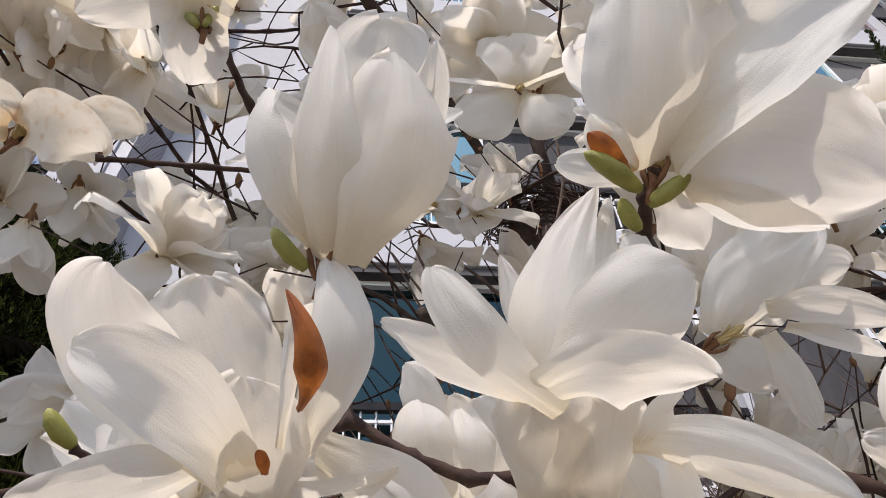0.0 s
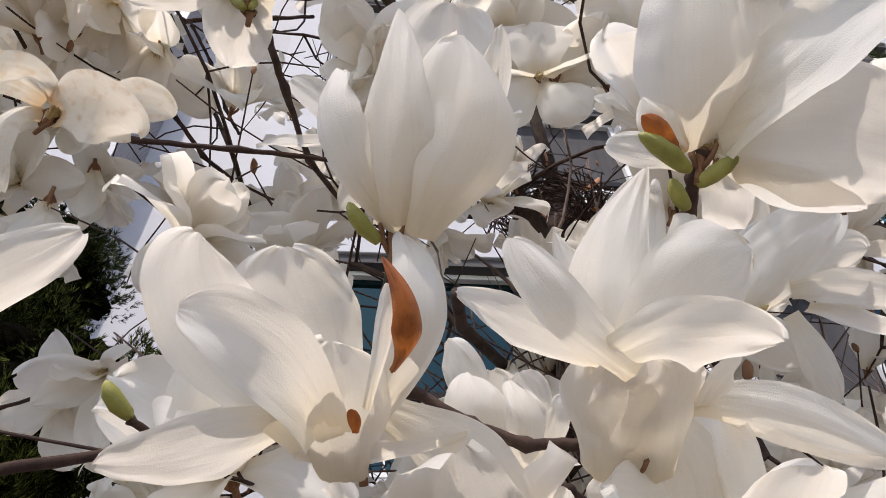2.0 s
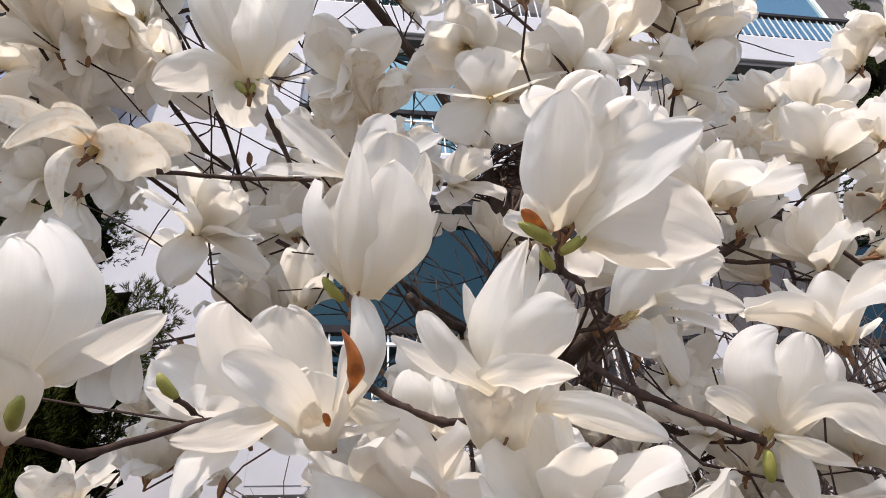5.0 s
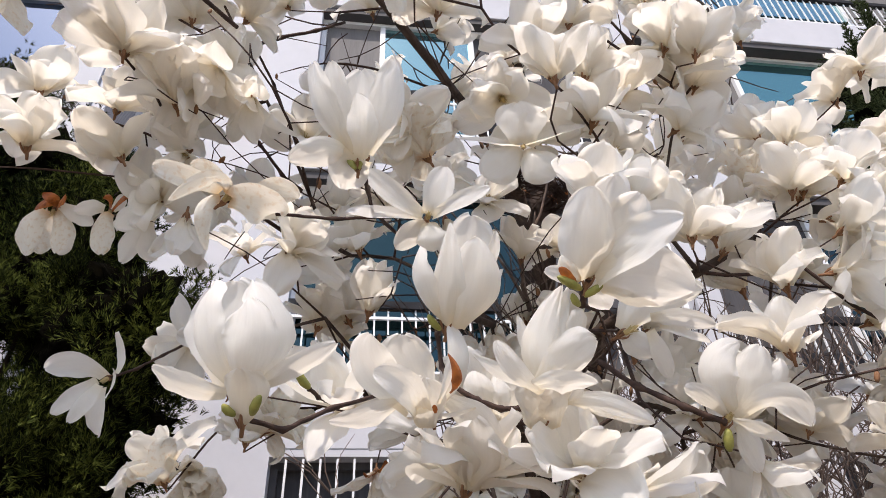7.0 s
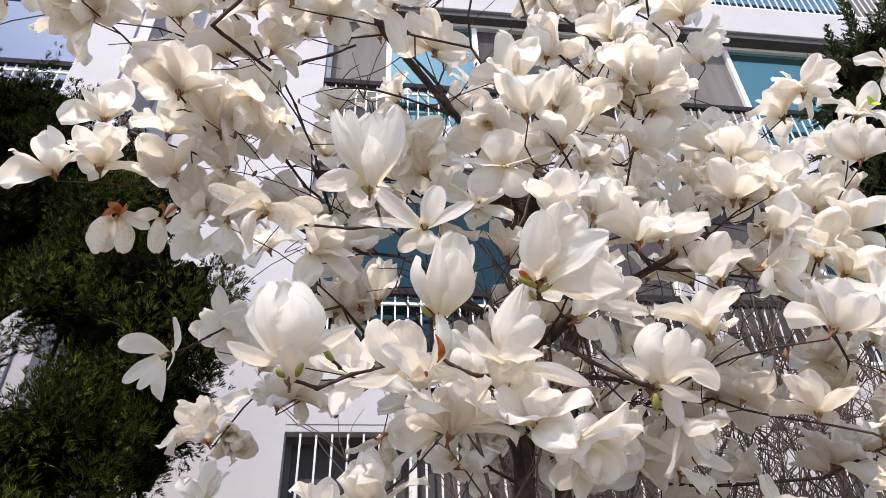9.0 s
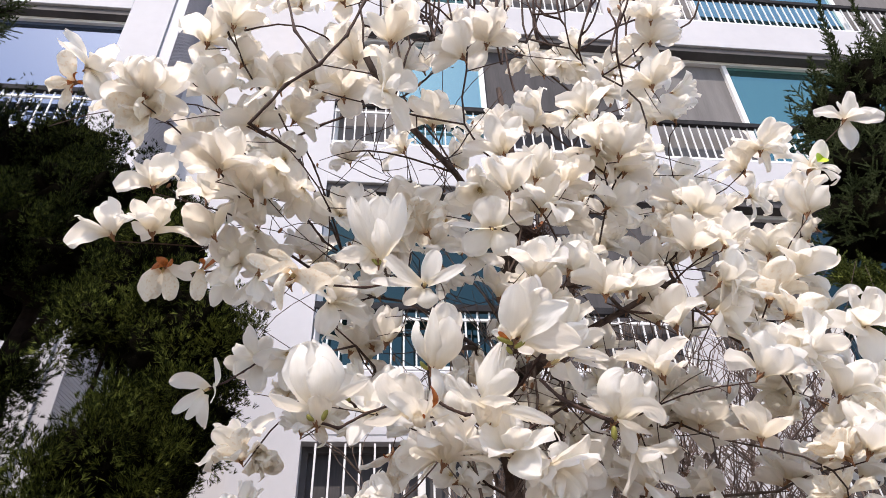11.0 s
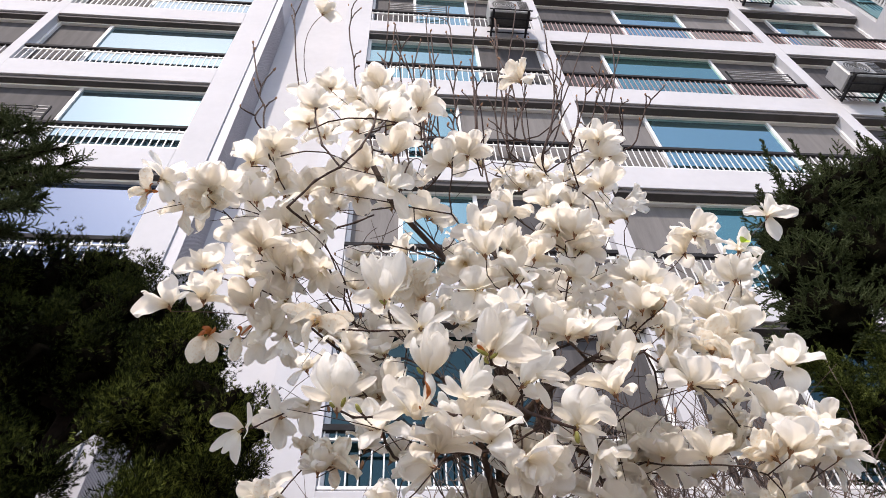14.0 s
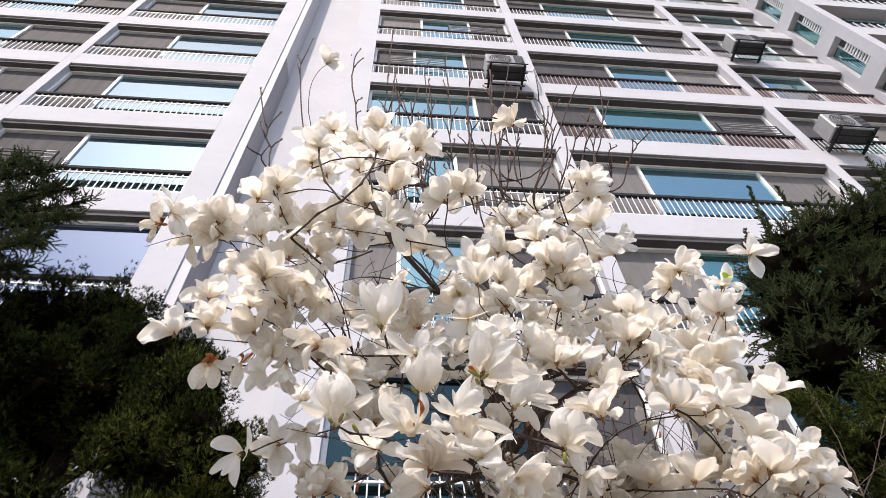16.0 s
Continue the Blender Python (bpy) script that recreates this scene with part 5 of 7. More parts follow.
bunch([
    (0.501, 0.769, 2.158, "f", 0.12, 0.2, -0.3, 0.7), 
    (-0.067, 1.734, 3.164, "s", 0.15, -0.2, -0.2, 0.4), (-0.132, 1.105, 3.166, "o", 0.12, -0.2, -0.3, 0.8),
    (0.041, 1.224, 2.561, "l", 0.12, -0.3, -0.5, -0.7), (1.172, 0.843, 3.167, "f", 0.12, 0.2, -0.3, 0.8),
    (0.09, 1.388, 3.093, "f", 0.13, -0.1, -0.4, 0.7), (0.22, 0.984, 2.67, "f", 0.12, 0.4, -0.4, 0.3),
    (0.60, 1.45, 3.30, "s", 0.12, 0.0, -0.5, -0.3), (1.05, 1.2, 2.5, "s", 0.12, 0.2, -0.4, -0.4),
])
# pale blossoms that hang before the cypress
bunch([(-0.045, 1.12, 2.885, "l", 0.12, 0.1, -0.6, -0.7), (-0.12, 1.05, 2.80, "o", 0.11, -0.2, -0.6, -0.4)])
# the lone top blossom
bunch([(-0.02, 1.0, 4.15, "c", 0.12, 0.2, -0.1, 1), (0.95, 1.1, 3.95, "S", 0.11, 0.0, -0.4, 0.8)])

# further blossoms
bunch([
    (0.02, 0.64, 4.00, "o", 0.110, -0.3, -0.2, 0.9), (0.16, 0.75, 4.14, "c", 0.117, 0.0, -0.2, 0.9),
    (0.25, 0.63, 4.03, "f", 0.126, -0.4, -0.2, 0.9), (-0.25, 0.74, 3.50, "o", 0.128, 0.1, -0.2, 0.9),
    (-0.56, 0.72, 3.29, "s", 0.120, 0.4, -0.4, -0.5), (-0.03, 0.82, 3.37, "s", 0.132, -0.2, -0.4, 0.4),
    (0.11, 0.77, 3.39, "f", 0.131, 0.3, -0.2, 0.9), (0.22, 0.59, 3.28, "c", 0.118, -0.3, -0.2, 0.9),
    (0.03, 0.96, 3.38, "o", 0.123, 0.4, -0.2, 0.9), (-0.40, 0.96, 3.08, "c", 0.120, -0.2, -0.2, 0.9),
    (-0.07, 1.00, 2.87, "l", 0.125, -0.2, -0.3, -0.7), (0.31, 1.13, 2.79, "f", 0.116, -0.4, -0.2, 0.9),
])
bunch([
    (0.26, 1.19, 2.61, "o", 0.117, 0.3, -0.2, 0.9), (0.32, 0.92, 2.29, "s", 0.128, -0.1, -0.4, -0.5),
    
    (0.63, 0.73, 2.13, "s", 0.111, -0.1, -0.4, -0.5), (0.49, 0.77, 3.20, "o", 0.121, 0.1, -0.2, 0.9),
    (1.04, 0.83, 3.56, "l", 0.114, -0.3, -0.3, -0.7), (0.91, 0.83, 3.03, "o", 0.118, 0.1, -0.2, 0.9),
    (1.27, 0.79, 3.48, "o", 0.135, -0.1, -0.2, 0.9), (1.64, 0.98, 3.26, "o", 0.121, -0.2, -0.2, 0.9),
    (0.84, 0.87, 2.50, "o", 0.116, -0.4, -0.2, 0.9), (1.06, 0.82, 2.38, "o", 0.118, -0.2, -0.2, 0.9),
])
bunch([
    (1.94, 1.12, 3.27, "f", 0.133, -0.1, -0.2, 0.9), (1.95, 1.18, 3.10, "o", 0.115, -0.3, -0.2, 0.9),
    (1.37, 0.95, 2.61, "s", 0.130, 0.4, -0.4, -0.5), (1.48, 1.03, 2.54, "s", 0.117, 0.3, -0.4, -0.5),
    (1.84, 1.09, 2.74, "o", 0.126, -0.2, -0.2, 0.9), (1.81, 0.94, 2.58, "s", 0.131, -0.0, -0.4, -0.5),
    (1.60, 1.02, 2.74, "O", 0.133, 0.2, -0.2, 0.9), (1.61, 1.03, 2.52, "c", 0.113, 0.3, -0.2, 0.9),
    (2.04, 1.19, 2.51, "o", 0.115, 0.3, -0.2, 0.9), (2.08, 1.25, 2.46, "s", 0.112, -0.1, -0.4, 0.4),
    (1.77, 1.32, 2.55, "o", 0.119, -0.3, -0.2, 0.9), (1.41, 1.31, 2.49, "s", 0.112, 0.1, -0.4, -0.5),
])
bunch([
    (1.39, 1.51, 2.54, "f", 0.116, -0.2, -0.2, 0.9), (2.12, 1.36, 2.43, "s", 0.130, 0.5, -0.4, -0.5),
    (-0.11, 0.70, 5.12, "c", 0.112, 0.2, -0.2, 0.9), (0.90, 0.47, 3.82, "S", 0.113, -0.2, -0.4, 0.4),
    (0.35, 0.67, 3.94, "f", 0.122, -0.3, -0.2, 0.9), (1.66, 1.49, 2.48, "o", 0.118, -0.4, -0.2, 0.9),
    (1.94, 1.25, 2.40, "f", 0.120, 0.0, -0.2, 0.9), (1.17, 1.27, 2.38, "o", 0.127, 0.1, -0.2, 0.9),
    (0.11, 1.32, 2.40, "f", 0.1, 0.1, -0.2, 0.9),
])
# fuller clusters
bunch([
    (0.62, 0.90, 3.86, "c", 0.113, -0.0, -0.1, 0.6), (0.79, 0.92, 3.98, "l", 0.109, -0.3, -0.5, 0.7),
    (0.46, 1.07, 3.86, "c", 0.128, -0.4, -0.4, 0.8), (0.57, 1.08, 3.55, "c", 0.110, 0.5, 0.1, 0.4),
    (0.81, 0.82, 3.29, "c", 0.129, -0.6, 0.0, 0.5), (0.90, 1.43, 3.88, "c", 0.118, 0.1, -0.2, 0.5),
    (1.21, 1.33, 3.85, "o", 0.109, 0.1, 0.2, 0.4), (1.13, 0.91, 3.17, "c", 0.108, 0.2, 0.2, 0.5),
    (1.36, 1.06, 3.57, "c", 0.127, -0.5, 0.1, 0.6), (0.95, 1.06, 3.19, "c", 0.116, -0.3, -0.2, 0.6),
    (0.81, 0.87, 2.96, "c", 0.115, 0.1, -0.3, 0.6), 
])
bunch([
    (0.45, 0.92, 2.88, "O", 0.119, -0.5, -0.2, 0.7), (0.70, 0.84, 2.87, "o", 0.108, 0.2, -0.2, 0.7),
    (0.64, 1.22, 3.45, "g", 0.111, 0.4, -0.0, 0.7), (1.59, 1.22, 3.33, "f", 0.115, -0.5, -0.4, 0.7),
    (1.32, 1.05, 2.98, "O", 0.117, 0.2, -0.5, 0.4), (1.52, 1.11, 3.06, "f", 0.130, 0.4, -0.5, 0.6),
    (0.95, 0.94, 2.79, "c", 0.106, -0.5, -0.1, 0.4), (0.82, 0.86, 2.62, "c", 0.110, 0.3, -0.1, 0.5),
    (0.31, 1.28, 2.92, "g", 0.118, 0.3, -0.3, 0.9), 
    
])
bunch([
    (0.03, 1.50, 2.57, "O", 0.095, 0.5, -0.5, 0.9),
    (0.88, 1.01, 2.64, "g", 0.125, 0.0, 0.2, 0.9), (0.83, 1.17, 2.59, "c", 0.107, 0.3, 0.1, 0.6),
    (0.80, 1.47, 2.81, "g", 0.122, 0.0, 0.2, 0.7), (0.66, 1.29, 2.55, "O", 0.124, -0.4, -0.6, 0.9),
    (0.56, 1.16, 2.44, "f", 0.113, -0.4, -0.0, 0.6), (1.13, 1.35, 2.71, "l", 0.128, 0.6, -0.4, 0.8),
    (1.01, 1.09, 2.38, "f", 0.116, -0.5, -0.4, 0.9), (0.89, 1.34, 2.47, "o", 0.105, 0.5, 0.0, 0.6),
    (1.17, 0.99, 2.72, "l", 0.124, 0.4, -0.4, 0.6), (1.50, 1.48, 3.13, "g", 0.119, -0.4, 0.2, 0.8),
])
bunch([
    (1.03, 0.86, 2.66, "o", 0.123, -0.4, -0.6, 0.7), (1.54, 1.22, 2.82, "f", 0.115, 0.5, -0.3, 0.5),
    (1.59, 1.18, 2.71, "c", 0.107, -0.2, -0.2, 0.6), (1.53, 1.43, 2.80, "l", 0.111, 0.1, -0.5, 0.4),
    (1.50, 0.91, 2.49, "c", 0.106, 0.1, 0.0, 0.4), (1.84, 1.24, 3.00, "f", 0.123, 0.2, -0.1, 0.7),
    (2.02, 1.25, 3.20, "g", 0.118, -0.6, 0.1, 0.5), (1.76, 0.88, 3.02, "g", 0.127, 0.3, -0.2, 0.9),
    (1.66, 0.92, 2.39, "c", 0.124, 0.4, -0.4, 0.8), (1.58, 0.81, 2.20, "c", 0.124, 0.4, -0.4, 0.9),
    (1.63, 1.19, 2.40, "O", 0.110, -0.5, -0.4, 0.4), (1.36, 1.20, 2.38, "f", 0.107, 0.5, 0.1, 0.8),
])
bunch([
    (1.43, 1.05, 2.29, "o", 0.124, 0.2, 0.1, 0.9), (0.29, 1.21, 2.64, "f", 0.123, -0.4, 0.2, 0.8),
    (0.28, 1.12, 2.44, "l", 0.120, -0.3, -0.2, 0.5), (0.37, 1.06, 2.61, "g", 0.121, 0.2, -0.5, 0.9),
    (-0.37, 1.38, 3.80, "o", 0.116, -0.3, 0.0, 0.6), (-0.42, 1.50, 3.78, "f", 0.109, -0.5, -0.6, 0.4),
    (-0.01, 0.98, 3.22, "l", 0.116, -0.6, 0.2, 0.9),
    (-0.11, 0.91, 3.31, "f", 0.116, -0.2, -0.2, 0.8),
    (-0.07, 1.30, 4.00, "g", 0.105, -0.4, -0.5, 0.6), (-0.22, 0.88, 3.80, "f", 0.120, -0.2, -0.1, 0.5),
])
bunch([
    (0.06, 1.10, 3.66, "f", 0.110, -0.5, 0.0, 0.9), (0.19, 0.87, 3.59, "o", 0.128, 0.2, -0.1, 0.7),
    (0.16, 0.92, 3.72, "o", 0.127, -0.6, 0.2, 0.5), (0.33, 0.81, 3.99, "c", 0.121, 0.4, -0.6, 0.4),
    (1.40, 0.81, 3.91, "c", 0.110, 0.1, -0.6, 0.8), (1.47, 0.91, 3.92, "c", 0.112, 0.2, 0.1, 0.4),
    (1.17, 0.86, 3.62, "l", 0.110, 0.5, -0.4, 0.6), (1.15, 1.11, 3.94, "f", 0.118, 0.4, -0.2, 0.6),
    (1.32, 1.18, 3.88, "f", 0.112, 0.5, -0.3, 0.9), (1.45, 0.99, 3.53, "o", 0.119, -0.2, -0.3, 0.6),
])
bunch([
    (0.83, 1.48, 2.51, "c", 0.126, -0.0, 0.0, 0.5), (0.99, 1.52, 2.56, "f", 0.123, -0.5, 0.1, 0.9),
    (1.16, 1.48, 2.58, "c", 0.119, 0.4, 0.1, 0.8), (1.26, 1.30, 2.44, "f", 0.129, -0.2, -0.2, 0.9),
    (1.37, 1.27, 2.48, "f", 0.118, -0.3, -0.2, 0.8), (1.65, 1.56, 2.58, "c", 0.106, 0.2, -0.0, 0.8),
    (1.64, 1.20, 2.50, "f", 0.122, -0.5, -0.2, 0.8), (1.51, 0.87, 2.18, "O", 0.117, -0.2, 0.1, 0.6),
    (1.71, 0.92, 2.27, "O", 0.124, -0.6, -0.6, 0.4), (1.97, 1.11, 2.33, "o", 0.108, 0.4, -0.4, 0.5),
    (0.17, 1.34, 2.42, "O", 0.114, 0.6, -0.0, 0.7), 
])
bunch([
    (0.40, 1.49, 2.55, "g", 0.106, 0.4, -0.4, 0.4), (0.28, 1.34, 2.50, "o", 0.106, 0.2, -0.4, 0.4),
    (0.63, 0.99, 4.01, "g", 0.127, 0.2, -0.1, 0.4), (0.82, 1.15, 4.20, "g", 0.129, -0.1, -0.1, 0.6),
    (0.47, 1.03, 4.30, "c", 0.111, -0.2, -0.1, 0.9), (0.34, 1.14, 4.29, "c", 0.105, 0.4, -0.6, 0.5),
    (0.06, 0.85, 4.20, "o", 0.108, -0.1, -0.3, 0.4), (-0.11, 0.81, 4.21, "o", 0.110, 0.3, -0.3, 0.8),
    (1.44, 1.05, 4.29, "o", 0.112, -0.5, -0.0, 0.9), (1.39, 1.09, 3.72, "c", 0.123, 0.5, -0.2, 0.5),
    (1.16, 1.04, 4.02, "c", 0.106, -0.0, -0.5, 0.6), (1.02, 1.27, 2.98, "c", 0.112, -0.3, -0.1, 0.5),
    (1.21, 1.08, 2.71, "g", 0.129, -0.3, -0.3, 0.8),
])
bunch([
    (0.45, 1.02, 2.21, "c", 0.118, -0.4, 0.2, 0.2), (0.63, 1.43, 2.25, "l", 0.110, 0.6, -0.5, 0.2),
    (0.26, 1.08, 2.05, "o", 0.110, 0.1, -0.4, 0.7), (0.35, 0.99, 2.08, "c", 0.121, -0.2, -0.4, 0.8),
    (0.91, 1.43, 2.50, "O", 0.111, 0.4, -0.4, 0.5), (1.22, 1.48, 2.33, "o", 0.101, -0.2, -0.3, 0.5),
    (1.29, 1.57, 2.19, "g", 0.125, 0.3, -0.4, 0.3), (1.39, 1.39, 2.23, "c", 0.104, -0.6, 0.0, 0.5),
    (1.32, 1.14, 2.03, "o", 0.116, 0.6, -0.4, 0.5), (1.70, 1.46, 2.26, "l", 0.118, -0.3, 0.1, 0.6),
])
bunch([
    (1.60, 1.06, 2.12, "O", 0.104, -0.5, -0.1, 0.6), (1.64, 1.27, 2.06, "l", 0.101, -0.5, -0.5, 0.7),
    (2.04, 1.45, 2.28, "o", 0.112, 0.3, -0.2, 0.4), (1.89, 1.24, 2.10, "c", 0.103, 0.1, -0.1, 0.8),
    (-0.13, 1.56, 2.37, "O", 0.107, -0.4, -0.2, 0.7), (-0.02, 1.21, 2.12, "l", 0.105, 0.1, -0.4, 0.8),
    (1.35, 1.29, 2.41, "o", 0.119, 0.5, -0.0, 0.6), (1.66, 1.03, 2.30, "o", 0.105, -0.3, 0.1, 0.3),
    (2.11, 1.33, 2.46, "O", 0.107, 0.5, -0.6, 0.5),
])

# blossoms deeper in the crown
deep_rng = random.Random(47)
placed = 0
while placed < 26:
    x, y, z = deep_rng.uniform(0.1, 1.95), deep_rng.uniform(1.05, 1.6), deep_rng.uniform(2.45, 4.0)
    if (x < 0.8 and z < 3.05) or z > 4.3 - 0.75 * abs(x - 0.8) - 0.25:
        continue
    axis = (deep_rng.uniform(-0.5, 0.5), deep_rng.uniform(-0.6, 0.0), deep_rng.uniform(0.2, 0.9))
    flower(deep_rng.choice(("cup", "open", "full", "open")), (x, y, z), axis, deep_rng.uniform(0.105, 0.13))
    placed += 1

# ---- magnolia: wood ----
wood_rng = random.Random(3)
NODES = []          # place, parent, load


def add_line(points, parent=-1):
    for p in points:
        NODES.append([Vector(p), parent, 0.0])
        parent = len(NODES) - 1
    return parent


add_line([(0.80, 1.56, 0), (0.80, 1.55, 0.8), (0.79, 1.53, 1.6), (0.80, 1.52, 2.2), (0.83, 1.5, 2.6), (0.88, 1.47, 3.0), (0.93, 1.46, 3.35), (0.9, 1.42, 3.75), (0.88, 1.42, 4.1)])
add_line([(0.87, 1.56, 0.3), (0.91, 1.57, 1.2), (0.93, 1.56, 2.2), (1.03, 1.52, 2.75), (1.12, 1.45, 3.1), (1.2, 1.3, 3.4), (1.24, 1.2, 3.7)], 0)
add_line([(0.77, 1.32, 3.17), (0.6, 1.12, 3.27), (0.35, 0.84, 3.31), (0.25, 0.7, 3.42)], 5)
add_line([(0.66, 1.25, 2.62), (0.55, 1.0, 2.5), (0.52, 0.85, 2.42)], 3)
add_line([(0.95, 1.2, 2.62), (1.1, 1.05, 2.66), (1.3, 1.05, 2.78)], 4)


TRUNK_NODES = len(NODES)


def grow_to(p, toward):
    """Joins p to the wood by a path that is short in itself and towards the root."""
    best, cost = 0, 1e9
    for i, (q, par, load) in enumerate(NODES):
        if q.z < 1.9:
            continue
        d = (p - q).length
        rise = max(0.0, q.z - p.z)
        c = d + 0.12 * (q - Vector((0.86, 1.5, 2.6))).length + 0.5 * rise + 0.22 * max(0.0, p.z - q.z)
        if c < cost:
            best, cost = i, c
    q = NODES[best][0]
    n = max(1, int((p - q).length / 0.09))
    bend = Vector((wood_rng.uniform(-1, 1), wood_rng.uniform(-1, 1), wood_rng.uniform(-1.2, 0.2))) * 0.16 * (p - q).length
    last = best
    for i in range(1, n + 1):
        t = i / n
        x = q.lerp(p, t) + bend * math.sin(math.pi * t)
        if i < n:
            x += Vector((wood_rng.uniform(-1, 1), wood_rng.uniform(-1, 1), wood_rng.uniform(-1, 1))) * 0.016
        NODES.append([x, last, 0.0])
        last = len(NODES) - 1
    return last


for p, d in sorted(ENDS, key=lambda e: (e[0] - Vector((0.86, 1.4, 2.7))).length):
    grow_to(p, d)
BARE_FROM = len(NODES)
# bare whips that stand up out of the crown
WHIPS = []
LONG_WHIPS = (
    ((-0.02, 0.72, 3.54), (-0.25, 0.66, 5.36)),
    ((0.29, 0.78, 3.50), (0.02, 0.70, 5.19)),
    ((0.32, 0.82, 3.75), (0.29, 0.73, 5.85)),
    ((0.59, 0.91, 3.71), (0.56, 0.83, 5.12)),
    ((0.64, 0.86, 3.62), (0.66, 0.68, 5.20)),
    ((0.71, 0.70, 3.47), (0.83, 0.62, 5.18)),
    ((0.89, 0.85, 3.62), (0.95, 0.72, 4.90)),
    ((0.87, 0.85, 3.62), (1.12, 0.68, 5.33)),
    ((1.32, 0.80, 3.72), (1.69, 0.73, 5.04)),
    ((1.10, 0.82, 3.86), (1.52, 0.68, 4.94)),
    ((1.57, 0.87, 3.88), (1.78, 0.67, 4.25)),
    ((-0.18, 0.74, 3.42), (-0.39, 0.65, 4.35)),
    ((-0.20, 0.88, 3.66), (-0.37, 0.69, 3.83)),
    ((0.99, 0.77, 3.53), (1.21, 0.62, 4.81)),
)
SHORT_WHIPS = (
    ((0.99, 0.72, 3.54), (1.23, 0.66, 4.46)),
    ((0.49, 0.97, 3.81), (0.33, 0.77, 5.13)),
    ((0.53, 0.72, 3.41), (0.46, 0.60, 4.46)),
    ((0.50, 0.92, 3.87), (0.41, 0.84, 4.42)),
    ((0.74, 0.81, 3.52), (0.82, 0.71, 4.36)),
    ((1.09, 0.71, 3.44), (1.21, 0.60, 3.91)),
    ((0.93, 0.71, 3.63), (0.90, 0.67, 4.43)),
    ((0.48, 0.77, 3.52), (0.32, 0.74, 4.83)),
    ((0.64, 0.75, 3.52), (0.60, 0.62, 3.76)),
    ((0.75, 0.89, 3.48), (0.75, 0.77, 4.41)),
    ((0.51, 1.12, 4.20), (0.52, 0.93, 5.69)),
    ((0.99, 1.08, 4.08), (1.14, 0.91, 4.69)),
    ((0.54, 0.82, 3.46), (0.47, 0.63, 4.00)),
    ((1.12, 0.77, 3.51), (1.37, 0.67, 4.20)),
)
LAST_WHIPS = (
    ((0.48, 0.83, 3.70), (0.40, 0.78, 4.13)),
    ((0.32, 0.86, 3.66), (0.32, 0.69, 4.61)),
    ((1.25, 0.93, 3.70), (1.54, 0.74, 4.62)),
    ((0.39, 0.77, 3.35), (0.56, 0.70, 4.15)),
    ((0.48, 0.77, 3.49), (0.53, 0.68, 4.49)),
    ((0.84, 0.74, 3.65), (1.10, 0.63, 4.66)),
    ((0.76, 0.79, 3.30), (0.77, 0.78, 4.28)),
    ((0.38, 0.81, 3.40), (0.32, 0.73, 5.01)),
    ((1.31, 0.90, 3.55), (1.83, 0.89, 5.16)),
    ((1.72, 1.14, 4.36), (1.70, 0.95, 4.60)),
    ((0.82, 0.84, 3.63), (1.00, 0.81, 5.42)),
    ((0.34, 0.90, 3.70), (0.47, 0.76, 4.47)),
    ((1.08, 0.78, 3.67), (1.30, 0.74, 4.68)),
    ((0.90, 0.86, 3.59), (1.02, 0.85, 5.49))
)
for a, top in LONG_WHIPS + SHORT_WHIPS + LAST_WHIPS:
    a, top = Vector(a), Vector(top)
    last = grow_to(a, None)
    n = 12
    bow = Vector((wood_rng.uniform(-0.07, 0.07), wood_rng.uniform(-0.05, 0.05), 0))
    for k in range(1, n + 1):
        NODES.append([a.lerp(top, k / n) + bow * math.sin(math.pi * k / n) + Vector((wood_rng.uniform(-1, 1), wood_rng.uniform(-1, 1), 0)) * 0.009, last, 0.0])
        last = len(NODES) - 1
        if k > 2 and wood_rng.random() < 0.3:
            s = NODES[last][0] + Vector((wood_rng.uniform(-0.07, 0.07), wood_rng.uniform(-0.05, 0.05), wood_rng.uniform(0.04, 0.13)))
            NODES.append([NODES[last][0].lerp(s, 0.5) + Vector((0, 0, -0.015)), last, 0.0])
            NODES.append([s, len(NODES) - 1, 0.0])
            WHIPS.append(s)
    WHIPS.append(NODES[last][0])


WHIP_END = len(NODES)


def bare_twigs(count, lo, hi, reach):
    """Thin bare twigs, long and nearly straight, that start from wood inside the box lo..hi."""
    near = [i for i, n in enumerate(NODES) if all(l <= c <= h for l, c, h in zip(lo, n[0], hi))]
    for i in range(count):
        q = wood_rng.choice(near)
        d = Vector((wood_rng.uniform(-1, 1), wood_rng.uniform(-1, 1), wood_rng.uniform(-0.5, 0.9))).normalized() * reach * wood_rng.uniform(0.4, 1.2)
        if NODES[q][0].y + d.y < 0.85:
            d.y = abs(d.y)
        last = q
        n = max(3, int(d.length / 0.07))
        start = NODES[q][0].copy()
        sag = Vector((wood_rng.uniform(-1, 1), wood_rng.uniform(-1, 1), wood_rng.uniform(-1, 1))) * 0.16 * d.length
        for k in range(1, n + 1):
            t = k / n
            NODES.append([start + d * t + sag * math.sin(math.pi * t) + Vector((wood_rng.uniform(-1, 1), wood_rng.uniform(-1, 1), wood_rng.uniform(-1, 1))) * 0.011, last, 0.0])
            last = len(NODES) - 1
            if 1 < k < n and wood_rng.random() < 0.22:
                e = NODES[last][0] + Vector((wood_rng.uniform(-1, 1), wood_rng.uniform(-1, 1), wood_rng.uniform(-0.3, 1))) * 0.07
                NODES.append([e, last, 0.0])
                if wood_rng.random() < 0.5:
                    WHIPS.append(e)
        if i % 3 == 0:
            WHIPS.append(NODES[last][0])


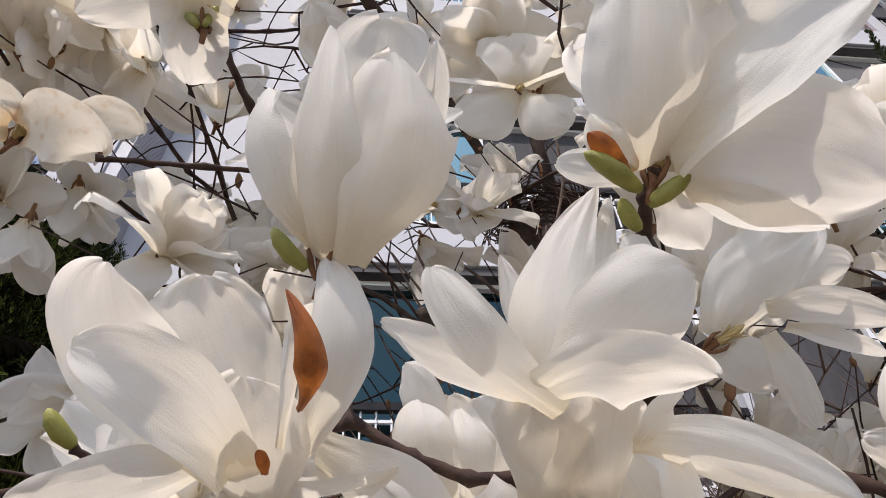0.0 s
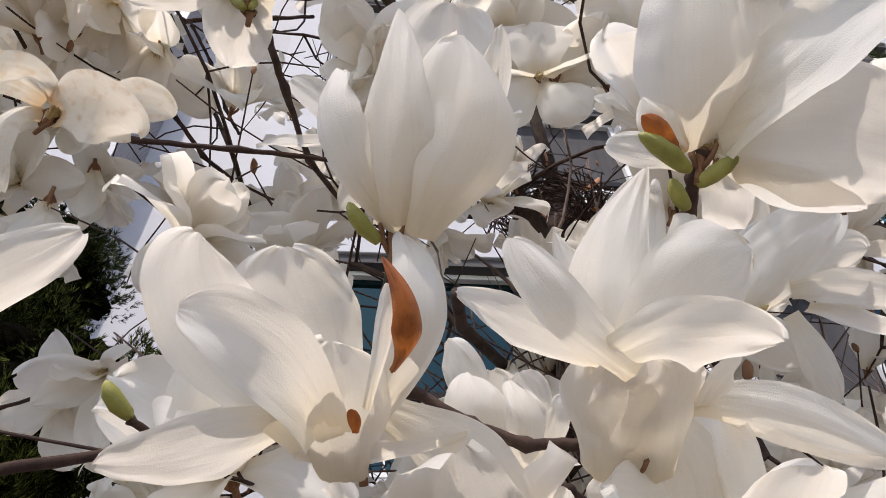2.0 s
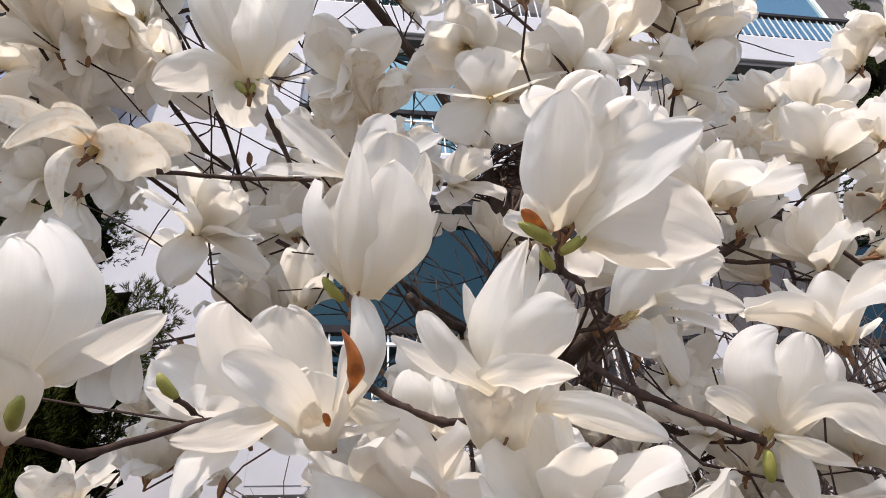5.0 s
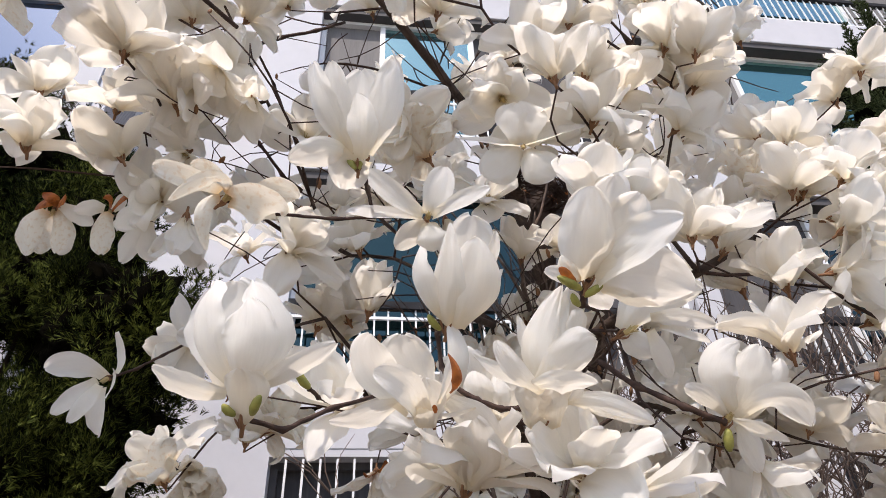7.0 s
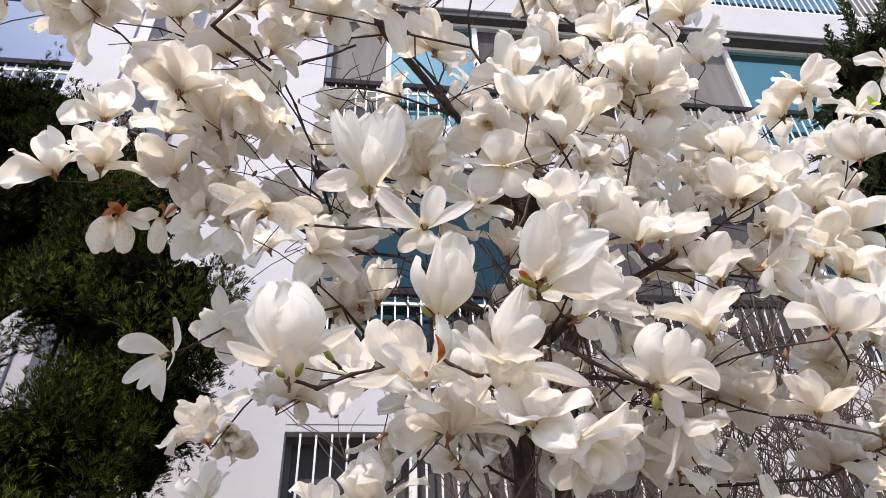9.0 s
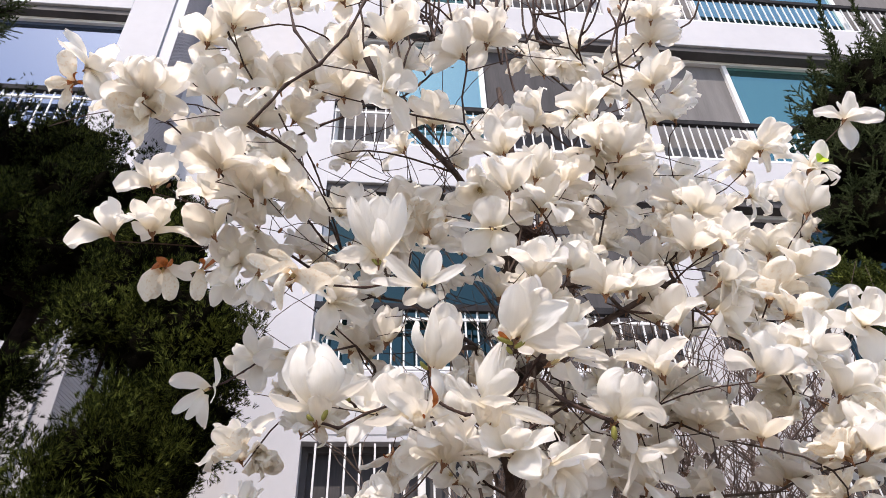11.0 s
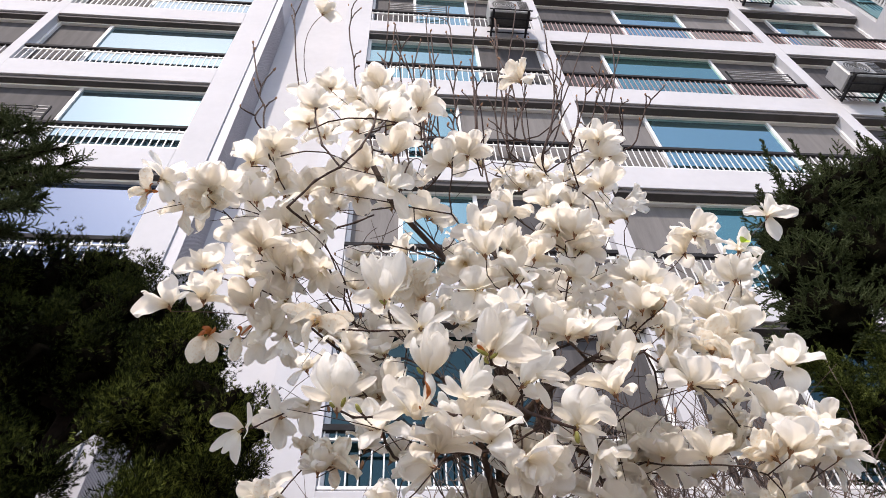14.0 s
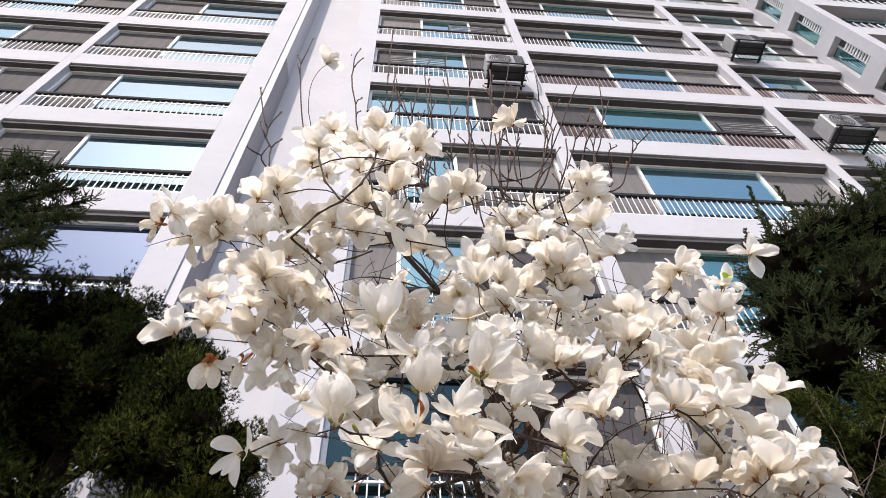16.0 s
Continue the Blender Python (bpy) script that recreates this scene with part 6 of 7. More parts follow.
bare_twigs(110, (0.45, 1.1, 2.3), (1.4, 1.8, 3.7), 0.42)
bare_twigs(50, (-0.4, 0.6, 2.5), (0.6, 1.5, 3.4), 0.4)
bare_twigs(150, (-0.3, 0.7, 2.2), (2.0, 1.8, 3.8), 0.26)
fixed = {i for i in range(TRUNK_NODES)}
kids = [[] for _ in NODES]
for i, (p, par, load) in enumerate(NODES):
    if par >= 0:
        kids[par].append(i)
for _ in range(3):
    moved = [n[0].copy() for n in NODES]
    for i, (p, par, load) in enumerate(NODES):
        if i not in fixed and par >= 0 and kids[i]:
            moved[i] = p * 0.45 + NODES[par][0] * 0.275 + NODES[kids[i][0]][0] * 0.275
    for n, p in zip(NODES, moved):
        n[0] = p
for i in range(len(NODES) - 1, -1, -1):
    NODES[i][2] = sum(NODES[c][2] for c in kids[i]) or (0.3 if i >= WHIP_END else 3.6 if i >= BARE_FROM else 1.0)


def radius(i):
    r = 0.0014 * NODES[i][2] ** 0.62 + 0.0008
    if i < TRUNK_NODES:
        h = NODES[i][0].z
        if i < 16:
            r = 0.031 if h < 2.5 or i >= 9 and h < 2.9 else 0.042 if h < 2.8 and i < 9 else 0.054 if h < 3.5 and i < 9 else 0.018
        else:
            r = min(max(r, 0.008), 0.012)
    elif NODES[i][0].y < 0.95:
        r = min(r, 0.0042 if BARE_FROM <= i < WHIP_END else 0.0032)
    else:
        r = min(r, 0.0045 if NODES[i][0].y < 1.25 else 0.0075)
    return r


# each unbranched run towards the heaviest child is one limb
limb_no = 0
twigs = bmesh.new()
starts = [(0, -1)]
while starts:
    i, par = starts.pop()
    pts, rad = [], []
    if par >= 0:
        pts.append(NODES[par][0])
        rad.append(min(radius(par), radius(i) * 1.15))
    while True:
        pts.append(NODES[i][0])
        rad.append(radius(i))
        ch = sorted(kids[i], key=lambda c: -NODES[c][2])
        if not ch:
            rad[-1] *= 0.75
            break
        starts += [(c, i) for c in ch[1:]]
        i = ch[0]
    if len(pts) < 2:
        continue
    local = [p - ROOT for p in pts]
    if rad[min(1, len(rad) - 1)] > 0.0062:
        bm = bmesh.new()
        tube(bm, local, rad, 9 if rad[1] > 0.02 else 7)
        part("trunk" if limb_no == 0 else "limb", bm, BARK, tree, smooth=True)
        limb_no += 1
    else:
        tube(twigs, local, rad, 5)
tw = part("twig", twigs, TWIG, tree, smooth=True)
tagged(tw, "thin dark bare twigs", kind="stuff")


def bud_mesh():
    bm = bmesh.new()
    tube(bm, [Vector((0, 0, 0)), Vector((0, 0, 0.25)), Vector((0.03, 0, 0.6)), Vector((0.02, 0, 0.85)), Vector((0, 0, 1))], [0.1, 0.19, 0.2, 0.12, 0.02], 8)
    data = bpy.data.meshes.new("bud")
    bm.to_mesh(data)
    bm.free()
    data.shade_smooth()
    data.materials.append(SCALE_BROWN)
    return data


BUD = bud_mesh()
for p in WHIPS[:260]:
    b = new("bud", BUD)
    b.parent = tree
    b.matrix_basis = Matrix.Translation(p - ROOT) @ Matrix.Rotation(wood_rng.uniform(-0.4, 0.4), 4, "X") @ Matrix.Rotation(wood_rng.uniform(-0.4, 0.4), 4, "Y") @ Matrix.Scale(wood_rng.uniform(0.018, 0.032), 4)


# ---- a twig nest in the fork, with dead leaves caught in it ----
nest = thing("bird_nest", "loose dark nest of thin twigs in a fork", "nest", at=(0.86, 1.38, 3.14))
bm = bmesh.new()
for i in range(300):
    a = wood_rng.uniform(0, 6.28)
    r = 0.115 * wood_rng.uniform(0.45, 1.25)
    c = Vector((r * math.cos(a), r * 0.8 * math.sin(a), wood_rng.uniform(-0.03, 0.03) + 0.5 * (r - 0.06)))
    d = Vector((-math.sin(a) + wood_rng.uniform(-0.7, 0.7), math.cos(a) + wood_rng.uniform(-0.7, 0.7), wood_rng.uniform(-0.5, 0.5))).normalized() * wood_rng.uniform(0.03, 0.075)
    tube(bm, [c - d, c + Vector((0, 0, wood_rng.uniform(-0.008, 0.008))), c + d], [0.0014, 0.0018, 0.001], 4, cap=False)
tagged(part("nest_twigs", bm, TWIG, nest), kind="stuff")
for i in range(7):
    a = i * 0.9
    bm = bmesh.new()
    for s in range(5):
        w = 0.014 * math.sin(math.pi * (s + 0.3) / 4.8)
        row = [bm.verts.new((x * w, 0.006 * s * s * 0.25 + 0.005 * abs(x), 0.014 * s)) for x in (-1, 0, 1)]
        if s:
            for k in range(2):
                bm.faces.new((old[k], old[k + 1], row[k + 1], row[k]))
        old = row
    part("dead_leaf", bm, PETAL_BROWN, nest, "curled dry orange-brown leaf", Matrix.Translation((0.09 * math.cos(a), 0.07 * math.sin(a) - 0.03, 0.01 + 0.035 * (i % 3))) @ pose(0, 0, 0, 40 * i, 70 + 25 * i, 50 * i), smooth=True)


# pale blossoms of the outer crown
bunch([
    (-0.007, 0.901, 3.012, "f", 0.12, -0.28, 0.23, -0.93),
    (-0.058, 0.896, 2.954, "o", 0.115, -0.56, -0.21, -0.80),
    (0.080, 0.930, 2.975, "l", 0.125, 0.07, -0.15, -0.99),
    (-0.074, 0.847, 2.959, "c", 0.12, -0.25, -0.69, 0.68),
    (-0.047, 1.084, 2.732, "l", 0.12, -0.10, 0.47, -0.88),
    (0.630, 0.830, 2.935, "o", 0.12, -0.07, -0.39, -0.92),
    (-0.016, 1.110, 2.842, "l", 0.12, 0.12, 0.54, -0.83),
    (0.007, 0.924, 3.128, "o", 0.12, 0.14, -0.89, -0.43),
    (0.505, 1.114, 2.988, "f", 0.12, 0.06, -0.74, 0.67),
])
bunch([
    (0.263, 1.197, 2.942, "o", 0.12, -0.39, -0.74, 0.55),
    (0.562, 1.213, 2.869, "l", 0.12, 0.30, 0.10, -0.95),
    (0.423, 1.032, 3.072, "o", 0.075, -0.05, -0.18, -0.98),
    (0.383, 1.157, 2.946, "f", 0.1, -0.25, 0.01, -0.97),
    (0.655, 1.130, 2.938, "o", 0.11, 0.15, -0.93, 0.32),
    (0.209, 1.212, 2.907, "f", 0.1, -0.06, -0.80, 0.60),
    (0.749, 1.205, 2.850, "c", 0.11, 0.07, -0.57, 0.82),
    (1.120, 1.067, 2.961, "f", 0.115, 0.15, -0.93, 0.32),
    (0.970, 1.007, 3.007, "o", 0.115, 0.23, -0.94, -0.24),
])

bunch([
    (0.708, 1.465, 2.352, "f", 0.12, 0.07, -0.78, 0.63),
    (0.886, 1.489, 2.296, "o", 0.12, -0.43, -0.88, 0.21),
    (1.020, 1.378, 2.369, "f", 0.12, 0.16, -0.90, 0.41),
    (0.586, 1.527, 2.292, "l", 0.12, -0.43, -0.90, 0.04),
    (1.156, 1.479, 2.270, "o", 0.12, 0.26, -0.93, 0.25),
    (0.814, 1.351, 2.433, "o", 0.115, -0.09, -0.99, -0.11),
    (1.289, 1.416, 2.330, "f", 0.115, 0.28, -0.83, 0.48),
    (0.969, 1.576, 2.222, "f", 0.12, -0.06, -0.34, -0.94),
])

# thin suckers that stand about the trunk
sucker_rng = random.Random(63)
for _ in range(34):
    p = Vector((sucker_rng.uniform(0.66, 0.96), sucker_rng.uniform(1.3, 1.55), sucker_rng.uniform(2.1, 2.8))) - ROOT
    d = Vector((sucker_rng.uniform(-0.7, 0.7), sucker_rng.uniform(-0.5, 0.2), sucker_rng.uniform(0.4, 1.0))).normalized()
    bm = bmesh.new()
    way, side_twigs = [p], []
    for _ in range(7):
        d = (d + Vector((sucker_rng.uniform(-0.4, 0.4), sucker_rng.uniform(-0.3, 0.3), sucker_rng.uniform(-0.2, 0.4)))).normalized()
        way.append(way[-1] + d * 0.07)
        if sucker_rng.random() < 0.6:
            side_twigs.append((way[-1], (d + Vector((sucker_rng.uniform(-1, 1), sucker_rng.uniform(-1, 1), sucker_rng.uniform(-0.3, 0.8)))).normalized()))
    r = sucker_rng.uniform(0.003, 0.0065)
    tube(bm, way, [r * (1 - 0.1 * k) for k in range(8)], 6)
    for q, e in side_twigs:
        bend = Vector((sucker_rng.uniform(-0.03, 0.03), sucker_rng.uniform(-0.03, 0.03), 0.02))
        tube(bm, [q, q + e * 0.06 + bend * 0.5, q + e * 0.14 + bend * 1.6], [r * 0.5, r * 0.4, r * 0.2], 5)
    part("sucker", bm, TWIG_GREY, tree, smooth=True)


# ---- conifers ----
def tri_object(name, V, F, mat, parent, origin):
    """Links many small triangles as one mesh."""
    data = bpy.data.meshes.new(name)
    V = V - np.array(origin)
    data.vertices.add(len(V))
    data.vertices.foreach_set("co", V.astype(np.float32).ravel())
    data.loops.add(len(F) * 3)
    data.loops.foreach_set("vertex_index", F.astype(np.int32).ravel())
    data.polygons.add(len(F))
    data.polygons.foreach_set("loop_start", np.arange(0, len(F) * 3, 3, dtype=np.int32))
    data.update(calc_edges=True)
    return link(name, data, mat, parent)


def unit_rows(a):
    return a / (np.linalg.norm(a, axis=1)[:, None] + 1e-9)


def sprays(name, lobes, mat, count, spray, parent, origin, seed, blades=6, shell=0.6, droop=0.0, spread=0.3, upward=0.55, wide=0.085):
    """A crown of many small leaf sprays set round lobes (centre, radii): each spray is a fan of pointed scale twigs; a
    lumpy inner mass stands for older wood and leaf, near black for the shade inside.
    """
    rng = np.random.default_rng(seed)
    inner_v, inner_f = [], []
    ball = bmesh.new()
    bmesh.ops.create_icosphere(ball, subdivisions=4, radius=1)
    ball_v = [v.co.copy() for v in ball.verts]
    ball_f = [tuple(v.index for v in f.verts) for f in ball.faces]
    ball.free()
    tufts = []
    for li, (cx, cy, cz, rx, ry, rz) in enumerate(lobes):
        if min(rx, ry, rz) < 0.15:
            tufts.append((cx, cy, cz, rx, ry, rz))
            continue
        for _ in range(int(10 + 46 * (rx * rz) ** 0.5)):
            d = rng.normal(size=3)
            d /= np.linalg.norm(d)
            f = rng.uniform(0.55, 0.92)
            k = rng.uniform(0.07, 0.15)
            tufts.append((cx + d[0] * rx * f, cy + d[1] * ry * f, cz + d[2] * rz * f, k, k, k * rng.uniform(1.0, 1.7)))
        k = len(inner_v)
        for v in ball_v:
            g = 0.5 + 0.36 * noise.noise(Vector((v.x * 2.6 + li * 7, v.y * 2.6, v.z * 2.6))) + 0.34 * noise.noise(Vector((v.x * 6, v.y * 6 + li * 5, v.z * 6))) + 0.14 * noise.noise(v * 17)
            inner_v.append((cx + v.x * g * rx, cy + v.y * g * ry, cz + v.z * g * rz))
        inner_f += [(a + k, b + k, c + k) for a, b, c in ball_f]
    area = np.array([(l[3] * l[4] * l[5]) ** (2 / 3) for l in tufts])
    P, D = [], []
    for (cx, cy, cz, rx, ry, rz), n in zip(tufts, np.maximum(90, (count * area / area.sum()).astype(int))):
        d = unit_rows(rng.normal(size=(n, 3)))
        r = rng.uniform(0.6, 1.05, size=n) * (1 - shell * rng.random(n) ** 1.6)
        P.append(d * r[:, None] * np.array([rx, ry, rz]) + np.array([cx, cy, cz]))
        D.append(d)
    p, out = np.concatenate(P), np.concatenate(D)
    n = len(p)
    up = unit_rows(out + np.array([0, 0, upward - droop]) + rng.normal(size=(n, 3)) * 0.4)
    side = unit_rows(np.cross(up, rng.normal(size=(n, 3))))
    fwd = np.cross(up, side)
    s = spray * rng.uniform(0.55, 1.35, size=(n, 1))
    V = []
    half = (blades - 1) / 2
    for b in range(blades):
        a = (b - half) * spread * 2.5 / blades + rng.uniform(-0.2, 0.2, size=(n, 1))
        tip = unit_rows(up * np.cos(a) + side * np.sin(a) + fwd * rng.uniform(-0.5, 0.5, size=(n, 1)))
        base = p + up * s * (0.6 * b / blades)
        ln = s * (1.0 - 0.4 * b / blades)
        q = unit_rows(np.cross(tip, fwd + 0.01))
        q2 = np.cross(tip, q)
        w = s * wide
        low = base + tip * ln * 0.25
        V.append(np.stack([low + q * w, low - q * 0.5 * w + q2 * 0.87 * w, low - q * 0.5 * w - q2 * 0.87 * w, base + tip * ln], axis=1))
    V = np.concatenate(V).reshape(-1, 3)
    m = len(V) // 4
    F = (np.arange(m)[:, None, None] * 4 + np.array([[0, 1, 3], [1, 2, 3]])[None]).reshape(-1, 3)
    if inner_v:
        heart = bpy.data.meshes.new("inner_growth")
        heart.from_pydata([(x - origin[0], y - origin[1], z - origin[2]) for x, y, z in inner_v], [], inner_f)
        link("inner_growth", heart, SHADED_GROWTH, parent, "dense inner twigs, near black for the shade inside the crown", smooth=True)
    return tri_object(name, V, F, mat, parent, origin)


def conifer(name, label, category, root, height, lobes, mat, count, spray, seed, trunk_r, **more):
    t = thing(name, label, category, at=root)
    rng = random.Random(seed)
    R = Vector(root)
    bm = bmesh.new()
    pts = [Vector((rng.uniform(-0.05, 0.05), rng.uniform(-0.05, 0.05), height * i / 8)) for i in range(9)]
    tube(bm, pts, [trunk_r * (1 - 0.1 * i) for i in range(9)], 10)
    part("trunk", bm, CONIFER_BARK, t, smooth=True)
    for l in lobes:
        c = Vector(l[:3]) - R + Vector((rng.uniform(-0.3, 0.3) * l[3], rng.uniform(-0.3, 0.3) * l[4], rng.uniform(-0.2, 0.2) * l[5]))
        a = Vector((0, 0, max(0.4, min(height * 0.9, c.z - rng.uniform(0.2, 0.6)))))
        bm = bmesh.new()
        m = a.lerp(c, 0.5) + Vector((rng.uniform(-0.1, 0.1), rng.uniform(-0.1, 0.1), rng.uniform(-0.12, 0.05)))
        tube(bm, [a, m, c], [trunk_r * 0.33, trunk_r * 0.2, trunk_r * 0.06], 6)
        part("limb", bm, CONIFER_BARK, t, smooth=True)
    crown = sprays("crown", lobes, mat, count, spray, t, root, seed, **more)
    tagged(crown, kind="stuff")
    return t


def sprigs(rng, p, out, length, sides=4, rise=0.35):
    """Twigs at p that grow outwards, each with side shoots in one flat fan: bases, axes, lengths."""
    n = len(p)
    axis = unit_rows(out + np.array([0, 0, rise]) + rng.normal(size=(n, 3)) * 0.3)
    flat = unit_rows(np.cross(axis, np.array([0, 0, 1.0]) + rng.normal(size=(n, 3)) * 0.35))
    ln = length * rng.uniform(0.6, 1.35, size=n)
    B, A, L = [p], [axis], [ln]
    for k in range(sides):
        at = 0.12 + 0.62 * k / sides
        turn = (1 if k % 2 else -1) * rng.uniform(0.55, 1.0, size=n)[:, None]
        B.append(p + axis * (ln * at)[:, None])
        A.append(unit_rows(axis + flat * turn + rng.normal(size=(n, 3)) * 0.12))
        L.append(ln * (0.72 - 0.3 * at) * rng.uniform(0.7, 1.1, size=n))
    return np.concatenate(B), np.concatenate(A), np.concatenate(L)


def needles(name, base, axis, length, mat, parent, origin, seed, per=22, needle=0.02, width=0.0042):
    """Shoots ringed by short pointed needles round a slender stem."""
    rng = np.random.default_rng(seed)
    n = len(base)
    q = unit_rows(np.cross(axis, rng.normal(size=(n, 3))))
    r = np.cross(axis, q)
    V = []
    for k in range(per):
        f = (k + 0.5) / per
        a = 2.4 * k + rng.uniform(-0.4, 0.4, size=(n, 1))
        radial = q * np.cos(a) + r * np.sin(a)
        along = unit_rows(radial + axis * (0.55 + 0.9 * f))
        ln = needle * (1.05 - 0.45 * f) * rng.uniform(0.75, 1.2, size=(n, 1))
        low = base + axis * (length * f)[:, None]
        w = unit_rows(np.cross(along, axis + rng.normal(size=(n, 3)) * 0.4)) * width
        V.append(np.stack([low + w, low - w, low + along * ln], axis=1))
    V = np.concatenate(V).reshape(-1, 3)
    F = np.arange(len(V)).reshape(-1, 3)
    # the stems
    ring = [base + (q * math.cos(2.09 * k) + r * math.sin(2.09 * k)) * 0.0055 for k in range(3)]
    S = np.stack(ring + [base + axis * (length * 1.06)[:, None]], axis=1).reshape(-1, 3)
    G = (np.arange(n)[:, None, None] * 4 + np.array([[0, 1, 3], [1, 2, 3], [2, 0, 3]])[None]).reshape(-1, 3) + len(V)
    return tri_object(name, np.concatenate([V, S]), np.concatenate([F, G]), mat, parent, origin)


def needle_tree(name, label, category, root, height, lobes, boughs, leaders, mat, count, shoot, seed, trunk_r, rise=0.35, heart=0.5):
    """A needle-leaved tree: trunk, boughs from the trunk to their tips, upright leaders, and sprigs on the boughs and round the lobes."""
    t = thing(name, label, category, at=root)
    rng = np.random.default_rng(seed)
    R = Vector(root)
    bm = bmesh.new()
    tube(bm, [Vector((rng.uniform(-0.05, 0.05), rng.uniform(-0.05, 0.05), height * i / 8)) for i in range(9)], [trunk_r * (1 - 0.1 * i) for i in range(9)], 10)
    part("trunk", bm, CONIFER_BARK, t, smooth=True)
    B, A, L = [], [], []

    def grow(p, out, length, sides, up):
        for bag, rows in zip((B, A, L), sprigs(rng, np.array(p), np.array(out), length, sides, up)):
            bag.append(rows)

    if lobes:
        area = np.array([l[3] * l[5] for l in lobes])
        balls = bmesh.new()
        bmesh.ops.create_icosphere(balls, subdivisions=3, radius=1)
        ball_v, ball_f = [v.co.copy() for v in balls.verts], [tuple(v.index for v in f.verts) for f in balls.faces]
        balls.free()
        inner_v, inner_f = [], []
        for li, (cx, cy, cz, rx, ry, rz) in enumerate(lobes):
            n = max(12, int(count * area[li] / area.sum()))
            d = unit_rows(rng.normal(size=(n, 3)))
            lump = np.array([0.74 + 0.34 * noise.noise(Vector((x * 2.3 + li * 7, y * 2.3, z * 2.3))) + 0.3 * noise.noise(Vector((x * 6, y * 6 + li * 5, z * 6))) for x, y, z in d])
            r = np.clip(lump, 0.4, 0.95) * (1 - 0.45 * rng.random(n) ** 1.5)
            grow(d * r[:, None] * np.array([rx, ry, rz]) + np.array([cx, cy, cz]), d, shoot, 4, rise)
            k = len(inner_v)
            for v in ball_v:
                g = heart + 0.34 * noise.noise(Vector((v.x * 2.3 + li * 7, v.y * 2.3, v.z * 2.3))) + 0.3 * noise.noise(Vector((v.x * 6, v.y * 6 + li * 5, v.z * 6)))
                inner_v.append((cx + v.x * g * rx - root[0], cy + v.y * g * ry - root[1], cz + v.z * g * rz - root[2]))
            inner_f += [tuple(i + k for i in f) for f in ball_f]
            bm = bmesh.new()
            c = Vector((cx, cy, cz)) - R
            a = Vector((0, 0, max(0.4, min(height * 0.9, c.z - 0.4))))
            tube(bm, [a, a.lerp(c, 0.5) + Vector((0, 0, -0.06)), c], [trunk_r * 0.33, trunk_r * 0.2, trunk_r * 0.06], 6)
            part("limb", bm, CONIFER_BARK, t, smooth=True)
        # near-black core, the shade inside the crown put into its colour
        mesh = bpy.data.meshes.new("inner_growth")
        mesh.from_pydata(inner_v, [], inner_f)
        link("inner_growth", mesh, SHADED_GROWTH, t, "dense inner twigs, near black for the shade inside the crown", smooth=True)
    for z0, tip, thick in boughs:
        a, b = Vector((0, 0, z0)), Vector(tip) - R
        mid = a.lerp(b, 0.55) + Vector((0, 0, -0.1 * (b - a).length))
        way = [a.lerp(mid, 2 * f).lerp(mid.lerp(b, 2 * f - 1), max(0, min(1, 2 * f - 0.5))) if f < 1 else b for f in (0, 0.25, 0.5, 0.75, 1)]
        bm = bmesh.new()
        tube(bm, way, [0.03, 0.024, 0.018, 0.012, 0.005], 6)
        part("limb", bm, CONIFER_BARK, t, smooth=True)
        d = (b - mid).normalized()
        n = int(70 * thick)
        f = 0.3 + 0.68 * rng.random(n) ** 0.8
        spots, outs = [], []
        for k in range(n):
            i = min(3, int(f[k] * 4))
            q = way[i].lerp(way[i + 1], f[k] * 4 - i) + R
            side = rng.normal(size=3) * np.array([0.5, 0.9, 0.35])
            spots.append(np.array(q) + rng.normal(size=3) * 0.05 * thick * (1.15 - f[k]))
            outs.append(np.array(d) * 0.8 + side)
        grow(spots, outs, shoot, 4, rise * 0.5)
        grow([np.array(b + R - d * 0.06 * j) for j in range(3)], [np.array(d)] * 3, shoot * 1.1, 4, 0.0)
    for foot, tip in leaders:
        a, b = np.array(foot), np.array(tip)
        d = (b - a) / np.linalg.norm(b - a)
        n = int(np.linalg.norm(b - a) / 0.011)
        f = np.linspace(0, 0.97, n)
        away = unit_rows(rng.normal(size=(n, 3)) * np.array([1, 1, 0.2]))
        B.append(a + (b - a) * f[:, None])
        A.append(unit_rows(away * 0.75 + d))
        L.append((0.075 * (1 - f) + 0.018) * rng.uniform(0.7, 1.2, size=n))
        B.append(a[None]), A.append(d[None]), L.append(np.array([np.linalg.norm(b - a)]))
    crown = needles("crown", np.concatenate(B), np.concatenate(A), np.concatenate(L), mat, t, root, seed)
    tagged(crown, kind="stuff")
    return t


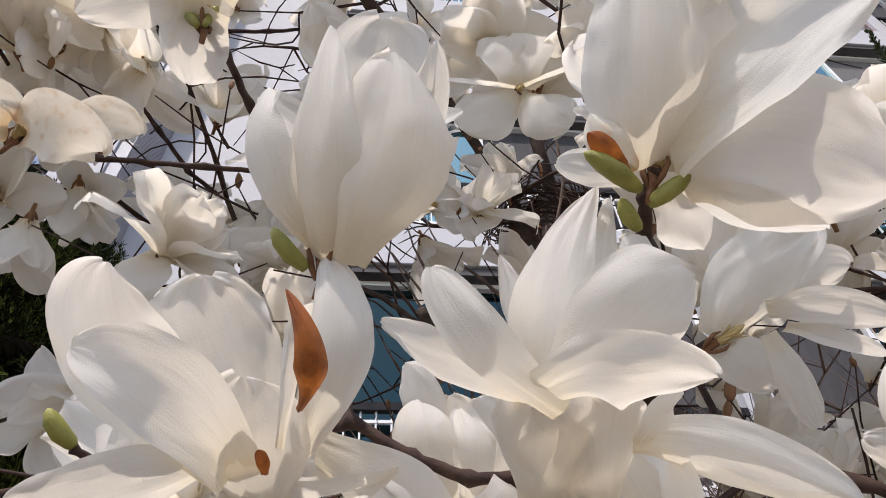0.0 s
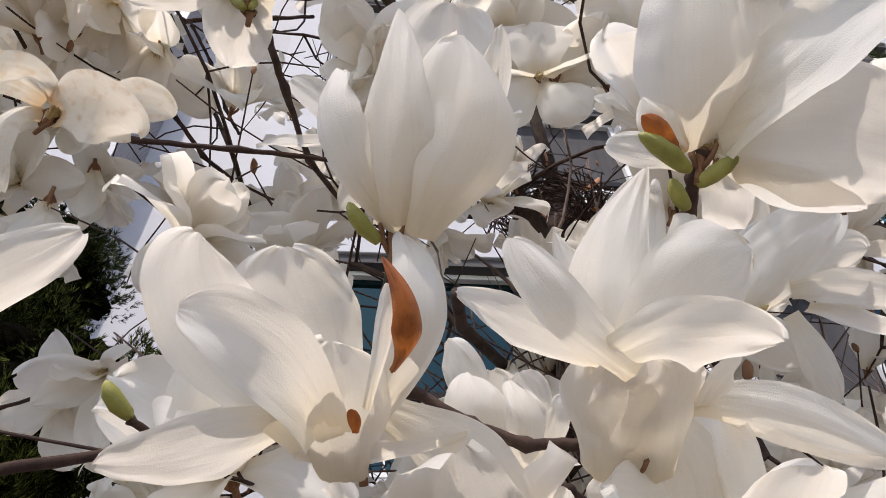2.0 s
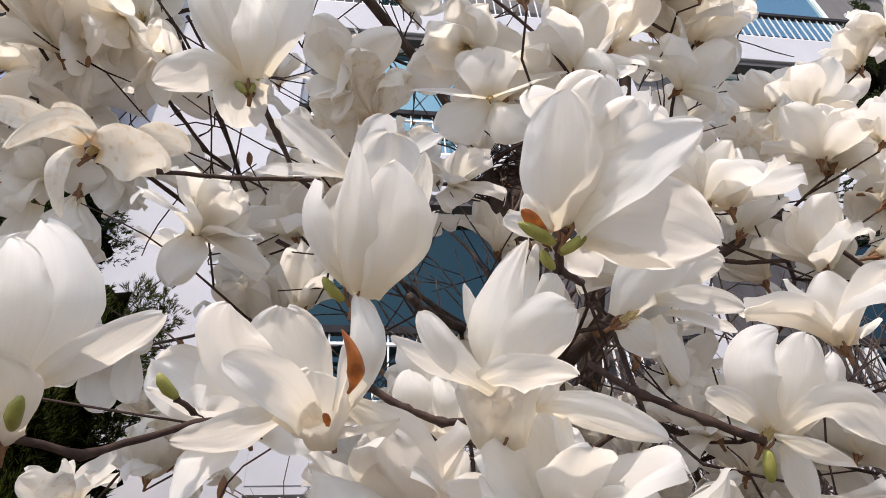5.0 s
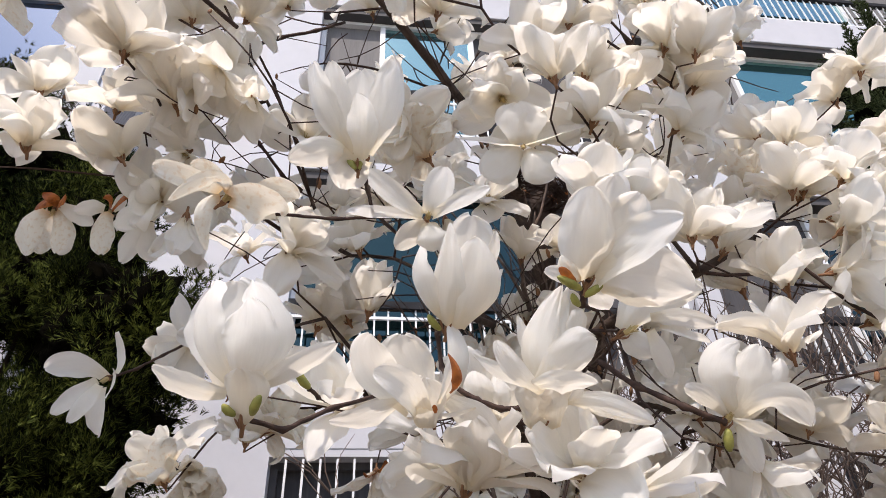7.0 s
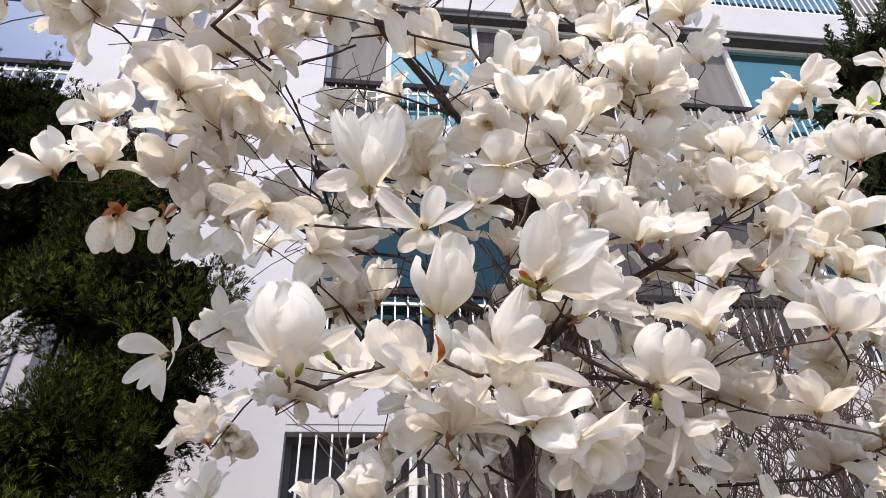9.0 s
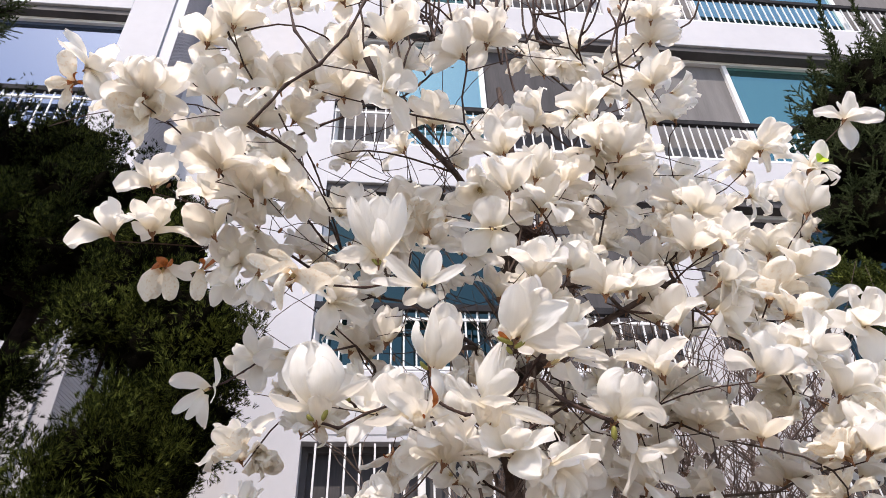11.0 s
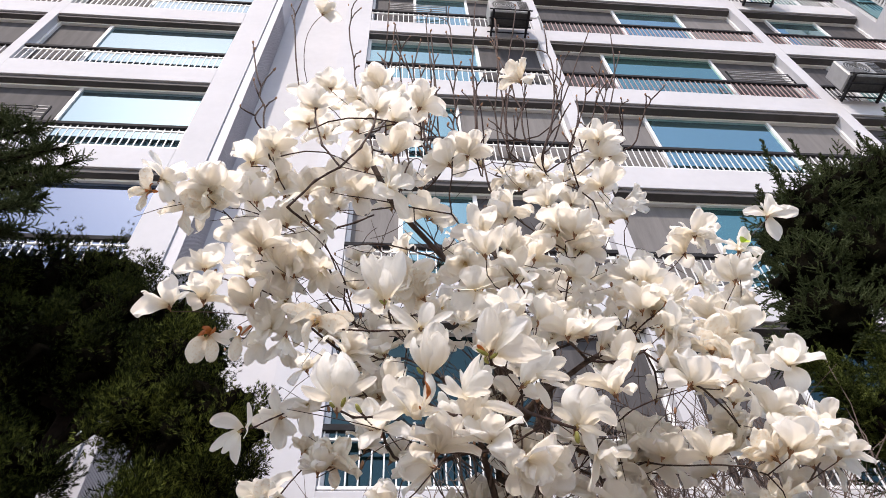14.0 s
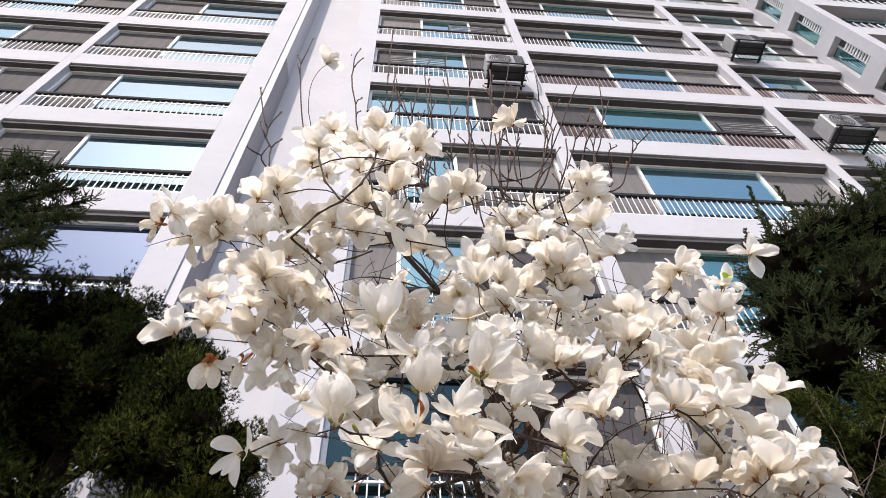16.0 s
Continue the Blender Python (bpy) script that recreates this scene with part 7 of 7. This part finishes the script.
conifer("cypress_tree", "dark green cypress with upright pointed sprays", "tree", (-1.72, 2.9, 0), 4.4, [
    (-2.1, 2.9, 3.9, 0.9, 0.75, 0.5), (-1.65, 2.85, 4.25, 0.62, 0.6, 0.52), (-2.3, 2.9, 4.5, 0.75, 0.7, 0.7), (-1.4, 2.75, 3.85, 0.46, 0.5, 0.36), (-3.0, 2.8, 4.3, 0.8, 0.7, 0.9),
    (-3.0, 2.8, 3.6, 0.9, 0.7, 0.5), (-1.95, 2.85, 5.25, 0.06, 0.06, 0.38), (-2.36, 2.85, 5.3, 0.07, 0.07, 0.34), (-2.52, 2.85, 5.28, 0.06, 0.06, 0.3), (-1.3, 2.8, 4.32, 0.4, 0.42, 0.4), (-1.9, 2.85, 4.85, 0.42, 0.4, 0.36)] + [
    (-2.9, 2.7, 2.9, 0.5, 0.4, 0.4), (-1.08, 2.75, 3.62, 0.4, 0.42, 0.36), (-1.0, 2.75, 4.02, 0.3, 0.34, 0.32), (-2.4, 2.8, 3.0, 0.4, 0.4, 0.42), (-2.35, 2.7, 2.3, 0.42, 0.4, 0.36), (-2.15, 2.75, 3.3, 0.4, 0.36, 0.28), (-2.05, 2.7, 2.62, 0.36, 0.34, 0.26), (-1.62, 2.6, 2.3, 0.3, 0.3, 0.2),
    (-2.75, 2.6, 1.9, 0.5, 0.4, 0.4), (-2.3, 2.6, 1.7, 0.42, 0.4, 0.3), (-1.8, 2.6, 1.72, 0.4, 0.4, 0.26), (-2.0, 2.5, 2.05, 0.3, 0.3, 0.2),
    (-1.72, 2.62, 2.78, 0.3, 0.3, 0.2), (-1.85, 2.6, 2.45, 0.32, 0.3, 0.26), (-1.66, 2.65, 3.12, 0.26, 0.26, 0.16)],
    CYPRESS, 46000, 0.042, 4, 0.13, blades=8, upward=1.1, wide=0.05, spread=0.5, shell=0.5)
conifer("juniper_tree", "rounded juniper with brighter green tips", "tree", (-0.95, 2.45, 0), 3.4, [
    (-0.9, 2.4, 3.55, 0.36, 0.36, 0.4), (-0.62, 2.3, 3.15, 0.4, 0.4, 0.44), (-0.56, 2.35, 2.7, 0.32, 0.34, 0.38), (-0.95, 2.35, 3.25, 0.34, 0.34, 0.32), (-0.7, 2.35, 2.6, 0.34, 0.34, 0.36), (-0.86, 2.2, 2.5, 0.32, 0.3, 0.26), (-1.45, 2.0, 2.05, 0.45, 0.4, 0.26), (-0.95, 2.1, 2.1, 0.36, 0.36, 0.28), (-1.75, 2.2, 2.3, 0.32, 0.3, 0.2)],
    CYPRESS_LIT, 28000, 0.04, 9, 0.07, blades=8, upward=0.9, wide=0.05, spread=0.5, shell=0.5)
needle_tree("yew_tree", "dark olive-green yew with needled shoots", "tree", (4.3, 2.15, 0), 5.2, [
    (3.72, 2.1, 5.12, 0.36, 0.36, 0.36), (4.1, 2.1, 5.36, 0.4, 0.38, 0.38), (4.55, 2.1, 5.5, 0.46, 0.42, 0.42), (5.0, 2.1, 5.72, 0.46, 0.42, 0.46), (5.55, 2.1, 6.25, 0.46, 0.42, 0.5), (3.42, 2.1, 4.72, 0.4, 0.38, 0.38), (3.3, 2.1, 4.28, 0.42, 0.4, 0.38), (3.24, 2.1, 3.86, 0.44, 0.42, 0.38),
    (3.95, 2.1, 4.5, 0.6, 0.5, 0.6), (4.6, 2.15, 4.8, 0.7, 0.5, 0.7), (5.4, 2.1, 5.2, 0.7, 0.6, 0.8), (4.9, 2.2, 3.7, 0.8, 0.6, 0.8), (3.95, 2.2, 3.4, 0.6, 0.5, 0.5), (4.3, 2.2, 2.6, 0.8, 0.6, 0.5), (3.5, 2.25, 2.9, 0.5, 0.4, 0.4)],
    [], [((3.6, 2.1, 5.35), (3.78, 2.08, 6.2)), ((4.02, 2.1, 5.6), (4.1, 2.1, 6.26)), ((3.6, 2.1, 5.25), (3.68, 2.05, 5.68)), ((4.2, 2.1, 5.65), (4.28, 2.1, 6.0)), ((4.84, 2.1, 6.05), (4.88, 2.1, 6.45)), ((5.42, 2.1, 6.6), (5.5, 2.1, 7.0)), ((3.3, 2.05, 4.95), (3.32, 2.0, 5.3)), ((4.55, 2.1, 5.8), (4.58, 2.1, 6.12)), ((5.2, 2.1, 6.1), (5.24, 2.1, 6.6))],
    YEW, 3600, 0.12, 6, 0.12)
needle_tree("fir_tree", "dark fir with spreading needled branch tips", "tree", (-3.5, 2.1, 0), 6.2, [], [
    (5.0, (-2.06, 2.05, 5.32), 1.0), (5.15, (-2.2, 2.0, 5.44), 0.8), (5.3, (-2.4, 2.1, 5.6), 1.0), (5.5, (-2.52, 2.05, 5.8), 0.9), (4.8, (-2.06, 2.0, 5.04), 1.0), (4.7, (-2.16, 2.05, 4.86), 1.0), (4.6, (-2.12, 2.0, 4.72), 0.9), (4.5, (-2.16, 2.1, 4.56), 1.0), (5.7, (-2.76, 2.05, 5.9), 1.2), (5.2, (-2.7, 1.8, 5.3), 1.4), (4.9, (-2.6, 1.85, 4.95), 1.4), (4.6, (-2.6, 2.3, 4.7), 1.4), (5.4, (-2.75, 2.3, 5.55), 1.4)],
    [], YEW, 0, 0.12, 8, 0.12)
needle_tree("yew_bush", "low spreading yew with yellow-green tips", "shrub", (3.4, 2.0, 0), 2.6, [
    (3.5, 2.0, 3.3, 0.4, 0.34, 0.26), (3.1, 2.0, 3.05, 0.3, 0.3, 0.2), (3.4, 1.95, 2.85, 0.5, 0.4, 0.3), (3.25, 1.9, 2.3, 0.55, 0.45, 0.4), (3.1, 1.85, 1.9, 0.5, 0.4, 0.4)],
    [(2.5, (2.74, 1.95, 3.5), 0.9), (2.5, (2.72, 1.9, 3.38), 0.9), (2.5, (2.96, 2.0, 3.5), 1.1), (2.6, (3.3, 2.0, 3.72), 1.2), (2.6, (3.6, 2.0, 3.76), 1.2), (2.4, (2.84, 1.95, 3.2), 1.0)], [], YEW_TIPS, 1100, 0.11, 12, 0.05, rise=0.15)


# ---- bare thicket behind the blossoms ----
def thicket(root, spread, height, stems, seed):
    t = thing("bare_shrub", "leafless tangled brown shrub", "shrub", at=root)
    rng = random.Random(seed)
    for s in range(stems):
        bm = bmesh.new()
        a = rng.uniform(0, 6.28)
        p = Vector((rng.uniform(-0.15, 0.15), rng.uniform(-0.1, 0.1), 0))
        d = Vector((math.cos(a) * 0.22 * spread[0], math.sin(a) * 0.12 * spread[1], 1)).normalized()
        pts, stack = [p.copy()], []
        for k in range(10):
            d = (d + Vector((rng.uniform(-0.22, 0.22), rng.uniform(-0.16, 0.16), rng.uniform(0.05, 0.25)))).normalized()
            p = p + d * height / 10
            pts.append(p.copy())
            if k > 3:
                for _ in range(4):
                    e = (d + Vector((rng.uniform(-1.1, 1.1), rng.uniform(-1.1, 1.1), rng.uniform(-0.5, 0.6)))).normalized()
                    stack.append((p.copy(), e, height * rng.uniform(0.12, 0.26)))
        tube(bm, pts, [0.006 * (1 - 0.08 * i) for i in range(11)], 5)
        for q, e, ln in stack:
            way = [q]
            for j in range(4):
                e = (e + Vector((rng.uniform(-0.6, 0.6), rng.uniform(-0.6, 0.6), rng.uniform(-0.3, 0.5)))).normalized()
                way.append(way[-1] + e * ln * 0.27)
            tube(bm, way, [0.0032, 0.0028, 0.0023, 0.0018, 0.001], 4, cap=False)
        part("stem", bm, TWIG_GREY, t, smooth=True)


thicket((1.75, 2.4, 0), (1.0, 0.6), 2.9, 32, 1)
thicket((2.35, 2.3, 0), (1.0, 0.6), 2.8, 30, 2)
thicket((1.35, 2.5, 0), (0.8, 0.5), 2.8, 20, 3)

# a fresh leaf by one of the blossoms
bm = bmesh.new()
pts = [Vector((0, 0, 0)), Vector((0.012, -0.004, 0.016)), Vector((0.016, -0.006, 0.034)), Vector((0.012, -0.004, 0.052)), Vector((0, 0, 0.06))]
left = [bm.verts.new(p) for p in pts]
right = [bm.verts.new(Vector((-p.x, p.y, p.z))) for p in pts[1:-1]]
spine = [bm.verts.new(Vector((0, 0.004, z))) for z in (0.016, 0.034, 0.052)]
for side in (left[1:-1], right):
    bm.faces.new((left[0], side[0], spine[0]))
    for k in range(2):
        bm.faces.new((side[k], side[k + 1], spine[k + 1], spine[k]))
    bm.faces.new((side[2], left[-1], spine[2]))
part("leaf", bm, LEAF, tree, "fresh yellow-green leaf", Matrix.Translation(Vector((1.835, 0.86, 3.165)) - ROOT) @ pose(0, 0, 0, -20, 50, 0) @ Matrix.Scale(1.5, 4), smooth=True)
